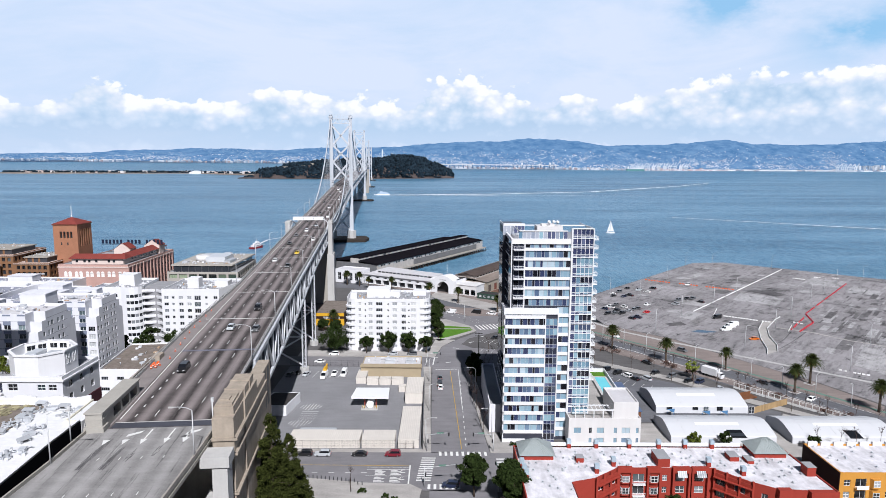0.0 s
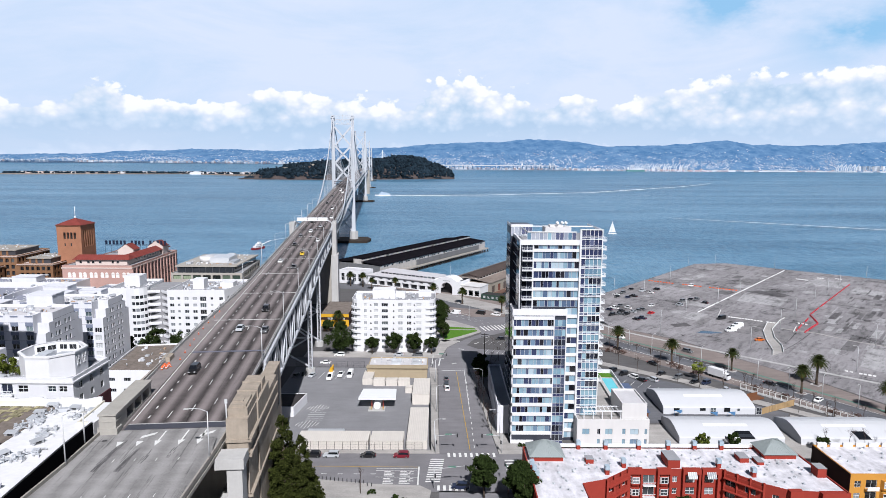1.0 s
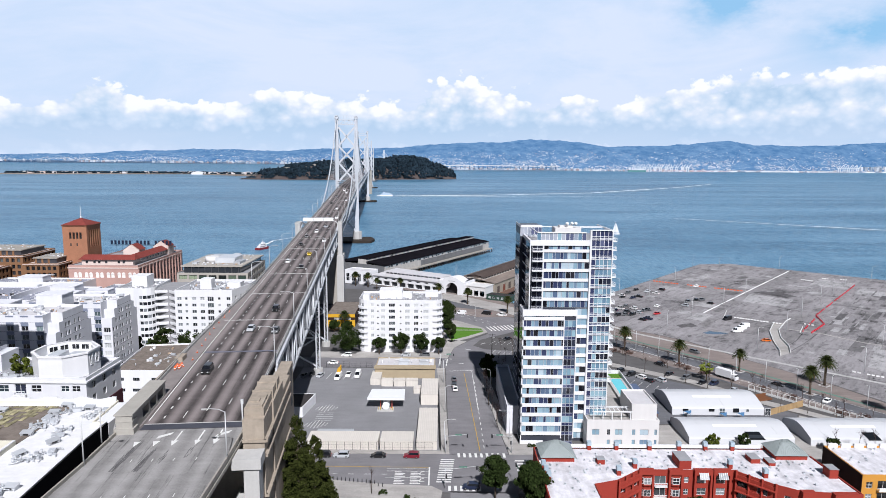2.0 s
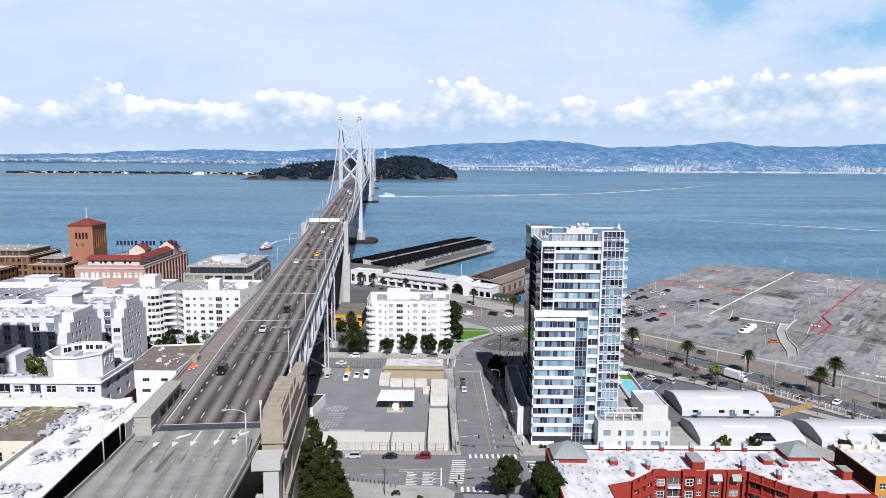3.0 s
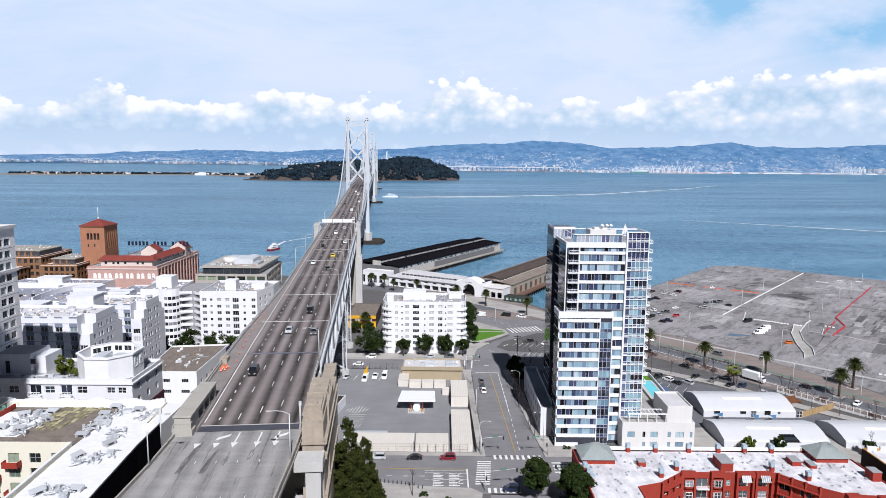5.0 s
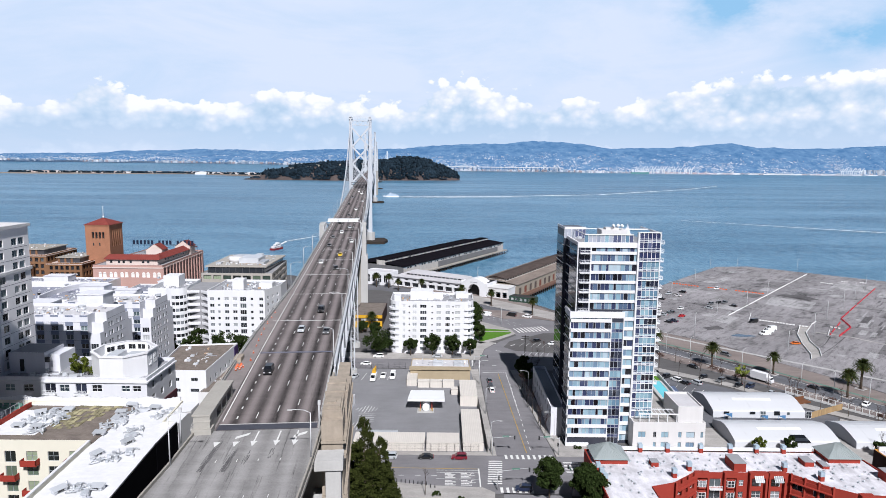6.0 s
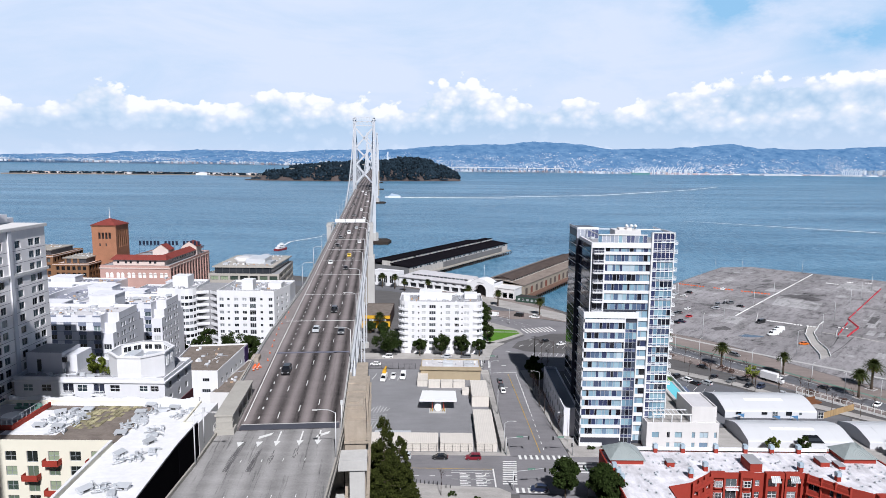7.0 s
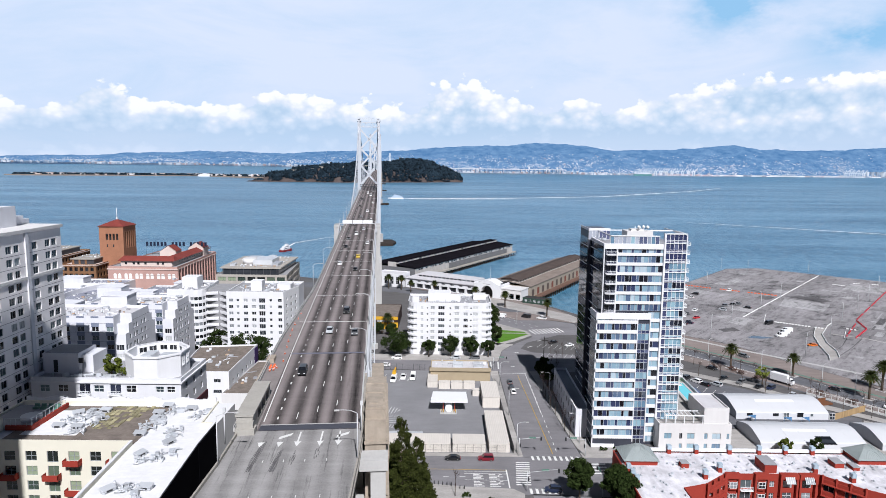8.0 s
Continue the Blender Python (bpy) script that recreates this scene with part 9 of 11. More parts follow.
def far_hills():
    """Hills across the bay: bearings and crest heights along the horizon."""
    crest = [(-3600, 110), (-2700, 124), (-2200, 150), (-1600, 162), (-1300, 152), (-800, 172), (-350, 178), (-100, 205), (300, 222), (700, 242), (900, 236), (1200, 198), (1550, 206), (1850, 218), (2080, 243), (2300, 216), (2600, 206), (2950, 222), (3350, 240), (3900, 230)]
    foot = [(-3600, 82), (-1500, 74), (-400, 62), (0, 40), (700, 40), (1400, 30), (3900, 26)]
    bm = B()
    nu, nv = 330, 16
    grid = []
    for i in range(nu + 1):
        x = -3600 + 7500 * i / nu
        row = []
        for j in range(nv + 1):
            f = j / nv
            y = 4480 + 340 * f
            k = y / 4800.0
            h0, h1 = interp(foot, x), interp(crest, x)
            rug = noise.fractal(Vector((x * 0.004, y * 0.006, 0.0)), 0.9, 2.0, 5)
            g = min(1.0, max(0.0, (f - 0.12) / 0.88))
            z = h0 - 6 + (h1 - h0 + 6) * (g ** 0.75) + rug * 22 * g * (1 - 0.55 * g) + (noise.noise(Vector((x * 0.03, y * 0.02, 3))) * 4.0 + noise.noise(Vector((x * 0.09, y * 0.02, 7))) * 2.2) * g
            row.append(bm.verts.new((x, y, 86.5 + (z - 86.5) * k)))
        grid.append(row)
    for i in range(nu):
        for j in range(nv):
            bm.faces.new((grid[i][j], grid[i + 1][j], grid[i + 1][j + 1], grid[i][j + 1])).smooth = True
    # haze over the hills is this blue, partly glowing material
    solo("far_hills", bm, haze_mat("hazy_blue_hills", (0.090, 0.215, 0.415), (0.185, 0.335, 0.545), 0.014, 0.9, 0.88), "hazy blue wooded hills speckled with pale houses", "hills", kind="structure")
    # towns and docks along the far waterline and up the slopes, too small to pick apart
    rng = random.Random(8)

    def slope(x, f):
        y = 4480 + 340 * f
        h0, h1 = interp(foot, x), interp(crest, x)
        rug = noise.fractal(Vector((x * 0.004, y * 0.006, 0.0)), 0.9, 2.0, 5)
        g = min(1.0, max(0.0, (f - 0.12) / 0.88))
        z = h0 - 6 + (h1 - h0 + 6) * (g ** 0.75) + rug * 22 * g * (1 - 0.55 * g)
        return 86.5 + (z - 86.5) * y / 4800.0

    bm = B()
    for _ in range(9000):
        x = rng.uniform(-3200, 3500)
        f = min(0.9, 0.1 + abs(rng.gauss(0, 0.28)))
        cluster = noise.noise(Vector((x * 0.0045, f * 5.0, 0))) + 0.5 * noise.noise(Vector((x * 0.02, f * 14.0, 4)))
        if cluster < -0.12 + 0.9 * (f - 0.2) + 0.1 * (x < -900):
            continue
        w, h = rng.uniform(3, 10), rng.uniform(1.2, 3.0)
        z = slope(x, f) - 0.5
        box(bm, x, x + w, 4478 + 340 * f, 4484 + 340 * f, z - 2, z + h, 0 if rng.random() < 0.6 else 1 if rng.random() < 0.75 else 2)
    for _ in range(2200):
        x = rng.uniform(-3200, 3500)
        z0 = interp(foot, x) - 4
        if rng.random() > 0.62 + 1.0 * noise.noise(Vector((x * 0.004, 5.0, 0))) + 0.3 * (x > 900) - 0.3 * (x < -900):
            continue
        y, w, h = 4470 + rng.random() * 50, rng.uniform(4, 20), rng.uniform(0.5, 2.2) * (0.6 if x < -900 else 1.0) * (1 + (rng.random() < 0.06) * 2.5)
        box(bm, x, x + w, y, y + 8, z0 - 10, z0 + h + (y - 4470) * 0.12, 0 if rng.random() < 0.42 else 1 if rng.random() < 0.6 else 2)
    for cx, n, hh in ((3050, 22, 30), (660, 8, 22), (180, 6, 18), (1550, 6, 16)):
        for _ in range(n):
            x = cx + rng.gauss(0, 90)
            z0 = interp(foot, x)
            box(bm, x, x + rng.uniform(9, 18), 4520, 4540, z0 - 5, z0 + rng.uniform(0.4, 1) * hh + 8, 0 if rng.random() < 0.6 else 1)
    # town walls carry the haze in bluish, self-lit colours
    solo("far_town", bm, [haze_mat("pale_far_walls", (0.44, 0.51, 0.60), (0.74, 0.77, 0.81), 0.02, 0, 0.6), haze_mat("haze_blue_far_walls", (0.26, 0.34, 0.44), (0.36, 0.44, 0.54), 0.02, 0, 0.6),
                          haze_mat("warm_far_roofs", (0.34, 0.30, 0.33), (0.44, 0.38, 0.38), 0.02, 0, 0.6)], "hazy white and grey town along the far waterline", "town", kind="stuff")
    # container cranes
    pale = haze_mat("pale_far_steel", (0.62, 0.68, 0.74), (0.74, 0.78, 0.82), 0.02, 0, 0.6)
    for i, x in enumerate([1290 + 37 * k for k in range(11)] + [2700 + 30 * k for k in range(5)]):
        bm = B()
        z = 27
        for dx in (0, 14):
            beam(bm, (x + dx, 4440, z - 12), (x + dx, 4440, z + 26), 3.6)
        beam(bm, (x - 6, 4440, z + 24), (x + 20, 4440, z + 24), 4.0), beam(bm, (x + 14, 4440, z + 24), (x + 34, 4440, z + 48), 3.4), beam(bm, (x + 4, 4440, z + 24), (x + 8, 4440, z + 44), 3.4)
        beam(bm, (x, 4440, z + 8), (x + 14, 4440, z + 8), 1.8)
        solo("dock_crane", bm, pale, "white container crane on the far docks", "crane", "dock cranes")
    ob = thing("container_ship", (1270, 4420, 20), 0, "green-hulled container ship at the far docks", "ship")
    bm = B()
    prism(bm, [(-14, -5), (100, -5), (110, 4), (100, 13), (-14, 13)], -8, 11)
    part("hull", bm, haze_mat("far_green_hull", (0.10, 0.22, 0.24), (0.14, 0.3, 0.3), 0.05, 0, 0.5), ob)
    bm = B()
    for k in range(9):
        box(bm, 12 + 9 * k, 20 + 9 * k, -3, 11, 11, 15 + rng.uniform(0, 8))
    box(bm, -8, 2, -3, 11, 11, 28)
    part("cargo", bm, pale, ob)
    bm = B()
    for _ in range(420):
        x = 1330 + 520 * rng.random() ** 1.2
        z0 = 17 + rng.uniform(0, 20) * (1 - (x - 1330) / 900)
        w = rng.uniform(4, 14)
        box(bm, x, x + w, 4446 + rng.random() * 20, 4470, z0 - 8, z0 + rng.uniform(1.5, 5.5), rng.choice((0, 0, 1, 2, 2, 3)))
    for _ in range(26):
        x = rng.uniform(1800, 3400)
        z0 = interp(foot, x) - 5
        w = rng.uniform(40, 120)
        box(bm, x, x + w, 4466, 4474, z0 - 6, z0 + rng.uniform(3, 5.5), rng.choice((0, 0, 2)))
    # dock colours are paled, blued and made to glow for haze
    solo("dockside_stacks", bm, [haze_mat("white_far_sheds", (0.70, 0.74, 0.80), (0.86, 0.88, 0.90), 0.02, 0, 0.6), haze_mat("haze_blue_far_boxes", (0.24, 0.33, 0.46), (0.34, 0.42, 0.54), 0.02, 0, 0.6),
                               haze_mat("rosy_far_boxes", (0.50, 0.42, 0.47), (0.60, 0.50, 0.53), 0.02, 0, 0.6), haze_mat("tan_far_boxes", (0.44, 0.36, 0.36), (0.52, 0.44, 0.42), 0.02, 0, 0.6)],
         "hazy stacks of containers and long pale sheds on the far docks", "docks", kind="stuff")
    # white cable-stayed tower and long viaduct behind the island
    ob = thing("far_viaduct", (0, 4300, 0), 0, "long grey viaduct with a white cable-stayed tower", "bridge")
    bm = B()
    for k in range(25):
        x = 20 + 30 * k
        beam(bm, (x, 0, 34), (x, 0, 54), 6)
    part("column", bm, haze_mat("haze_blue_far_concrete", (0.08, 0.15, 0.25), (0.13, 0.2, 0.3), 0.02, 0, 0.6), ob, kind="stuff")
    bm = B()
    beam(bm, (-420, 0, 62), (20, 0, 56), 6, 6.0), beam(bm, (20, 0, 56), (770, 0, 54), 6, 6.0)
    part("roadway", bm, MATS["silver_grey_bridge_paint"], ob)
    bm = B()
    beam(bm, (-395, 0, 60), (-395, 0, 152), 7, 5)
    for k in range(6):
        beam(bm, (-395, 0, 145 - 6 * k), (-460 + 8 * k, 0, 66), 0.8), beam(bm, (-395, 0, 145 - 6 * k), (-320 - 8 * k, 0, 64), 0.8)
    part("pylon", bm, pale, ob, "white pylon")


def island():
    rng = random.Random(5)
    prof = [(-950, 0), (-905, 12), (-860, 26), (-800, 34), (-740, 50), (-660, 60), (-560, 70), (-450, 74), (-330, 84), (-230, 94), (-170, 94), (-100, 82), (-50, 62), (0, 44), (36, 26), (62, 0)]
    bm = B()
    nu, nv = 120, 16
    rows = []

    def height(x, f):
        top = interp(prof, x)
        s = math.sin(math.pi * min(1, max(0, f))) ** 0.55
        edge = min(1.0, f * 6.0)
        return -5 + (top + 5) * s * (0.86 + 0.14 * edge) + noise.fractal(Vector((x * 0.012, f * 4, 1.0)), 0.9, 2, 4) * 9 * s

    yof = lambda x, f: 2960 + max(0, (x + 500) * 0.40) + 420 * f
    for i in range(nu + 1):
        x = -950 + 1012 * i / nu
        rows.append([bm.verts.new((x, yof(x, j / nv), height(x, j / nv * 0.9))) for j in range(nv + 1)])
    for i in range(nu):
        for j in range(nv):
            bm.faces.new((rows[i][j], rows[i + 1][j], rows[i + 1][j + 1], rows[i][j + 1])).smooth = True
    solo("island", bm, ROCK, "wooded island with bare reddish cliffs at the waterline", "island", kind="structure")
    verts, faces = [], []
    for _ in range(12500):
        x = rng.uniform(-945, 56)
        f = rng.random() ** 0.8
        z = height(x, f * 0.9)
        if z < 8 + 7 * (x < -480) + 16 * noise.noise(Vector((x * 0.013, 2, 0))) + 5 * noise.noise(Vector((x * 0.05, 2, 0))) or (noise.noise(Vector((x * 0.02, f * 5, 4))) > 0.47 + (0.0 if x > -500 else -0.06)):
            continue
        r, h = rng.uniform(3.5, 9.5), rng.uniform(6, 15) * (1 + 0.6 * (rng.random() < 0.08))
        b = len(verts)
        n = 6
        for lvl, (rr, hh) in enumerate(((0.8, 0.0), (1.0, 0.5), (0.75, 0.85))):
            for k in range(n):
                a = 2 * math.pi * (k + 0.5 * lvl) / n
                q = r * rr * rng.uniform(0.7, 1.25)
                verts.append((x + q * math.cos(a), yof(x, f) + q * math.sin(a), z + h * hh * rng.uniform(0.85, 1.15)))
        verts.append((x, yof(x, f), z + h))
        for lvl in range(2):
            for k in range(n):
                faces.append((b + lvl * n + k, b + lvl * n + (k + 1) % n, b + (lvl + 1) * n + (k + 1) % n, b + (lvl + 1) * n + k))
        for k in range(n):
            faces.append((b + 2 * n + k, b + 2 * n + (k + 1) % n, b + 3 * n))
    for _ in range(5200):
        x = rng.uniform(-930, 45)
        f = rng.random() ** 2.2 * 0.55
        z = height(x, f * 0.9)
        if z < 3 or noise.noise(Vector((x * 0.024, f * 9, 8))) < 0.02:
            continue
        r, h, b = rng.uniform(3, 7), rng.uniform(1.2, 3.6), len(verts)
        for k in range(6):
            a = 1.047 * k
            verts.append((x + r * math.cos(a), yof(x, f) + r * math.sin(a), z - 0.5)), verts.append((x + r * 0.7 * math.cos(a + 0.4), yof(x, f) + r * 0.7 * math.sin(a + 0.4), z + h * rng.uniform(0.6, 1.1)))
        verts.append((x, yof(x, f), z + h * 1.1))
        for k in range(6):
            faces.append((b + 2 * k, b + (2 * k + 2) % 12, b + (2 * k + 3) % 12, b + 2 * k + 1)), faces.append((b + 2 * k + 1, b + (2 * k + 3) % 12, b + 12))
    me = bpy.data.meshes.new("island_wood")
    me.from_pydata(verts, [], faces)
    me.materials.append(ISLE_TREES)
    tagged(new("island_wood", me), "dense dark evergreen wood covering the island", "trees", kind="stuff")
    pale = mat("weathered_island_house", (0.38, 0.35, 0.304), 0.9)
    for x, f, w in ((-760, 0.35, 34), (-700, 0.3, 60), (-640, 0.42, 26), (-520, 0.4, 30), (-420, 0.34, 22), (-870, 0.3, 18)):
        bm = B()
        z = height(x, f * 0.9)
        box(bm, 0, w, 0, 12, -6, 7), prism(bm, [(-1, -1), (w + 1, -1), (w + 1, 13), (-1, 13)], 7, 8)
        solo("island_house", bm, pale, "pale low house among the island trees", "house", "island houses", loc=(x, yof(x, f) - 14, z))
    # low flat island beyond, with sheds and a row of trees
    bm = B()
    prism(bm, [(-2430, 3520), (-2300, 3500), (-1800, 3560), (-1400, 3600), (-950, 3420), (-850, 3480), (-1000, 3900), (-1700, 4050), (-2400, 3900)], -6, 7.0)
    solo("low_island", bm, mat("low_island_earth", (0.228, 0.19, 0.16), 0.9, scale=0.02, fine=0.2), "long flat built-over island on the bay", "island", kind="structure")
    verts, faces = [], []
    for _ in range(1200):
        x = rng.uniform(-2400, -960)
        y = interp([(-2430, 3530), (-1800, 3575), (-1400, 3615), (-950, 3440)], x) + rng.uniform(5, 160)
        if noise.noise(Vector((x * 0.01, 0, 9))) < -0.45:
            continue
        r, h, b = rng.uniform(4, 9), rng.uniform(8, 17), len(verts)
        for k in range(5):
            a = 2 * math.pi * k / 5
            verts.append((x + r * math.cos(a), y + r * math.sin(a), 3 + h * 0.3)), verts.append((x + r * 0.8 * math.cos(a + 0.6), y + r * 0.8 * math.sin(a + 0.6), 3 + h * 0.8))
        verts.append((x, y, 3 + h))
        for k in range(5):
            faces.append((b + 2 * k, b + (2 * k + 2) % 10, b + (2 * k + 3) % 10, b + 2 * k + 1)), faces.append((b + 2 * k + 1, b + (2 * k + 3) % 10, b + 10))
    me = bpy.data.meshes.new("low_island_trees")
    me.from_pydata(verts, [], faces)
    me.materials.append(ISLE_TREES)
    tagged(new("low_island_trees", me), "dark row of trees on the flat island", "trees", kind="stuff")
    for i in range(80):
        x = rng.uniform(-2350, -980)
        y = interp([(-2430, 3530), (-1800, 3575), (-1400, 3615), (-950, 3440)], x) + rng.uniform(5, 90)
        w, h = rng.uniform(12, 44), rng.uniform(7, 15)
        bm = B()
        box(bm, 0, w, 0, 16, 0, h), prism(bm, [(-0.6, -0.6), (w + 0.6, -0.6), (w + 0.6, 16.6), (-0.6, 16.6)], h, h + 0.8)
        solo("island_shed", bm, OFFWHITE if rng.random() < 0.6 else CORNICE, "pale low shed on the flat island", "shed", "island sheds", loc=(x, y, 3))
    for x, w in ((-1390, 62), (-1120, 74)):
        bm = B()
        for a, b in ((0, 0.5), (0.5, 1)):
            v = [(w * a, 0, 10 if a == 0 else 18), (w * b, 0, 18 if b == 0.5 else 10)]
            bm.faces.new([bm.verts.new(p) for p in ((v[0][0], 0, 0), (v[1][0], 0, 0), (v[1][0], 0, v[1][2]), (v[0][0], 0, v[0][2]))])
            bm.faces.new([bm.verts.new(p) for p in (v[0], v[1], (v[1][0], 30, v[1][2]), (v[0][0], 30, v[0][2]))])
        solo("aircraft_hangar", bm, WHITE, "large white hangar on the flat island", "hangar", "island hangars", loc=(x, 3570, 3))


def boats():
    ob = thing("sailing_boat", (212, 807, -4), 0, "white sailing boat under full sail", "boat")
    bm = B()
    prism(bm, [(-5, 0), (0, -1.5), (5, -1.2), (5, 1.2), (0, 1.5)], -0.2, 1.2)
    part("hull", bm, WHITE, ob)
    bm = B()
    rod(bm, (-0.5, 0, 1), (-0.5, 0, 16.5), 0.12)
    part("mast", bm, LAMP_GREY, ob)
    for pts in (((-0.3, 0, 2.2), (4.6, 0.4, 2.2), (-0.3, 0, 16.2)), ((-0.7, 0, 14), (-0.7, 0.2, 2.4), (-4.6, 0, 1.6))):
        bm = B()
        bm.faces.new([bm.verts.new(p) for p in pts]), bm.faces.new([bm.verts.new((p[0], p[1] + 0.05, p[2])) for p in pts[::-1]])
        part("sail", bm, WHITE, ob)
    ob = thing("harbour_boat", (-190, 652, -4), 68, "red-hulled harbour boat with white decks and a wake", "boat")
    bm = B()
    prism(bm, [(-8, -2.6), (7, -2.6), (11, 0), (7, 2.6), (-8, 2.6)], -0.4, 2.0)
    part("hull", bm, mat("dark_red_hull", (0.167, 0.0152, 0.019), 0.5), ob)
    bm = B()
    box(bm, -6, 5, -2, 2, 2.0, 4.0), box(bm, -3, 4.4, -1.7, 1.7, 4.0, 5.8), box(bm, 0, 3.4, -1.2, 1.2, 5.8, 7.4), rod(bm, (1, 0, 7.4), (1, 0, 10.5), 0.1)
    part("deckhouse", bm, WHITE, ob)
    bm = B()
    for z in (2.7, 4.6):
        for k in range(5):
            box(bm, -5.4 + 2 * k, -4.2 + 2 * k, -2.05 if z < 3 else -1.75, -1.98 if z < 3 else -1.68, z, z + 0.7)
    part("cabin_window", bm, GLASS_DARK, ob, kind="stuff")
    ob = thing("ferry", (-152, 1655, -4), 184, "white passenger ferry crossing the bay", "boat")
    bm = B()
    prism(bm, [(-18, -5), (14, -5), (22, 0), (14, 5), (-18, 5)], -0.3, 3.2)
    part("hull", bm, WHITE, ob)
    bm = B()
    box(bm, -16, 12, -4.4, 4.4, 3.2, 6.2), box(bm, -10, 8, -3.8, 3.8, 6.2, 8.8), box(bm, 1, 7, -3, 3, 8.8, 11)
    part("cabin", bm, mat("ferry_blue_white", (0.342, 0.418, 0.502), 0.5), ob)
    wakes = [([(-132, 1655), (120, 1720), (430, 1880), (860, 2345), (1150, 2750)], 26, 6, "wake of the ferry"), ([(-196, 668), (-196, 720), (-170, 775), (-100, 800)], 3, 2, "wake of the harbour boat"),
             ([(365, 1042), (600, 870), (760, 800)], 3.0, 11, "long pale wake line"), ([(-132, 1648), (250, 1662), (600, 1730)], 5, 2, "faint second wake of the ferry")]
    for pts, w0, w1, lab in wakes:
        bm = B()
        path = []
        for (ax, ay), (bx, by) in zip(pts, pts[1:]):
            for k in range(10):
                path.append((ax + (bx - ax) * k / 10, ay + (by - ay) * k / 10))
        n = len(path)
        prev = None
        for i, (x, y) in enumerate(path):
            nx, ny = path[min(i + 1, n - 1)][0] - path[max(i - 1, 0)][0], path[min(i + 1, n - 1)][1] - path[max(i - 1, 0)][1]
            l = math.hypot(nx, ny)
            w = (w0 + (w1 - w0) * i / n) * (0.6 + 0.8 * abs(noise.noise(Vector((i * 0.7, w0, 0)))) + 0.2)
            row = [bm.verts.new((x - ny / l * w / 2 * s, y + nx / l * w / 2 * s, -3.6)) for s in (-1, 1)]
            if prev:
                bm.faces.new((prev[0], prev[1], row[1], row[0]))
            prev = row
        solo("boat_wake", bm, FOAM, lab + " as a strip of foam on the water", "wake", kind="stuff")


# ---- plants ----
def leaf_cloud(clumps, per, size, rng, flat=0.0):
    """Vertices and faces of many small leaf cards gathered in clumps (x, y, z, radius)."""
    verts, faces = [], []
    for cx, cy, cz, r in clumps:
        for _ in range(per):
            d = Vector((rng.gauss(0, 1), rng.gauss(0, 1), rng.gauss(0, 0.8)))
            d = d.normalized() * r * (rng.random() ** 0.4)
            p = Vector((cx, cy, cz)) + d
            a = Vector((rng.gauss(0, 1), rng.gauss(0, 1), rng.gauss(0, 1))).normalized()
            u = a.orthogonal().normalized()
            w = a.cross(u)
            s = size * rng.uniform(0.6, 1.3)
            b = len(verts)
            verts += [p + u * s, p + w * s * 0.7, p - u * s, p - w * s * 0.7]
            faces.append((b, b + 1, b + 2, b + 3))
    return verts, faces


def leaf_part(name, vf, material, parent, label=""):
    me = bpy.data.meshes.new(name)
    me.from_pydata([tuple(v) for v in vf[0]], [], vf[1])
    me.materials.append(material)
    ob = new(name, me)
    ob.parent = parent
    return tagged(ob, label)


def broadleaf(loc, h, w, seed, label, material=None, trunk=0.3, group="street trees", dense=150, clumpy=34):
    rng = random.Random(seed)
    ob = thing("street_tree", loc, rng.uniform(0, 360), label, "tree", group)
    bm = B()
    rod(bm, (0, 0, -0.2), (0.1, 0, h * 0.35), 0.26, 0.18)
    clumps = []
    for k in range(9):
        a = 2.4 * k
        tip = Vector((math.cos(a) * w * 0.30 * rng.uniform(0.5, 1.1), math.sin(a) * w * 0.30 * rng.uniform(0.5, 1.1), h * rng.uniform(0.5, 0.8)))
        rod(bm, (0.1, 0, h * 0.33), tip, 0.12, 0.04, n=5)
    part("trunk", bm, BARK, ob)
    for k in range(clumpy):
        a, u = rng.uniform(0, 6.28), rng.random() ** 0.5
        z = rng.uniform(-1, 1)
        rr = math.sqrt(max(0.05, 1 - z * z)) * w * 0.5 * u
        clumps.append((rr * math.cos(a), rr * math.sin(a), h * (trunk + (1 - trunk) * 0.5 * (1 + z * 0.86)), w * rng.uniform(0.10, 0.19)))
    leaf_part("crown", leaf_cloud(clumps, dense, 0.30, rng), material or LEAF, ob)
    return ob


def conifer(loc, h, w, seed, label):
    rng = random.Random(seed)
    ob = thing("conifer", loc, rng.uniform(0, 360), label, "tree", "dark conifers")
    bm = B()
    rod(bm, (0, 0, -0.3), (0, 0, h * 0.97), 0.42, 0.06)
    clumps = []
    k = 0
    z = h * 0.06
    while z < h * 0.985:
        f = 1 - z / h
        for _ in range(max(3, int(13 * f + 5))):
            a = rng.uniform(0, 6.28)
            reach = w * 0.5 * (f ** 0.75) * rng.choice((0.35, 0.7, 0.9, 1.0, 1.08)) + 0.2
            tip = (reach * math.cos(a), reach * math.sin(a), z + rng.uniform(-0.4, 0.6) + reach * 0.16)
            if reach > 1.0:
                rod(bm, (0, 0, z), tip, 0.07, 0.03, n=4, caps=False)
            clumps.append((*tip, (0.55 + 0.40 * f) * rng.uniform(0.8, 1.3)))
            if reach > 2:
                clumps.append((tip[0] * 0.72, tip[1] * 0.72, tip[2] + 0.15, 0.6 + 0.4 * f))
                clumps.append((tip[0] * 0.42, tip[1] * 0.42, tip[2] - 0.1, 0.7 + 0.5 * f))
        z += h * 0.032
    part("trunk", bm, BARK, ob)
    leaf_part("crown", leaf_cloud(clumps, 75, 0.19, rng), LEAF_DARK, ob)
    return ob


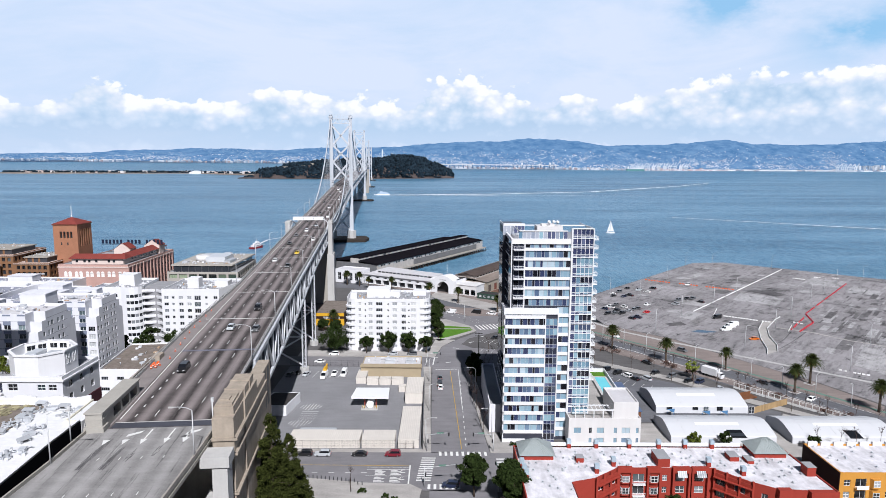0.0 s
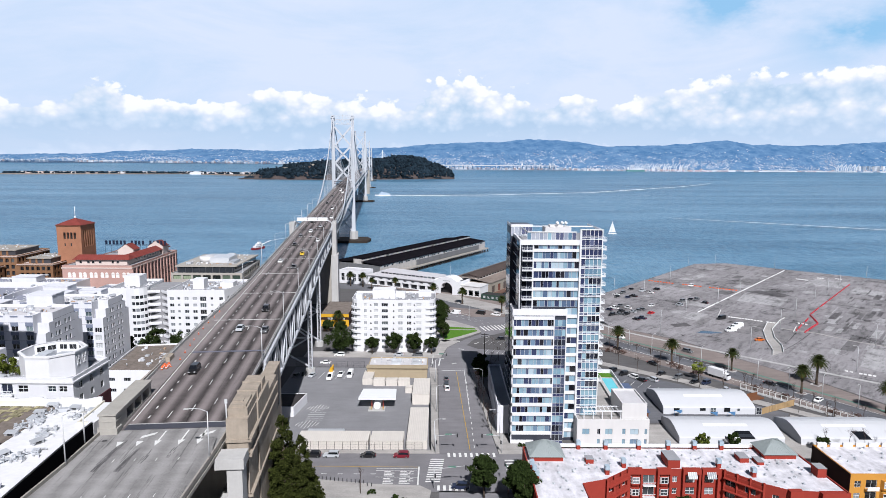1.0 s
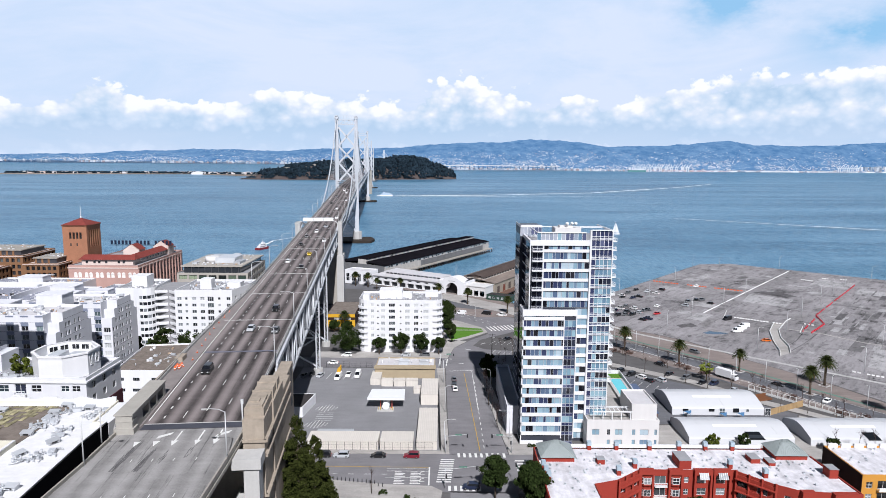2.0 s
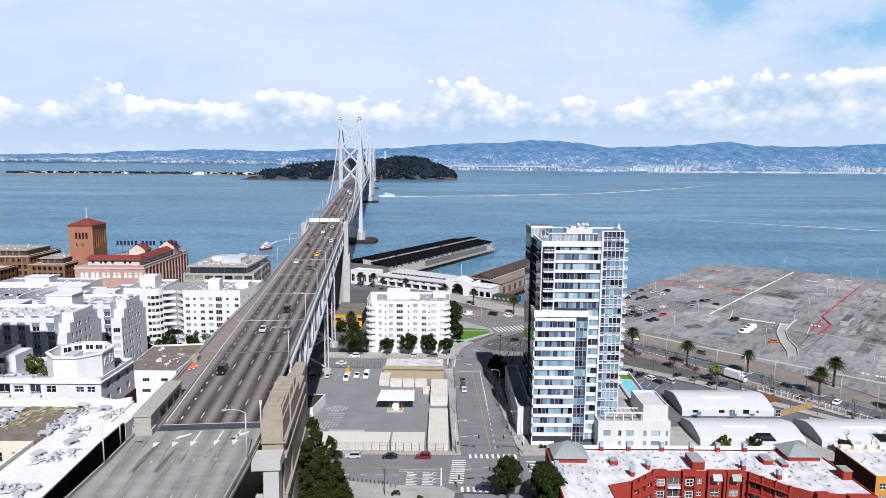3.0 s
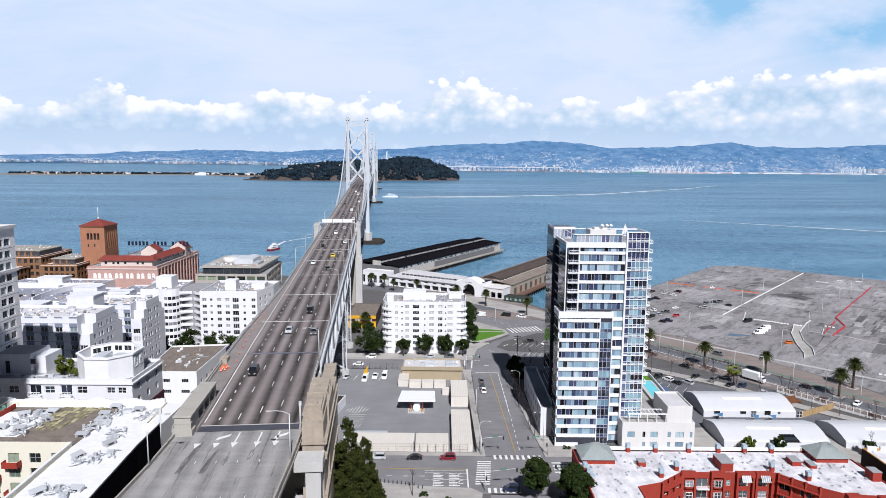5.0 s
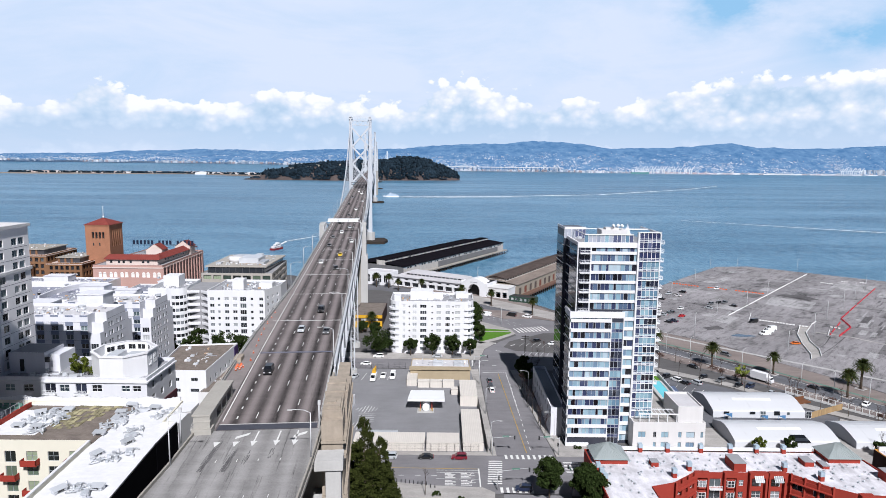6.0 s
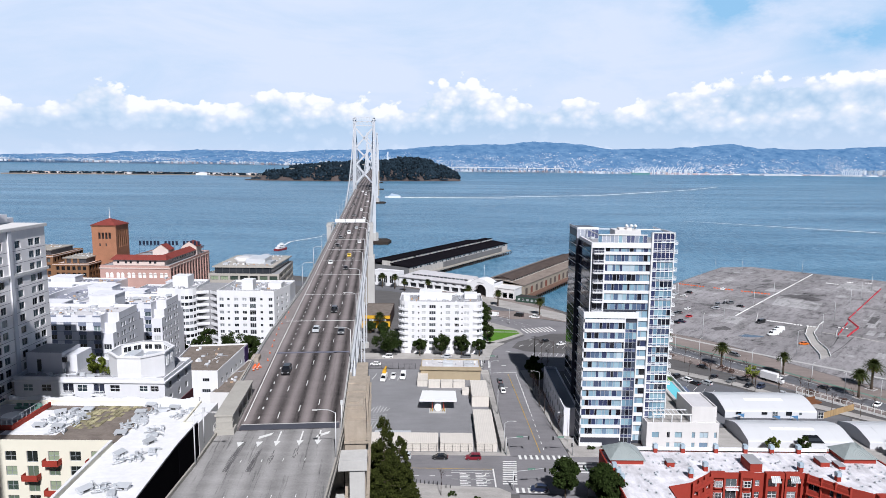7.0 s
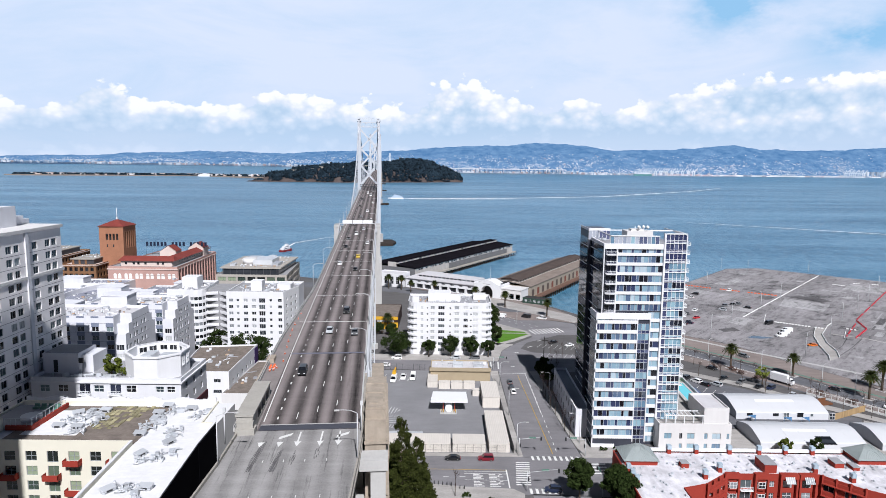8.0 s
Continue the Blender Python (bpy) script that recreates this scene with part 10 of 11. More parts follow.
def tree_pit(x, y):
    bm = B()
    box(bm, -1.7, 1.7, -1.7, 1.7, 0.0, 0.12), box(bm, -1.2, 1.2, -1.2, 1.2, 0.12, 0.16, 1)
    solo("tree_pit", bm, [FOOTWAY, MEDIAN], "square pale kerb round the foot of a palm", "kerb", "palm pits", loc=(x, y, 0.1), turn=32)


def palm(loc, h, seed):
    rng = random.Random(seed)
    ob = thing("palm_tree", loc, rng.uniform(0, 360), "date palm with a thick trunk and a full crown", "palm", "waterfront palms")
    bm = B()
    rod(bm, (0, 0, -0.1), (0.1, 0, h * 0.5), 0.42, 0.34, 8), rod(bm, (0.1, 0, h * 0.5), (0.1, 0.1, h), 0.34, 0.42, 8)
    for k in range(12):
        rod(bm, (0.05, 0, h * k / 12), (0.05, 0, h * k / 12 + 0.12), 0.45, 0.40, 8, caps=False)
    part("trunk", bm, BARK, ob)

    def fronds(n, lo, hi, L0, droop):
        verts, faces = [], []
        for i in range(n):
            a = 2.399 * i + rng.uniform(-0.2, 0.2)
            e = radians(lo + (hi - lo) * (i / n) + rng.uniform(-6, 6))
            L = L0 * rng.uniform(0.85, 1.12)
            out = Vector((math.cos(a), math.sin(a), 0))
            side = Vector((-math.sin(a), math.cos(a), 0))
            pts = []
            for k in range(8):
                s = k / 7
                r = L * s * math.cos(e) * (1 - 0.12 * s)
                z = L * s * math.sin(e) - droop * L * s * s
                pts.append(Vector((0.1, 0.05, h + 0.2)) + out * r + Vector((0, 0, z)))
            for k in range(7):
                s = k / 7
                w = 0.62 * math.sin(math.pi * min(1, 0.18 + s * 0.82)) + 0.06
                for sg in (-1, 1):
                    for q in (0.0, 0.5):
                        p = pts[k].lerp(pts[k + 1], q)
                        p2 = pts[k].lerp(pts[k + 1], q + 0.42)
                        tip = p2 + side * sg * w + out * 0.25 - Vector((0, 0, 0.32 * w))
                        b = len(verts)
                        verts += [p, p2, tip]
                        faces.append((b, b + 1, b + 2))
        return verts, faces

    leaf_part("crown", fronds(92, -15, 82, 3.7, 0.5), PALMLEAF, ob)
    leaf_part("dry_skirt", fronds(22, -62, -22, 2.2, 0.35), PALMDRY, ob, "tan dead fronds under the crown")
    return ob


def bare_tree(loc, h, seed, group="bare street trees"):
    rng = random.Random(seed)
    ob = thing("bare_tree", loc, 0, "leafless young street tree with fine twigs", "tree", group)
    bm = B()
    rod(bm, (0, 0, -0.1), (0, 0, h * 0.3), 0.11, 0.09, n=5)
    part("trunk", bm, BARK, ob)
    bm = B()

    def grow(p, d, l, r, depth):
        q = p + d * l
        rod(bm, p, q, r, r * 0.65, n=4 if depth < 2 else 3, caps=False)
        if depth < 4:
            for _ in range(3 if depth < 3 else 2):
                nd = (d + Vector((rng.gauss(0, 0.45), rng.gauss(0, 0.45), rng.gauss(0.12, 0.25)))).normalized()
                grow(q, nd, l * rng.uniform(0.6, 0.85), r * 0.62, depth + 1)

    grow(Vector((0, 0, h * 0.3)), Vector((0, 0, 1)), h * 0.2, 0.09, 0)
    part("crown", bm, TWIG, ob)
    return ob


def bush(loc, w, h, seed, material, label, group="low bushes"):
    rng = random.Random(seed)
    clumps = [(rng.uniform(-0.5, 0.5) * w, rng.uniform(-0.4, 0.4) * w, h * rng.uniform(0.3, 0.75), w * 0.16) for _ in range(10)]
    ob = thing("bush", loc, 0, label, "bush", group)
    bm = B()
    for c in clumps[:5]:
        rod(bm, (0, 0, 0), c[:3], 0.05, 0.02, n=4)
    part("stems", bm, BARK, ob)
    leaf_part("leaves", leaf_cloud(clumps, 40, 0.16, rng), material, ob)
    return ob


def planting():
    rng = random.Random(21)
    conifer((-36.0, 128.0, 0.15), 34.2, 11.5, 1, "tall dark conifer beside the concrete abutment")
    conifer((-33.0, 129.5, 0.15), 29.0, 12.0, 2, "broad dark conifer beside its taller neighbour")
    conifer((-38.6, 133.0, 0.15), 26.0, 10.0, 3, "dark conifer behind the front pair")
    conifer((-31.0, 133.0, 0.15), 18.0, 9.0, 4, "shorter dark conifer at the edge of the group")
    t = "round evergreen street tree before the white building"
    broadleaf((-48.6, 281.0, 0.15), 11.0, 13.0, 31, "large dark evergreen beside the bridge column")
    b = broadleaf((-24.2, 281.2, 0.15), 9.6, 7.0, 33, t)
    copy_thing(b, pose(-15.2, 281.0, 0.15, 0, 0, 130))
    c = broadleaf((-34.0, 280.8, 0.15), 7.4, 6.0, 34, "thin-crowned street tree before the white building", trunk=0.42)
    copy_thing(c, pose(-7.2, 281.4, 0.15, 0, 0, 200))
    broadleaf((-1.8, 306.0, 0.15), 8.0, 6.0, 35, "dense evergreen at the end of the lawn")
    broadleaf((-4.0, 326, 0.15), 15, 10, 36, "tall dense evergreen behind the white building")
    broadleaf((-3.0, 318, 0.15), 12.0, 8.5, 37, "dark evergreen behind the lawn")
    d = broadleaf((8.2, 156.5, 0.15), 11.0, 6.8, 41, "leafy evergreen beside the crossing", clumpy=64)
    copy_thing(d, pose(16.8, 153.5, 0.15, 0, 0, 77))
    copy_thing(d, pose(17.6, 149.5, 0.15, 0, 0, 10))
    for i, (x, y) in enumerate(((-111.5, 284), (-104.5, 283), (-122, 285), (-133, 284), (-127, 284))):
        broadleaf((x, y - 23, 0), (15.5, 14.5, 17, 14, 12.5)[i], (10.5, 9.5, 8, 5.5, 5.5)[i], 50 + i, "dark evergreen between white housing blocks")
    broadleaf((-137, 262, 0), 10, 7, 57, "dark evergreen at the foot of grey housing")
    broadleaf((-107.5, 149.5, 35.2), 4.6, 4.2, 58, "yellow-green shrub tree on the roof deck", LEAF_BRIGHT, 0.15, "roof plants", 70, 18)
    bush((-104.6, 148.6, 35.2), 2.6, 2.0, 59, LEAF_BRIGHT, "low green shrub on the roof deck")
    p0 = palm((9.7, 384.2, 0.16), 8.2, 61)
    for i, (x, y, h) in enumerate(((31.5, 361.1, 1.0), (78.7, 289.4, 1.12), (96.7, 269.4, 1.08), (118.5, 259.9, 0.95), (133.2, 233.6, 1.1), (144.3, 243.1, 1.2), (152.3, 214.6, 1.15), (-8, 398, 1), (-34, 423, 0.9), (-57, 436, 1), (-66, 440, 1), (-50, 428, 0.8), (-80, 452, 0.95), (-94, 450, 1.0))):
        q = copy_thing(p0, pose(x, y, 0.1, 0, 0, 47 * i) @ Matrix.Scale(h, 4))
        q.scale = (h, h, h)
    for x, y in ((9.7, 384.2), (31.5, 361.1), (96.7, 269.4), (133.2, 233.6), (144.3, 243.1), (-8, 398), (-34, 423), (118.5, 259.9)):
        tree_pit(x, y)
    palm((-56.6, 327.5, 0.1), 7.0, 63)
    b0 = bare_tree((64, 299, 0.05), 7.5, 71)
    b1 = bare_tree((76, 283, 0.05), 8.5, 72)
    for i in range(22):
        u = i / 21
        base = Vector((57 + (146 - 57) * u, 308 + (197 - 308) * u))
        copy_thing(b0 if i % 2 else b1, pose(base.x + rng.uniform(-2, 2), base.y + rng.uniform(-2, 2), 0.05, 0, 0, 50 * i))
    for i in range(11):
        u = i / 10
        copy_thing(b1 if i % 2 else b0, pose(66 + 62 * u, 270.5 - 62 * u, 0.14, 0, 0, 70 * i))
    for i, (x, y) in enumerate(((13.2, 196), (12.6, 206), (11.8, 215), (11.2, 226), (10.6, 236), (16, 252), (17, 247), (19, 256), (-24, 158.5), (114, 186), (120, 184), (126, 186), (132, 184), (22, 272), (26, 281), (30, 272), (21, 284), (18, 264), (12.4, 201), (11.0, 221), (10.8, 231), (11.4, 240))):
        copy_thing(b0 if i % 2 else b1, pose(x, y, 0.14, 0, 0, 33 * i))
    tw = mat("bare_brown_shrub", (0.106, 0.0646, 0.0532), 0.95, var=0.3, island=0.5)
    s0 = bush((68, 291, 0.05), 4.5, 1.8, 81, tw, "bare brown shrub on the median")
    for i in range(14):
        u = rng.random()
        copy_thing(s0, pose(60 + 84 * u + rng.uniform(-2, 2), 306 - 103 * u + rng.uniform(-3, 3), 0.05, 0, 0, rng.uniform(0, 360)))
    broadleaf((100.2, 248.5, 0.05), 7.2, 5.4, 83, "young tree in fresh yellow-green leaf", mat("yellow_green_leaves", (0.167, 0.198, 0.038), 0.8, var=0.25, island=0.7, spec=0.06), 0.45, dense=40, clumpy=20)
    broadleaf((56.5, 145.5, -6), 11.5, 9.0, 90, "dark evergreen in the housing courtyard")
    broadleaf((62.5, 143.5, -6), 10.5, 8.0, 91, "dark evergreen in the housing courtyard")
    broadleaf((13.5, 243, 0.1), 9, 6, 92, "dark street tree in the shade of the tower")
    broadleaf((12.8, 252, 0.1), 9, 7, 93, "dark street tree in the shade of the tower")
    broadleaf((86.5, 186, 0.05), 4.8, 4.2, 84, "green shrub tree behind the white roof", dense=60, clumpy=18)
    broadleaf((76.5, 185.5, 0.05), 4.9, 4.0, 85, "olive shrub tree behind the white roof", LEAF_BRIGHT, dense=50, clumpy=18)
    broadleaf((112.0, 184, 0.05), 4.6, 4.2, 86, "dark shrub tree beside the ochre housing", dense=50, clumpy=18)
    g0 = bush((-21, 158.5, 0.15), 2.2, 1.0, 87, LEAF, "clipped green bush in the plaza")
    for x, y in ((-14.5, 155.5), (-12, 154), (21.5, 186.5), (26, 186.6)):
        copy_thing(g0, pose(x, y, 0.15, 0, 0, x * 7))
    broadleaf((-60.5, 319, 0.1), 5.6, 6.4, 96, "low dark evergreen before the yellow building")
    broadleaf((-54.0, 318, 0.1), 5.4, 6.0, 97, "low dark evergreen before the yellow building")
    tree_wall = bush((-60.5, 334, 0), 5.5, 9, 88, LEAF_DARK, "tall dark hedge beside the yellow building")


# ---- vehicles ----
CARS = {}


def car_paint(name, col):
    return mat("paint_" + name, col, 0.28, var=0.03, spec=0.6)


PAINTS = {"white": (0.75, 0.75, 0.74), "silver": (0.42, 0.44, 0.46), "black": (0.012, 0.012, 0.013), "grey": (0.10, 0.105, 0.11), "red": (0.45, 0.015, 0.02), "maroon": (0.16, 0.01, 0.02),
          "navy": (0.015, 0.022, 0.05), "yellow": (0.72, 0.50, 0.02), "orange": (0.6, 0.14, 0.01), "slate": (0.11, 0.15, 0.20)}
SHAPES = {  # length, width, belt height, roof height, profile of the lower body, cabin foot and roof along the car
    "sedan": (4.6, 1.82, 0.92, 1.44, (1.30, -1.75), (0.55, -1.05)),
    "suv": (4.7, 1.90, 1.08, 1.74, (1.15, -2.20), (0.55, -1.85)),
    "van": (5.6, 2.0, 1.30, 2.35, (2.05, -2.70), (1.35, -2.62)),
    "pickup": (5.6, 1.95, 1.08, 1.80, (1.2, -0.75), (0.65, -0.55)),
}


def build_car(kind, colour, loc, turn):
    L, W, belt, roof, foot, head = SHAPES[kind]
    words = {"sedan": "saloon car", "suv": "sport utility car", "van": "van", "pickup": "pickup truck"}[kind]
    ob = thing("car" if kind != "van" else "van", loc, turn, f"{colour} {words} standing on the asphalt", "car" if kind != "van" else "van")
    paint = car_paint(colour, PAINTS[colour])
    bm = B()
    h = L / 2
    hood = belt - 0.10 if kind != "van" else belt
    prof = [(-h, 0.38), (-h + 0.05, belt - 0.12), (-h + 0.3, belt), (foot[0], belt), (foot[0] + 0.15, hood), (h - 0.35, hood - 0.12), (h, 0.62), (h, 0.35), (h - 0.3, 0.22), (-h + 0.3, 0.22)]
    rings = []
    for x, s in ((-W / 2, 0.96), (-W / 2 + 0.08, 1.0), (W / 2 - 0.08, 1.0), (W / 2, 0.96)):
        rings.append([bm.verts.new((x, y * s, 0.25 + (z - 0.25) * (s if z > 0.5 else 1))) for y, z in prof])
    for a, b in zip(rings, rings[1:]):
        for i in range(len(prof)):
            bm.faces.new((a[i], a[(i + 1) % len(prof)], b[(i + 1) % len(prof)], b[i]))
    bm.faces.new(rings[0]), bm.faces.new(rings[-1][::-1])
    bmesh.ops.recalc_face_normals(bm, faces=bm.faces)
    part("body", bm, paint, ob)
    bm = B()
    w0, w1 = W / 2 - 0.06, W / 2 - 0.24
    lo = [bm.verts.new(p) for p in ((-w0, foot[1], belt - 0.02), (w0, foot[1], belt - 0.02), (w0, foot[0], belt - 0.02), (-w0, foot[0], belt - 0.02))]
    hi = [bm.verts.new(p) for p in ((-w1, head[1], roof - 0.05), (w1, head[1], roof - 0.05), (w1, head[0], roof - 0.05), (-w1, head[0], roof - 0.05))]
    for i in range(4):
        bm.faces.new((lo[i], lo[(i + 1) % 4], hi[(i + 1) % 4], hi[i]))
    part("window_glass", bm, CARGLASS, ob, "dark car glass")
    bm = B()
    prism(bm, [(-w1 - 0.02, head[1] - 0.03), (w1 + 0.02, head[1] - 0.03), (w1 + 0.02, head[0] + 0.03), (-w1 - 0.02, head[0] + 0.03)], roof - 0.07, roof)
    for sx in (-1, 1):
        for f0, f1 in ((foot[0], head[0]), (foot[1], head[1])):
            beam(bm, (sx * w0, f0, belt), (sx * w1, f1, roof - 0.05), 0.09, 0.09)
    if kind == "van":
        box(bm, -w0 - 0.02, w0 + 0.02, head[1] - 0.05, 0.6, belt - 0.02, roof - 0.03)
    part("roof", bm, paint, ob)
    for sx in (-1, 1):
        for y in (h - 0.85, -h + 0.9):
            bm = B()
            rod(bm, (sx * (W / 2 - 0.2), y, 0.32), (sx * (W / 2 + 0.01), y, 0.32), 0.33, n=10)
            wheel = part("wheel", bm, RUBBER, ob)
            bm = B()
            rod(bm, (sx * (W / 2), y, 0.32), (sx * (W / 2 + 0.03), y, 0.32), 0.19, n=8)
            part("rim", bm, ALLOY, wheel)
        bm = B()
        box(bm, sx * (W / 2 - 0.32) - 0.2, sx * (W / 2 - 0.32) + 0.2, h - 0.06, h + 0.015, 0.6, 0.74)
        part("headlight", bm, FRAME, ob, "clear headlight")
        bm = B()
        box(bm, sx * (W / 2 - 0.3) - 0.18, sx * (W / 2 - 0.3) + 0.18, -h - 0.015, -h + 0.05, 0.68, 0.84)
        part("tail_light", bm, REDPLASTIC, ob, "red tail light")
    if kind == "pickup":
        bm = B()
        box(bm, -W / 2 + 0.12, W / 2 - 0.12, -h + 0.15, -0.85, belt - 0.02, belt + 0.02)
        part("bed", bm, DARK_METAL, ob)
    return ob


def car(kind, colour, x, y, z, turn, group=""):
    key = (kind, colour)
    if key in CARS:
        ob = copy_thing(CARS[key], pose(x, y, z, 0, 0, turn))
    else:
        ob = CARS[key] = build_car(kind, colour, (x, y, z), turn)
    ob["group"] = group or "parked cars"
    return ob


def traffic():
    # on the bridge, coming towards the near end; local slope follows the deck
    rows = [(29.2, -4.1, "suv", "black"), (62, -0.5, "sedan", "silver"), (60, 6.6, "sedan", "grey"), (83, 3.1, "suv", "black"), (164, -4.1, "sedan", "white"), (151, 3.1, "sedan", "black"), (182, 3.1, "sedan", "yellow"),
            (210, -4.0, "sedan", "black"), (222, 6.6, "sedan", "white"), (238, -4.1, "sedan", "grey"), (256, -0.5, "suv", "white"), (278, 3.1, "sedan", "silver"), (300, -4.1, "suv", "black"), (322, 6.6, "suv", "white"), (344, -0.5, "sedan", "grey"),
            (381, 3.1, "suv", "white"), (425, -4.1, "sedan", "black"), (452, 6.6, "sedan", "white"), (489, -4.1, "suv", "grey"), (530, 3.1, "van", "white"), (560, -0.5, "van", "white"), (585, 3.1, "sedan", "black")]
    for l, s, kind, colour in rows:
        x, y, z = on_deck(l, s, 0.02)
        car(kind, colour, x, y, z, 180 + HEAD, "cars on the bridge")
    # kerbside and yard
    for x, y, kind, colour, turn in ((-40.6, 179.6, "suv", "black", 90), (-35.2, 179.6, "suv", "silver", 90), (-24.4, 179.6, "sedan", "black", 90), (-14.6, 179.6, "suv", "maroon", 90), (-0.9, 247.2, "sedan", "grey", 2), (-0.7, 236.2, "sedan", "white", 2),
                                     (-1.0, 239.6, "suv", "black", 2), (-48.2, 278.0, "suv", "white", 90), (-52.5, 267.2, "sedan", "white", 90), (19.3, 358.0, "van", "black", 60), (27.8, 355.4, "pickup", "white", 60), (5.2, 358.5, "van", "white", 60),
                                     (-47.2, 248.2, "van", "white", 175), (-43.6, 251.6, "pickup", "white", 178), (-39.7, 251.0, "van", "white", 178), (-54.9, 250.5, "sedan", "silver", 165), (-58.3, 252.5, "sedan", "black", 170), (-61.5, 250.0, "sedan", "grey", 170),
                                     (-22.0, 279.0, "sedan", "silver", 90), (-13.5, 279.0, "suv", "grey", 90), (26, 306, "sedan", "black", 120), (33, 301, "sedan", "white", 120), (37, 295, "sedan", "grey", 120), (2.2, 161.5, "suv", "navy", 85),
                                     (-108, 268, "suv", "white", 90), (-100.5, 263.5, "sedan", "black", 95), (-103, 268.5, "sedan", "navy", 90)):
        car(kind, colour, x, y, 0.06, turn, "kerbside cars")
    for i, (x, y) in enumerate(((74.6, 250.5), (76.6, 247), (81.3, 247), (87.2, 254.6), (92.4, 250), (97, 244.7), (101, 243.5), (134.9, 225.5), (71.5, 254), (105.5, 236), (68, 258))):
        car(("suv", "sedan")[i % 2], ("white", "black", "silver", "black", "grey", "black", "navy")[i % 7], x, y, 0.05, (128, 30)[i < 3], "car park cars")
    spots = [(109.9, 406.1), (117.0, 418.8), (125.8, 430.3), (131.9, 424.7), (135.8, 419.2), (143.3, 430.7), (95.3, 369.5), (99.7, 373.9), (104.7, 380.1), (93.7, 356.9), (98.3, 358.3), (102.2, 358.4), (107.7, 364.1), (107.8, 374.1),
             (104.5, 346.6), (108.4, 349.3), (123.6, 380.4), (147.1, 393.6), (154.3, 398.6), (158.0, 398.7), (159.4, 389.0), (141.4, 382.4), (111, 412), (121, 408), (116, 404), (172, 444), (112, 368), (101, 365), (115, 371)]
    tone = ("black", "grey", "black", "silver", "white", "black", "navy", "white", "grey")
    for i, (x, y) in enumerate(spots):
        car(("sedan", "suv", "sedan", "pickup")[i % 4], tone[i % 9], x, y, 0.08, (128, 40, 130, 35)[(i // 4) % 4], "cars on the pier")
    car("sedan", "red", 117.2, 361, 0.08, 120, "vans on the pier")
    car("van", "black", 152.3, 348.5, 0.08, 118, "vans on the pier")
    for x, y in ((146.2, 323.0), (150.2, 327.8), (154.2, 332.6)):
        car("van", "white", x, y, 0.08, 98, "vans on the pier")
    car("sedan", "orange", 152.6, 306, 0.08, 95, "cars on the pier")
    for i, (x, y, c) in enumerate(((85.5, 309.5, "white"), (79, 290, "black"), (110, 286, "grey"), (126, 243, "black"), (112, 252, "grey"), (88, 268, "black"))):
        car("sedan" if i % 2 else "suv", c, x, y, 0.07, 215, "cars on the waterfront road")
    # box lorry
    ob = thing("box_lorry", (109.5, 250.8, 0.06), 214, "white box lorry on the waterfront road", "lorry")
    bm = B()
    box(bm, -1.25, 1.25, -4.6, 2.2, 0.9, 3.7)
    part("box", bm, WHITE, ob)
    bm = B()
    prism(bm, [(-1.1, 2.4), (1.1, 2.4), (1.1, 4.2), (-1.1, 4.2)], 0.5, 1.7), prism(bm, [(-1.1, 2.4), (1.1, 2.4), (1.0, 3.7), (-1.0, 3.7)], 1.7, 2.6)
    part("cab", bm, WHITE, ob)
    bm = B()
    box(bm, -0.95, 0.95, 3.7, 3.76, 1.75, 2.45)
    part("windscreen", bm, CARGLASS, ob)
    for sx in (-1, 1):
        for y in (3.2, -2.4, -3.5):
            bm = B()
            rod(bm, (sx * 0.9, y, 0.45), (sx * 1.2, y, 0.45), 0.46, n=10)
            part("wheel", bm, RUBBER, ob)
    # work platform on the yard van
    ob = thing("lift_bucket", (-47.2, 251.2, 2.4), 0, "yellow lift arm folded over a white van", "lift")
    bm = B()
    box(bm, -0.7, 0.7, -2, 1.5, 0, 0.8), beam(bm, (0, -1.8, 0.8), (0.4, 1.8, 1.6), 0.5)
    part("arm", bm, YELLOW, ob)


# ---- street furniture ----
def lamp(loc, turn, h=9.0, reach=2.6, group="street lamps", label="grey steel street lamp with a curved arm"):
    ob = thing("street_lamp", loc, turn, label, "street lamp", group)
    bm = B()
    rod(bm, (0, 0, -0.2), (0, 0, h), 0.13, 0.08, 6)
    part("post", bm, LAMP_GREY, ob)
    bm = B()
    pts = [(0, 0, h), (-reach * 0.35, 0, h + 0.5), (-reach * 0.75, 0, h + 0.62), (-reach, 0, h + 0.6)]
    for a, b in zip(pts, pts[1:]):
        rod(bm, a, b, 0.06, n=5)
    arm = part("arm", bm, LAMP_GREY, ob)
    bm = B()
    box(bm, -reach - 0.75, -reach + 0.05, -0.16, 0.16, h + 0.48, h + 0.66)
    part("lamp_head", bm, PALE_CONCRETE, arm)
    return ob


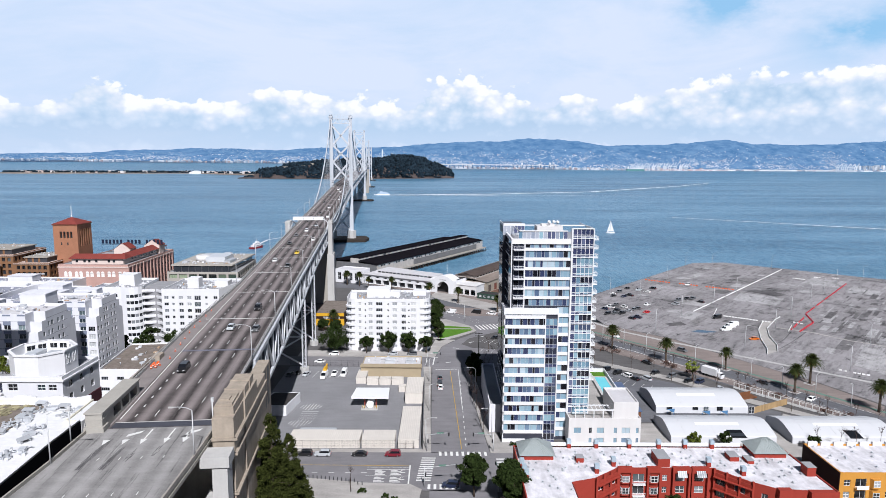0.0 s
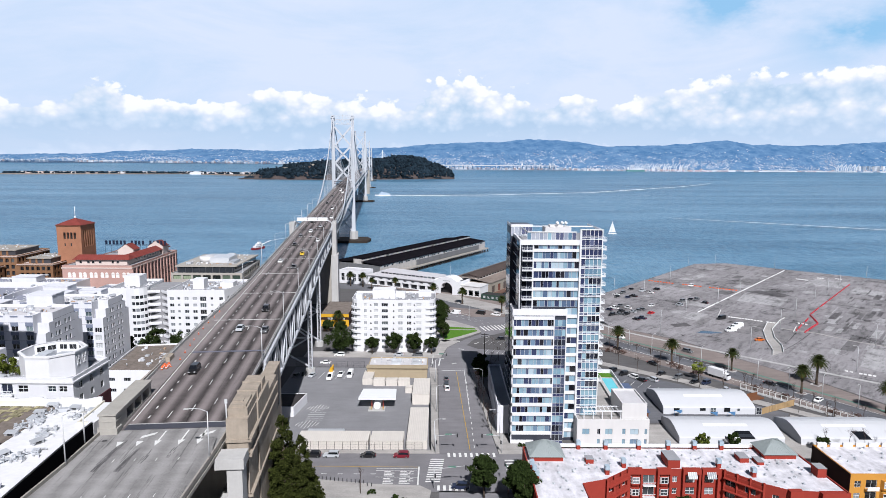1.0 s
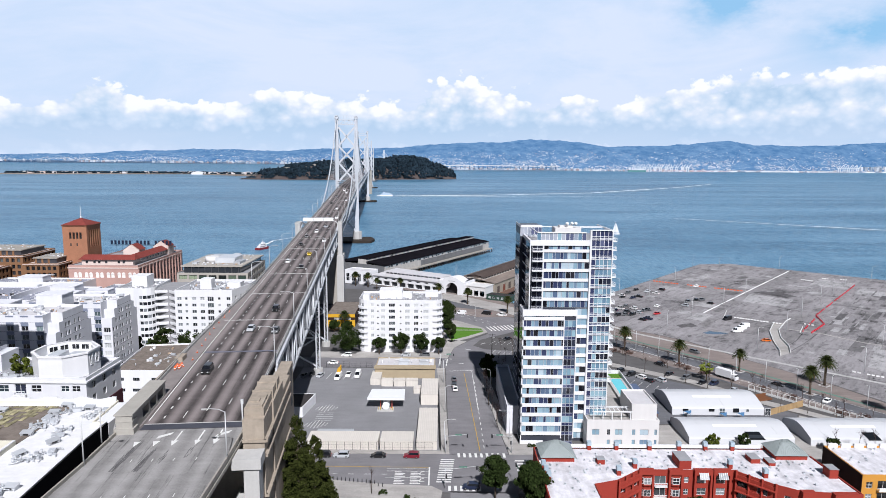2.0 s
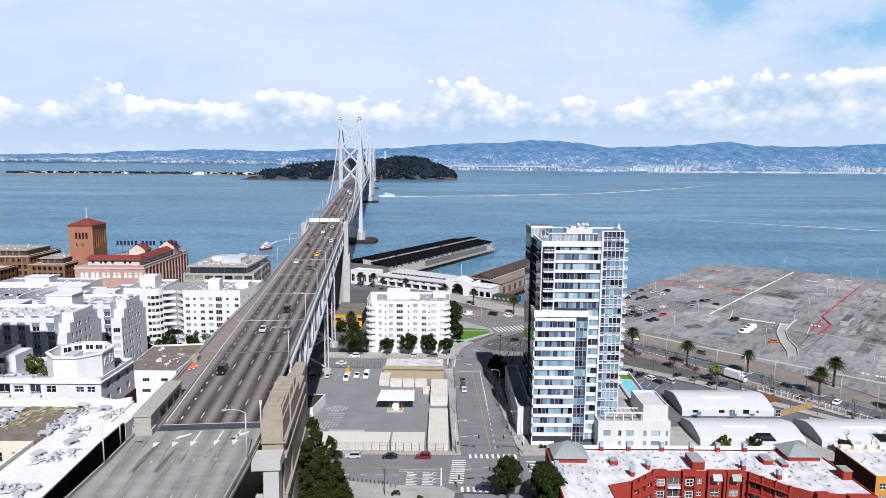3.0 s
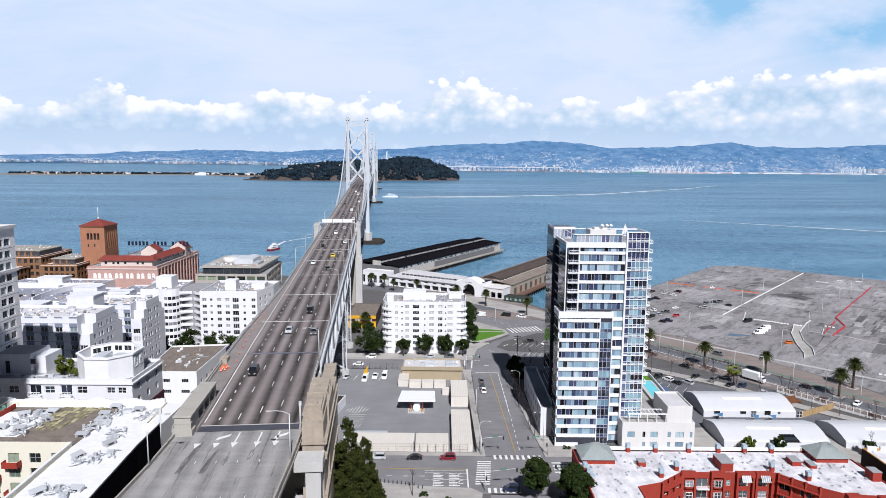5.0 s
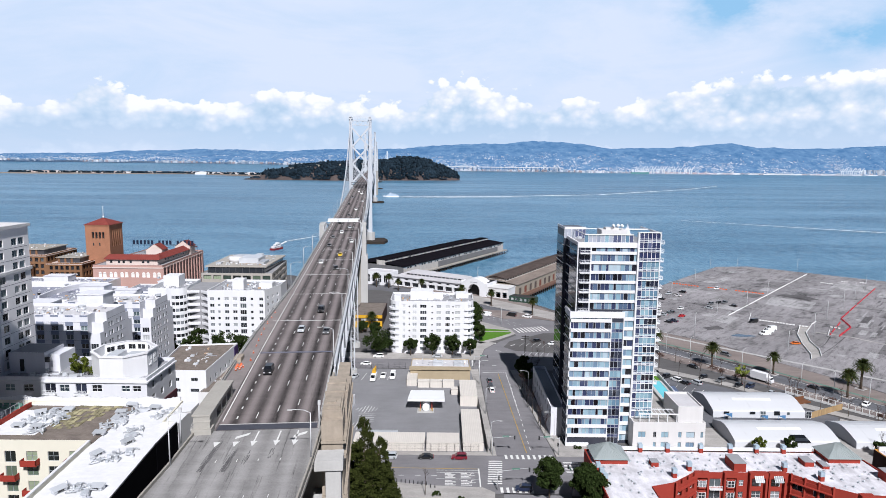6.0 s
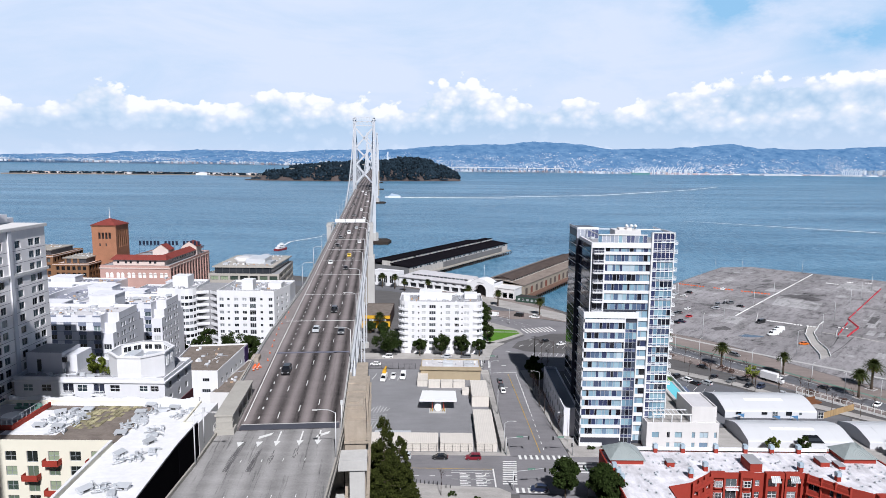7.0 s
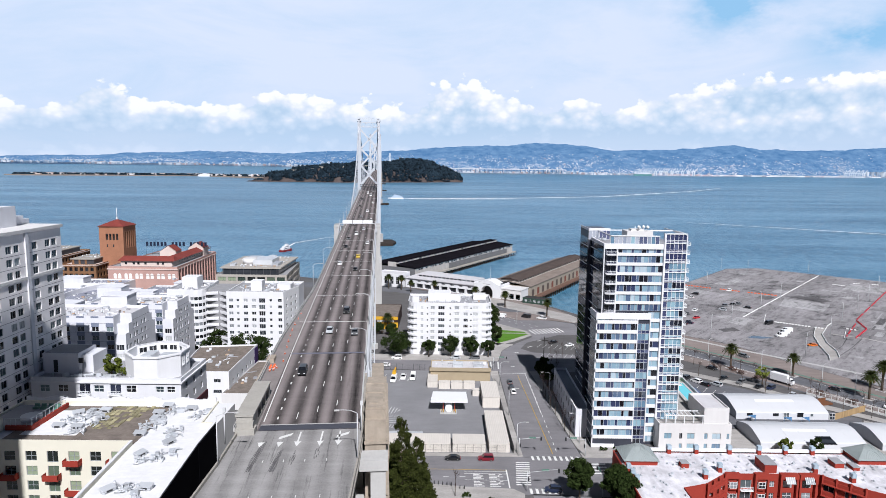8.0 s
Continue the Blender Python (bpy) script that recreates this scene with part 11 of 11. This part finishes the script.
def furniture():
    rng = random.Random(9)
    x, y, z = on_deck(-14.4, 10.1, 0)
    a = lamp((x, y, 36.9), HEAD, 8.4, 3.0, "bridge lamps", "tall grey bridge lamp with a curved arm")
    for l in (34, 70, 106, 142, 178, 214, 250, 286, 322, 358, 394, 430, 466, 502):
        copy_thing(a, pose(*on_deck(l, 10.4, 0.2), 0, 0, HEAD))
        if l > 100:
            copy_thing(a, pose(*on_deck(l + 12, left_edge(l) - 0.2, 0.2), 0, 0, HEAD + 180))
    copy_thing(a, pose(*on_deck(-14.5, -12.6, 0.45), 0, 0, HEAD + 180))
    ob = thing("sign_post", on_deck(-3.0, 10.4, 0), HEAD, "tall grey post with a small box sign", "sign post")
    bm = B()
    rod(bm, (0, 0, -0.4), (0, 0, 6.2), 0.13, n=6)
    part("post", bm, LAMP_GREY, ob)
    bm = B()
    box(bm, -0.2, 0.3, -0.15, 0.15, 5.4, 6.2)
    part("box", bm, LAMP_GREY, ob)
    copy_thing(ob, pose(-66.2, 108.6, 37, 0, 0, HEAD))
    # traffic cones and drums on the shoulder
    bm = B()
    rod(bm, (0, 0, 0.05), (0, 0, 0.95), 0.26, 0.06, 8), box(bm, -0.32, 0.32, -0.32, 0.32, 0, 0.06)
    rod(bm, (0, 0, 0.45), (0, 0, 0.65), 0.19, 0.15, 8, mi=1, caps=False)
    cone = to_mesh("traffic_cone", bm, [ORANGE, WHITEPLASTIC])
    for i, (l, s) in enumerate(((37.8, -9.8), (43.3, -10.2), (48.8, -10.5), (53.6, -10.8), (58.8, -11.0), (64.2, -11.2), (70, -11.2), (76, -11.0), (82, -10.9), (33.0, -10.6))):
        ob = new("traffic_cone", cone)
        ob.matrix_basis = pose(*on_deck(l, s, 0.03)) @ Matrix.Scale(0.7, 4)
        tagged(ob, "orange traffic cone with a white band", "cone", "traffic cones")
    bm = B()
    rod(bm, (0, 0, 0), (0, 0, 1.0), 0.34, 0.28, 10), rod(bm, (0, 0, 0.35), (0, 0, 0.55), 0.335, 0.31, 10, mi=1, caps=False)
    drum = to_mesh("traffic_drum", bm, [ORANGE, WHITEPLASTIC])
    for i in range(6):
        ob = new("traffic_drum", drum)
        ob.matrix_basis = pose(*on_deck(31.0 + 0.8 * (i % 3) + 0.2 * i, -11.9 + 0.75 * (i // 3), 0.02)) @ Matrix.Scale(0.85, 4)
        tagged(ob, "orange traffic drum standing on the shoulder", "drum", "traffic drums")
    # street lamps and signals at the crossing
    b = lamp((15.4, 192, 0.15), 0, 9.0, 2.6)
    for x, y, r in ((-5.0, 184.6, 180), (-4.6, 214, 180), (-5.2, 244, 180), (12.4, 232, 0), (-60, 277, 90), (12, 340, 30)):
        copy_thing(b, pose(x, y, 0.15, 0, 0, r))
    c = lamp((47, 338, 0.05), 30, 8.5, 1.8, "waterfront lamps", "slim grey lamp beside the waterfront road")
    for i in range(1, 15):
        u = i / 14
        copy_thing(c, pose(47 + 106 * u, 338 - 128 * u, 0.05, 0, 0, 40 if i % 2 else 220))
    d = lamp((110.3, 415.0, 0.06), 20, 10.5, 1.4, "pier lamps", "tall thin lamp mast on the open pier")
    for i, (x, y) in enumerate(((129.1, 411.8), (163.9, 462.4), (203.6, 532.2), (223.7, 527.0), (268.0, 517.1), (279.1, 448.1), (252.8, 418.3), (231.2, 395.4), (198.5, 357.6), (174.0, 327.4), (141.2, 291.3), (136.6, 359.1), (109.5, 321.8), (203.5, 296.9), (170.4, 259.2), (166.9, 387.6), (194.1, 416.9), (312, 470))):
        copy_thing(d, pose(x, y, 0.06, 0, 0, 50 * i))

    def signal(x, y, turn, reach):
        ob = thing("traffic_signal", (x, y, 0.15), turn, "steel mast-arm traffic signal with a dark head", "traffic light", "traffic signals")
        bm = B()
        rod(bm, (0, 0, 0), (0, 0, 5.6), 0.12, 0.09, 6), rod(bm, (0, 0, 5.2), (reach, 0, 5.9), 0.08, 0.05, 6)
        part("mast", bm, LAMP_GREY, ob)
        for px in (reach, 0.3):
            bm = B()
            box(bm, px - 0.2, px + 0.2, -0.2, 0.2, 4.9 if px > 1 else 2.8, 5.95 if px > 1 else 3.8)
            part("signal_head", bm, DARK_METAL, ob)
        bm = B()
        box(bm, reach * 0.45, reach * 0.45 + 2.0, -0.05, 0.05, 5.5, 6.0)
        part("street_sign", bm, BIKE_GREEN, ob, "blank green street sign")

    signal(-4.6, 182.3, 0, 6.5), signal(-4.8, 161.4, 5, 8.5), signal(15.2, 182.4, 182, 6.0), signal(-6.4, 262.8, 0, 5.5), signal(14.8, 159.0, 95, 5.0)
    ob = thing("utility_pole", (15.6, 268, 0.05), 0, "dark wooden utility pole with two crossarms", "pole")
    bm = B()
    rod(bm, (0, 0, 0), (0, 0, 13.5), 0.2, 0.14, 6)
    part("pole", bm, PILE, ob)
    for z in (12.9, 11.9):
        bm = B()
        beam(bm, (-1.6, 0, z), (1.6, 0, z), 0.16)
        part("crossarm", bm, PILE, ob)
    bm = B()
    rod(bm, (0, 0, 0), (0, 0, 0.95), 0.11, 0.11, 7), rod(bm, (0, 0, 0.95), (0, 0, 1.0), 0.08, 0.03, 7)
    bol = to_mesh("bollard", bm, DARK_METAL)
    for i in range(14):
        ob = new("bollard", bol)
        f = i / 13
        ob.matrix_basis = pose(-36.5 + 15 * f, 165.9 - 2.6 * f - (1.2 if i > 11 else 0), 0.15)
        tagged(ob, "dark steel bollard on the pale plaza", "bollard", "plaza bollards")
    # barriers on the pier
    bm = B()
    v = [(-0.32, 0), (0.32, 0), (0.12, 0.45), (0.1, 0.9), (-0.1, 0.9), (-0.12, 0.45)]
    a = [bm.verts.new((x, -0.95, z)) for x, z in v]
    b = [bm.verts.new((x, 0.95, z)) for x, z in v]
    for i in range(6):
        bm.faces.new((a[i], a[(i + 1) % 6], b[(i + 1) % 6], b[i]))
    bm.faces.new(a[::-1]), bm.faces.new(b)
    base = to_mesh("road_barrier", bm, REDPLASTIC)
    meshes = {"red": base, "white": base.copy(), "orange": base.copy()}
    for k, m in (("white", WHITEPLASTIC), ("orange", ORANGE)):
        meshes[k].materials.clear()
        meshes[k].materials.append(m)

    def line(colour, a, b, gap=2.4, scale=1.0, keep=1.0):
        a, b = Vector(a), Vector(b)
        n = max(1, int((b - a).length / gap))
        ang = math.degrees(math.atan2((b - a).y, (b - a).x)) - 90
        for i in range(n):
            if rng.random() > keep:
                continue
            p = a.lerp(b, (i + 0.5) / n)
            ob = new("road_barrier", meshes[colour])
            ob.matrix_basis = pose(p.x, p.y, 0.06, 0, 0, ang + rng.uniform(-4, 4)) @ Matrix.Scale(scale, 4)
            tagged(ob, f"{colour} plastic barrier standing on the pier" if colour != "white" else "white concrete barrier standing on the pier", "barrier", f"{colour} barriers")

    line("red", (289, 452.6), (207.5, 359.3), 3.4, 0.9, 0.9), line("red", (207.5, 359.3), (201, 339.7), 2.8), line("red", (201, 339.7), (183.1, 320.9), 2.8), line("red", (203.8, 353), (180.5, 324.2), 3.0, 1.0, 0.8)
    for p, q in (((148.5, 464.7), (163.3, 453.0)), ((168, 450.2), (178.9, 441.9)), ((182.5, 439.2), (198.1, 428.8))):
        line("orange", p, q, 1.9, 0.7)
    for p, q in (((145.6, 364.8), (273.5, 511.9)), ((161.6, 370.9), (152, 353)), ((158.3, 354.2), (169.1, 346.6)), ((169, 346), (178, 340)), ((280, 478), (286, 476)), ((292, 475), (296, 473)), ((262, 474), (268, 468)), ((186, 334), (178, 322)), ((164.7, 261.9), (168.4, 257.8)), ((169.6, 256.6), (176, 252)), ((182.6, 345.2), (189.5, 352.5)), ((190, 340.5), (194, 337))):
        line("white", p, q, 1.4, 0.6, 0.96)
    # kerbed ramp in the pier's car park
    ob = thing("kerbed_ramp", (0, 0, 0.06), 0, "pale concrete ramp between white kerb walls", "ramp")
    left, right = [(174.5, 341.7), (163.4, 323.9), (156.0, 305.8), (150.6, 288.9), (146.9, 281.7)], [(181.6, 343.3), (169.8, 327.4), (162.7, 311.0), (158.8, 296.2), (154.3, 286.8)]
    for pts in (left, right):
        bm = B()
        for p, q in zip(pts, pts[1:]):
            beam(bm, (*p, 0.3), (*q, 0.3), 0.22, 0.7)
        part("kerb_wall", bm, WHITEPLASTIC, ob)
    bm = B()
    for i in range(4):
        bm.faces.new([bm.verts.new((*p, 0.02)) for p in (left[i], left[i + 1], right[i + 1], right[i])])
    part("surface", bm, PAVING, ob)
    # air handling units on the white roofs
    def unit(loc, turn, s, label="grey metal rooftop air unit with ducts"):
        ob = thing("air_unit", loc, turn, label, "air conditioner", "roof air units")
        bm = B()
        box(bm, -1.5, 1.3, -1.0, 0.9, 0.25, 1.35), box(bm, -1.3, 1.1, -0.8, 0.7, 0.0, 0.25), box(bm, 1.6, 3.0, 0.6, 1.6, 0, 0.9)
        part("casing", bm, LIGHT_METAL, ob)
        bm = B()
        rod(bm, (0.5, 0, 1.35), (0.5, 0, 1.5), 0.38, n=10)
        part("fan", bm, METAL, ob)
        bm = B()
        pts = [(-1.2, 0, 0.9), (-2.0, 0.1, 0.9), (-2.5, 0.7, 0.7), (-2.6, 1.8, 0.5), (-2.3, 2.5, 0.3)]
        for p, q in zip(pts, pts[1:]):
            rod(bm, p, q, 0.2, n=6)
        part("duct", bm, METAL, ob)
        bm = B()
        prism(bm, [(1.2, -0.7), (2.0, -0.5), (2.0, 0.5), (1.2, 0.7)], 0.6, 1.3)
        part("hood", bm, LIGHT_METAL, ob)
        return ob

    def hooded(loc, turn):
        ob = thing("air_unit", loc, turn, "long grey rooftop air handler with a sloping hood", "air conditioner", "roof air units")
        bm = B()
        box(bm, -1.0, 1.0, -0.55, 0.55, 0.2, 0.7)
        v = [bm.verts.new(p) for p in ((-1.15, -0.7, 0.66), (1.15, -0.7, 0.66), (1.15, 0.6, 0.95), (-1.15, 0.6, 0.95), (-1.15, -0.7, 0.6), (1.15, -0.7, 0.6), (1.15, 0.6, 0.6), (-1.15, 0.6, 0.6))]
        for f in ((0, 1, 2, 3), (7, 6, 5, 4), (0, 4, 5, 1), (1, 5, 6, 2), (2, 6, 7, 3), (3, 7, 4, 0)):
            bm.faces.new([v[q] for q in f])
        part("casing", bm, LIGHT_METAL, ob)
        bm = B()
        for x in (-0.9, 0.9):
            box(bm, x - 0.08, x + 0.08, -0.6, 0.6, 0, 0.2)
        part("skid", bm, METAL, ob)
        bm = B()
        box(bm, -0.5, 0.5, -0.6, -0.55, 0.25, 0.6)
        part("grille", bm, DARK_METAL, ob)
        return ob

    def coils(loc, turn):
        ob = thing("duct_run", loc, turn, "thin bent ducts, small boxes and capped vents on a roof", "duct", "roof ducts")
        for q, pts in enumerate((((-1.9, -0.7, 0.15), (-0.7, -0.8, 0.4), (0.1, -0.2, 0.4), (0.3, 0.9, 0.2)), ((-1.2, 0.5, 0.15), (0.0, 0.6, 0.35), (1.1, 0.1, 0.35), (1.9, -0.6, 0.15)), ((-1.6, 0.1, 0.2), (-1.0, 1.2, 0.2), (0.4, 1.4, 0.2)))):
            bm = B()
            for a, b in zip(pts, pts[1:]):
                rod(bm, a, b, 0.11, n=6)
            part("pipe", bm, METAL if q else LIGHT_METAL, ob)
        for x, y, w, d, h in ((-0.7, -0.3, 0.7, 0.5, 0.55), (0.9, 0.7, 0.5, 0.6, 0.7), (-1.9, 0.9, 0.5, 0.4, 0.4)):
            bm = B()
            box(bm, x, x + w, y, y + d, 0.06, h), box(bm, x - 0.05, x + w + 0.05, y - 0.05, y + d + 0.05, h, h + 0.05), box(bm, x + 0.05, x + w - 0.05, y + 0.05, y + d - 0.05, 0, 0.06)
            part("fan_box", bm, LIGHT_METAL, ob)
        for x, y, h in ((-0.4, 1.0, 0.8), (1.5, 0.3, 0.9)):
            bm = B()
            rod(bm, (x, y, 0), (x, y, h), 0.13, n=8), rod(bm, (x, y, h), (x, y, h + 0.1), 0.22, n=8)
            part("vent_cap", bm, LIGHT_METAL, ob)
        return ob

    u = unit((-83.5, 131.5, 33.1), 20, 1)
    u.scale = (0.6, 0.6, 0.6)
    hood, coil = hooded((-104.4, 122.4, 33.22), 5), coils((-102.2, 124.8, 33.22), 12)
    for x, y, a in ((-100.4, 122.0, 2), (-104.2, 129.3, 30), (-99.2, 130.8, -4), (-87.3, 134.0, -4), (-86.6, 119.4, 3), (-81.6, 132.6, -3), (-79.4, 115.8, 62), (-82.4, 110.6, 70), (-81.6, 97.6, 58), (-75.9, 98.6, -6), (-87.6, 130.0, 4), (-87.0, 126.6, 94)):
        copy_thing(hood, pose(x, y, 33.12 if x > -90 else 33.22, 0, 0, a))
    for x, y, a in ((-100.6, 127.6, 40), (-97.8, 124.6, 75), (-99.4, 119.6, 0), (-86.9, 124.0, 30), (-86.4, 122.0, 5), (-84.8, 131.4, 80), (-78.6, 128.9, 60), (-80.7, 121.2, 8), (-78.3, 109.8, 95), (-80.4, 108.2, 20), (-78.4, 97.8, 0), (-79.8, 99.4, 170), (-103.8, 126.4, 60), (-86.0, 128.4, 100)):
        copy_thing(coil, pose(x, y, 33.12 if x > -90 else 33.22, 0, 0, a))
    for x, y in ((-101.9, 130.2), (-98.6, 127.6), (-85.2, 125.6), (-76.9, 111.4), (-80.0, 118.4), (-77.4, 131.2), (-76.6, 96.2)):
        copy_thing(u, pose(x, y, 33.12 if x > -90 else 33.22, 0, 0, 15 * x))
    for x, y, z in ((-117, 147, 35.2), (-114, 146.5, 35.2), (-107, 146.5, 35.2), (-101, 147, 35.2), (-94, 158, 35.2), (-150, 212, 36.1), (-143, 215, 36.1), (-137, 218, 36.1), (-140, 238, 34.1), (-134, 240, 34.1), (-130, 244, 34.1), (-166, 210, 36.1), (-112, 290, 29), (-107, 283, 29), (-145, 296, 29), (-32, 293, 23.2), (-16, 295, 23.2), (-12, 300, 23.2),
                    (-240, 330, 18.7), (-222, 340, 18.7), (-196, 318, 23.2), (-176, 348, 21.7), (-250, 384, 14.7), (-248, 394, 14.7), (-275, 410, 17.2), (-262, 420, 17.2), (-310, 410, 22.7), (27, 200, 62.3), (35, 204, 62.3), (24, 207, 62.3)):
        copy_thing(u, pose(x, y, z, 0, 0, rng.uniform(0, 360)))


far_hills(), island(), boats(), planting(), traffic(), furniture()
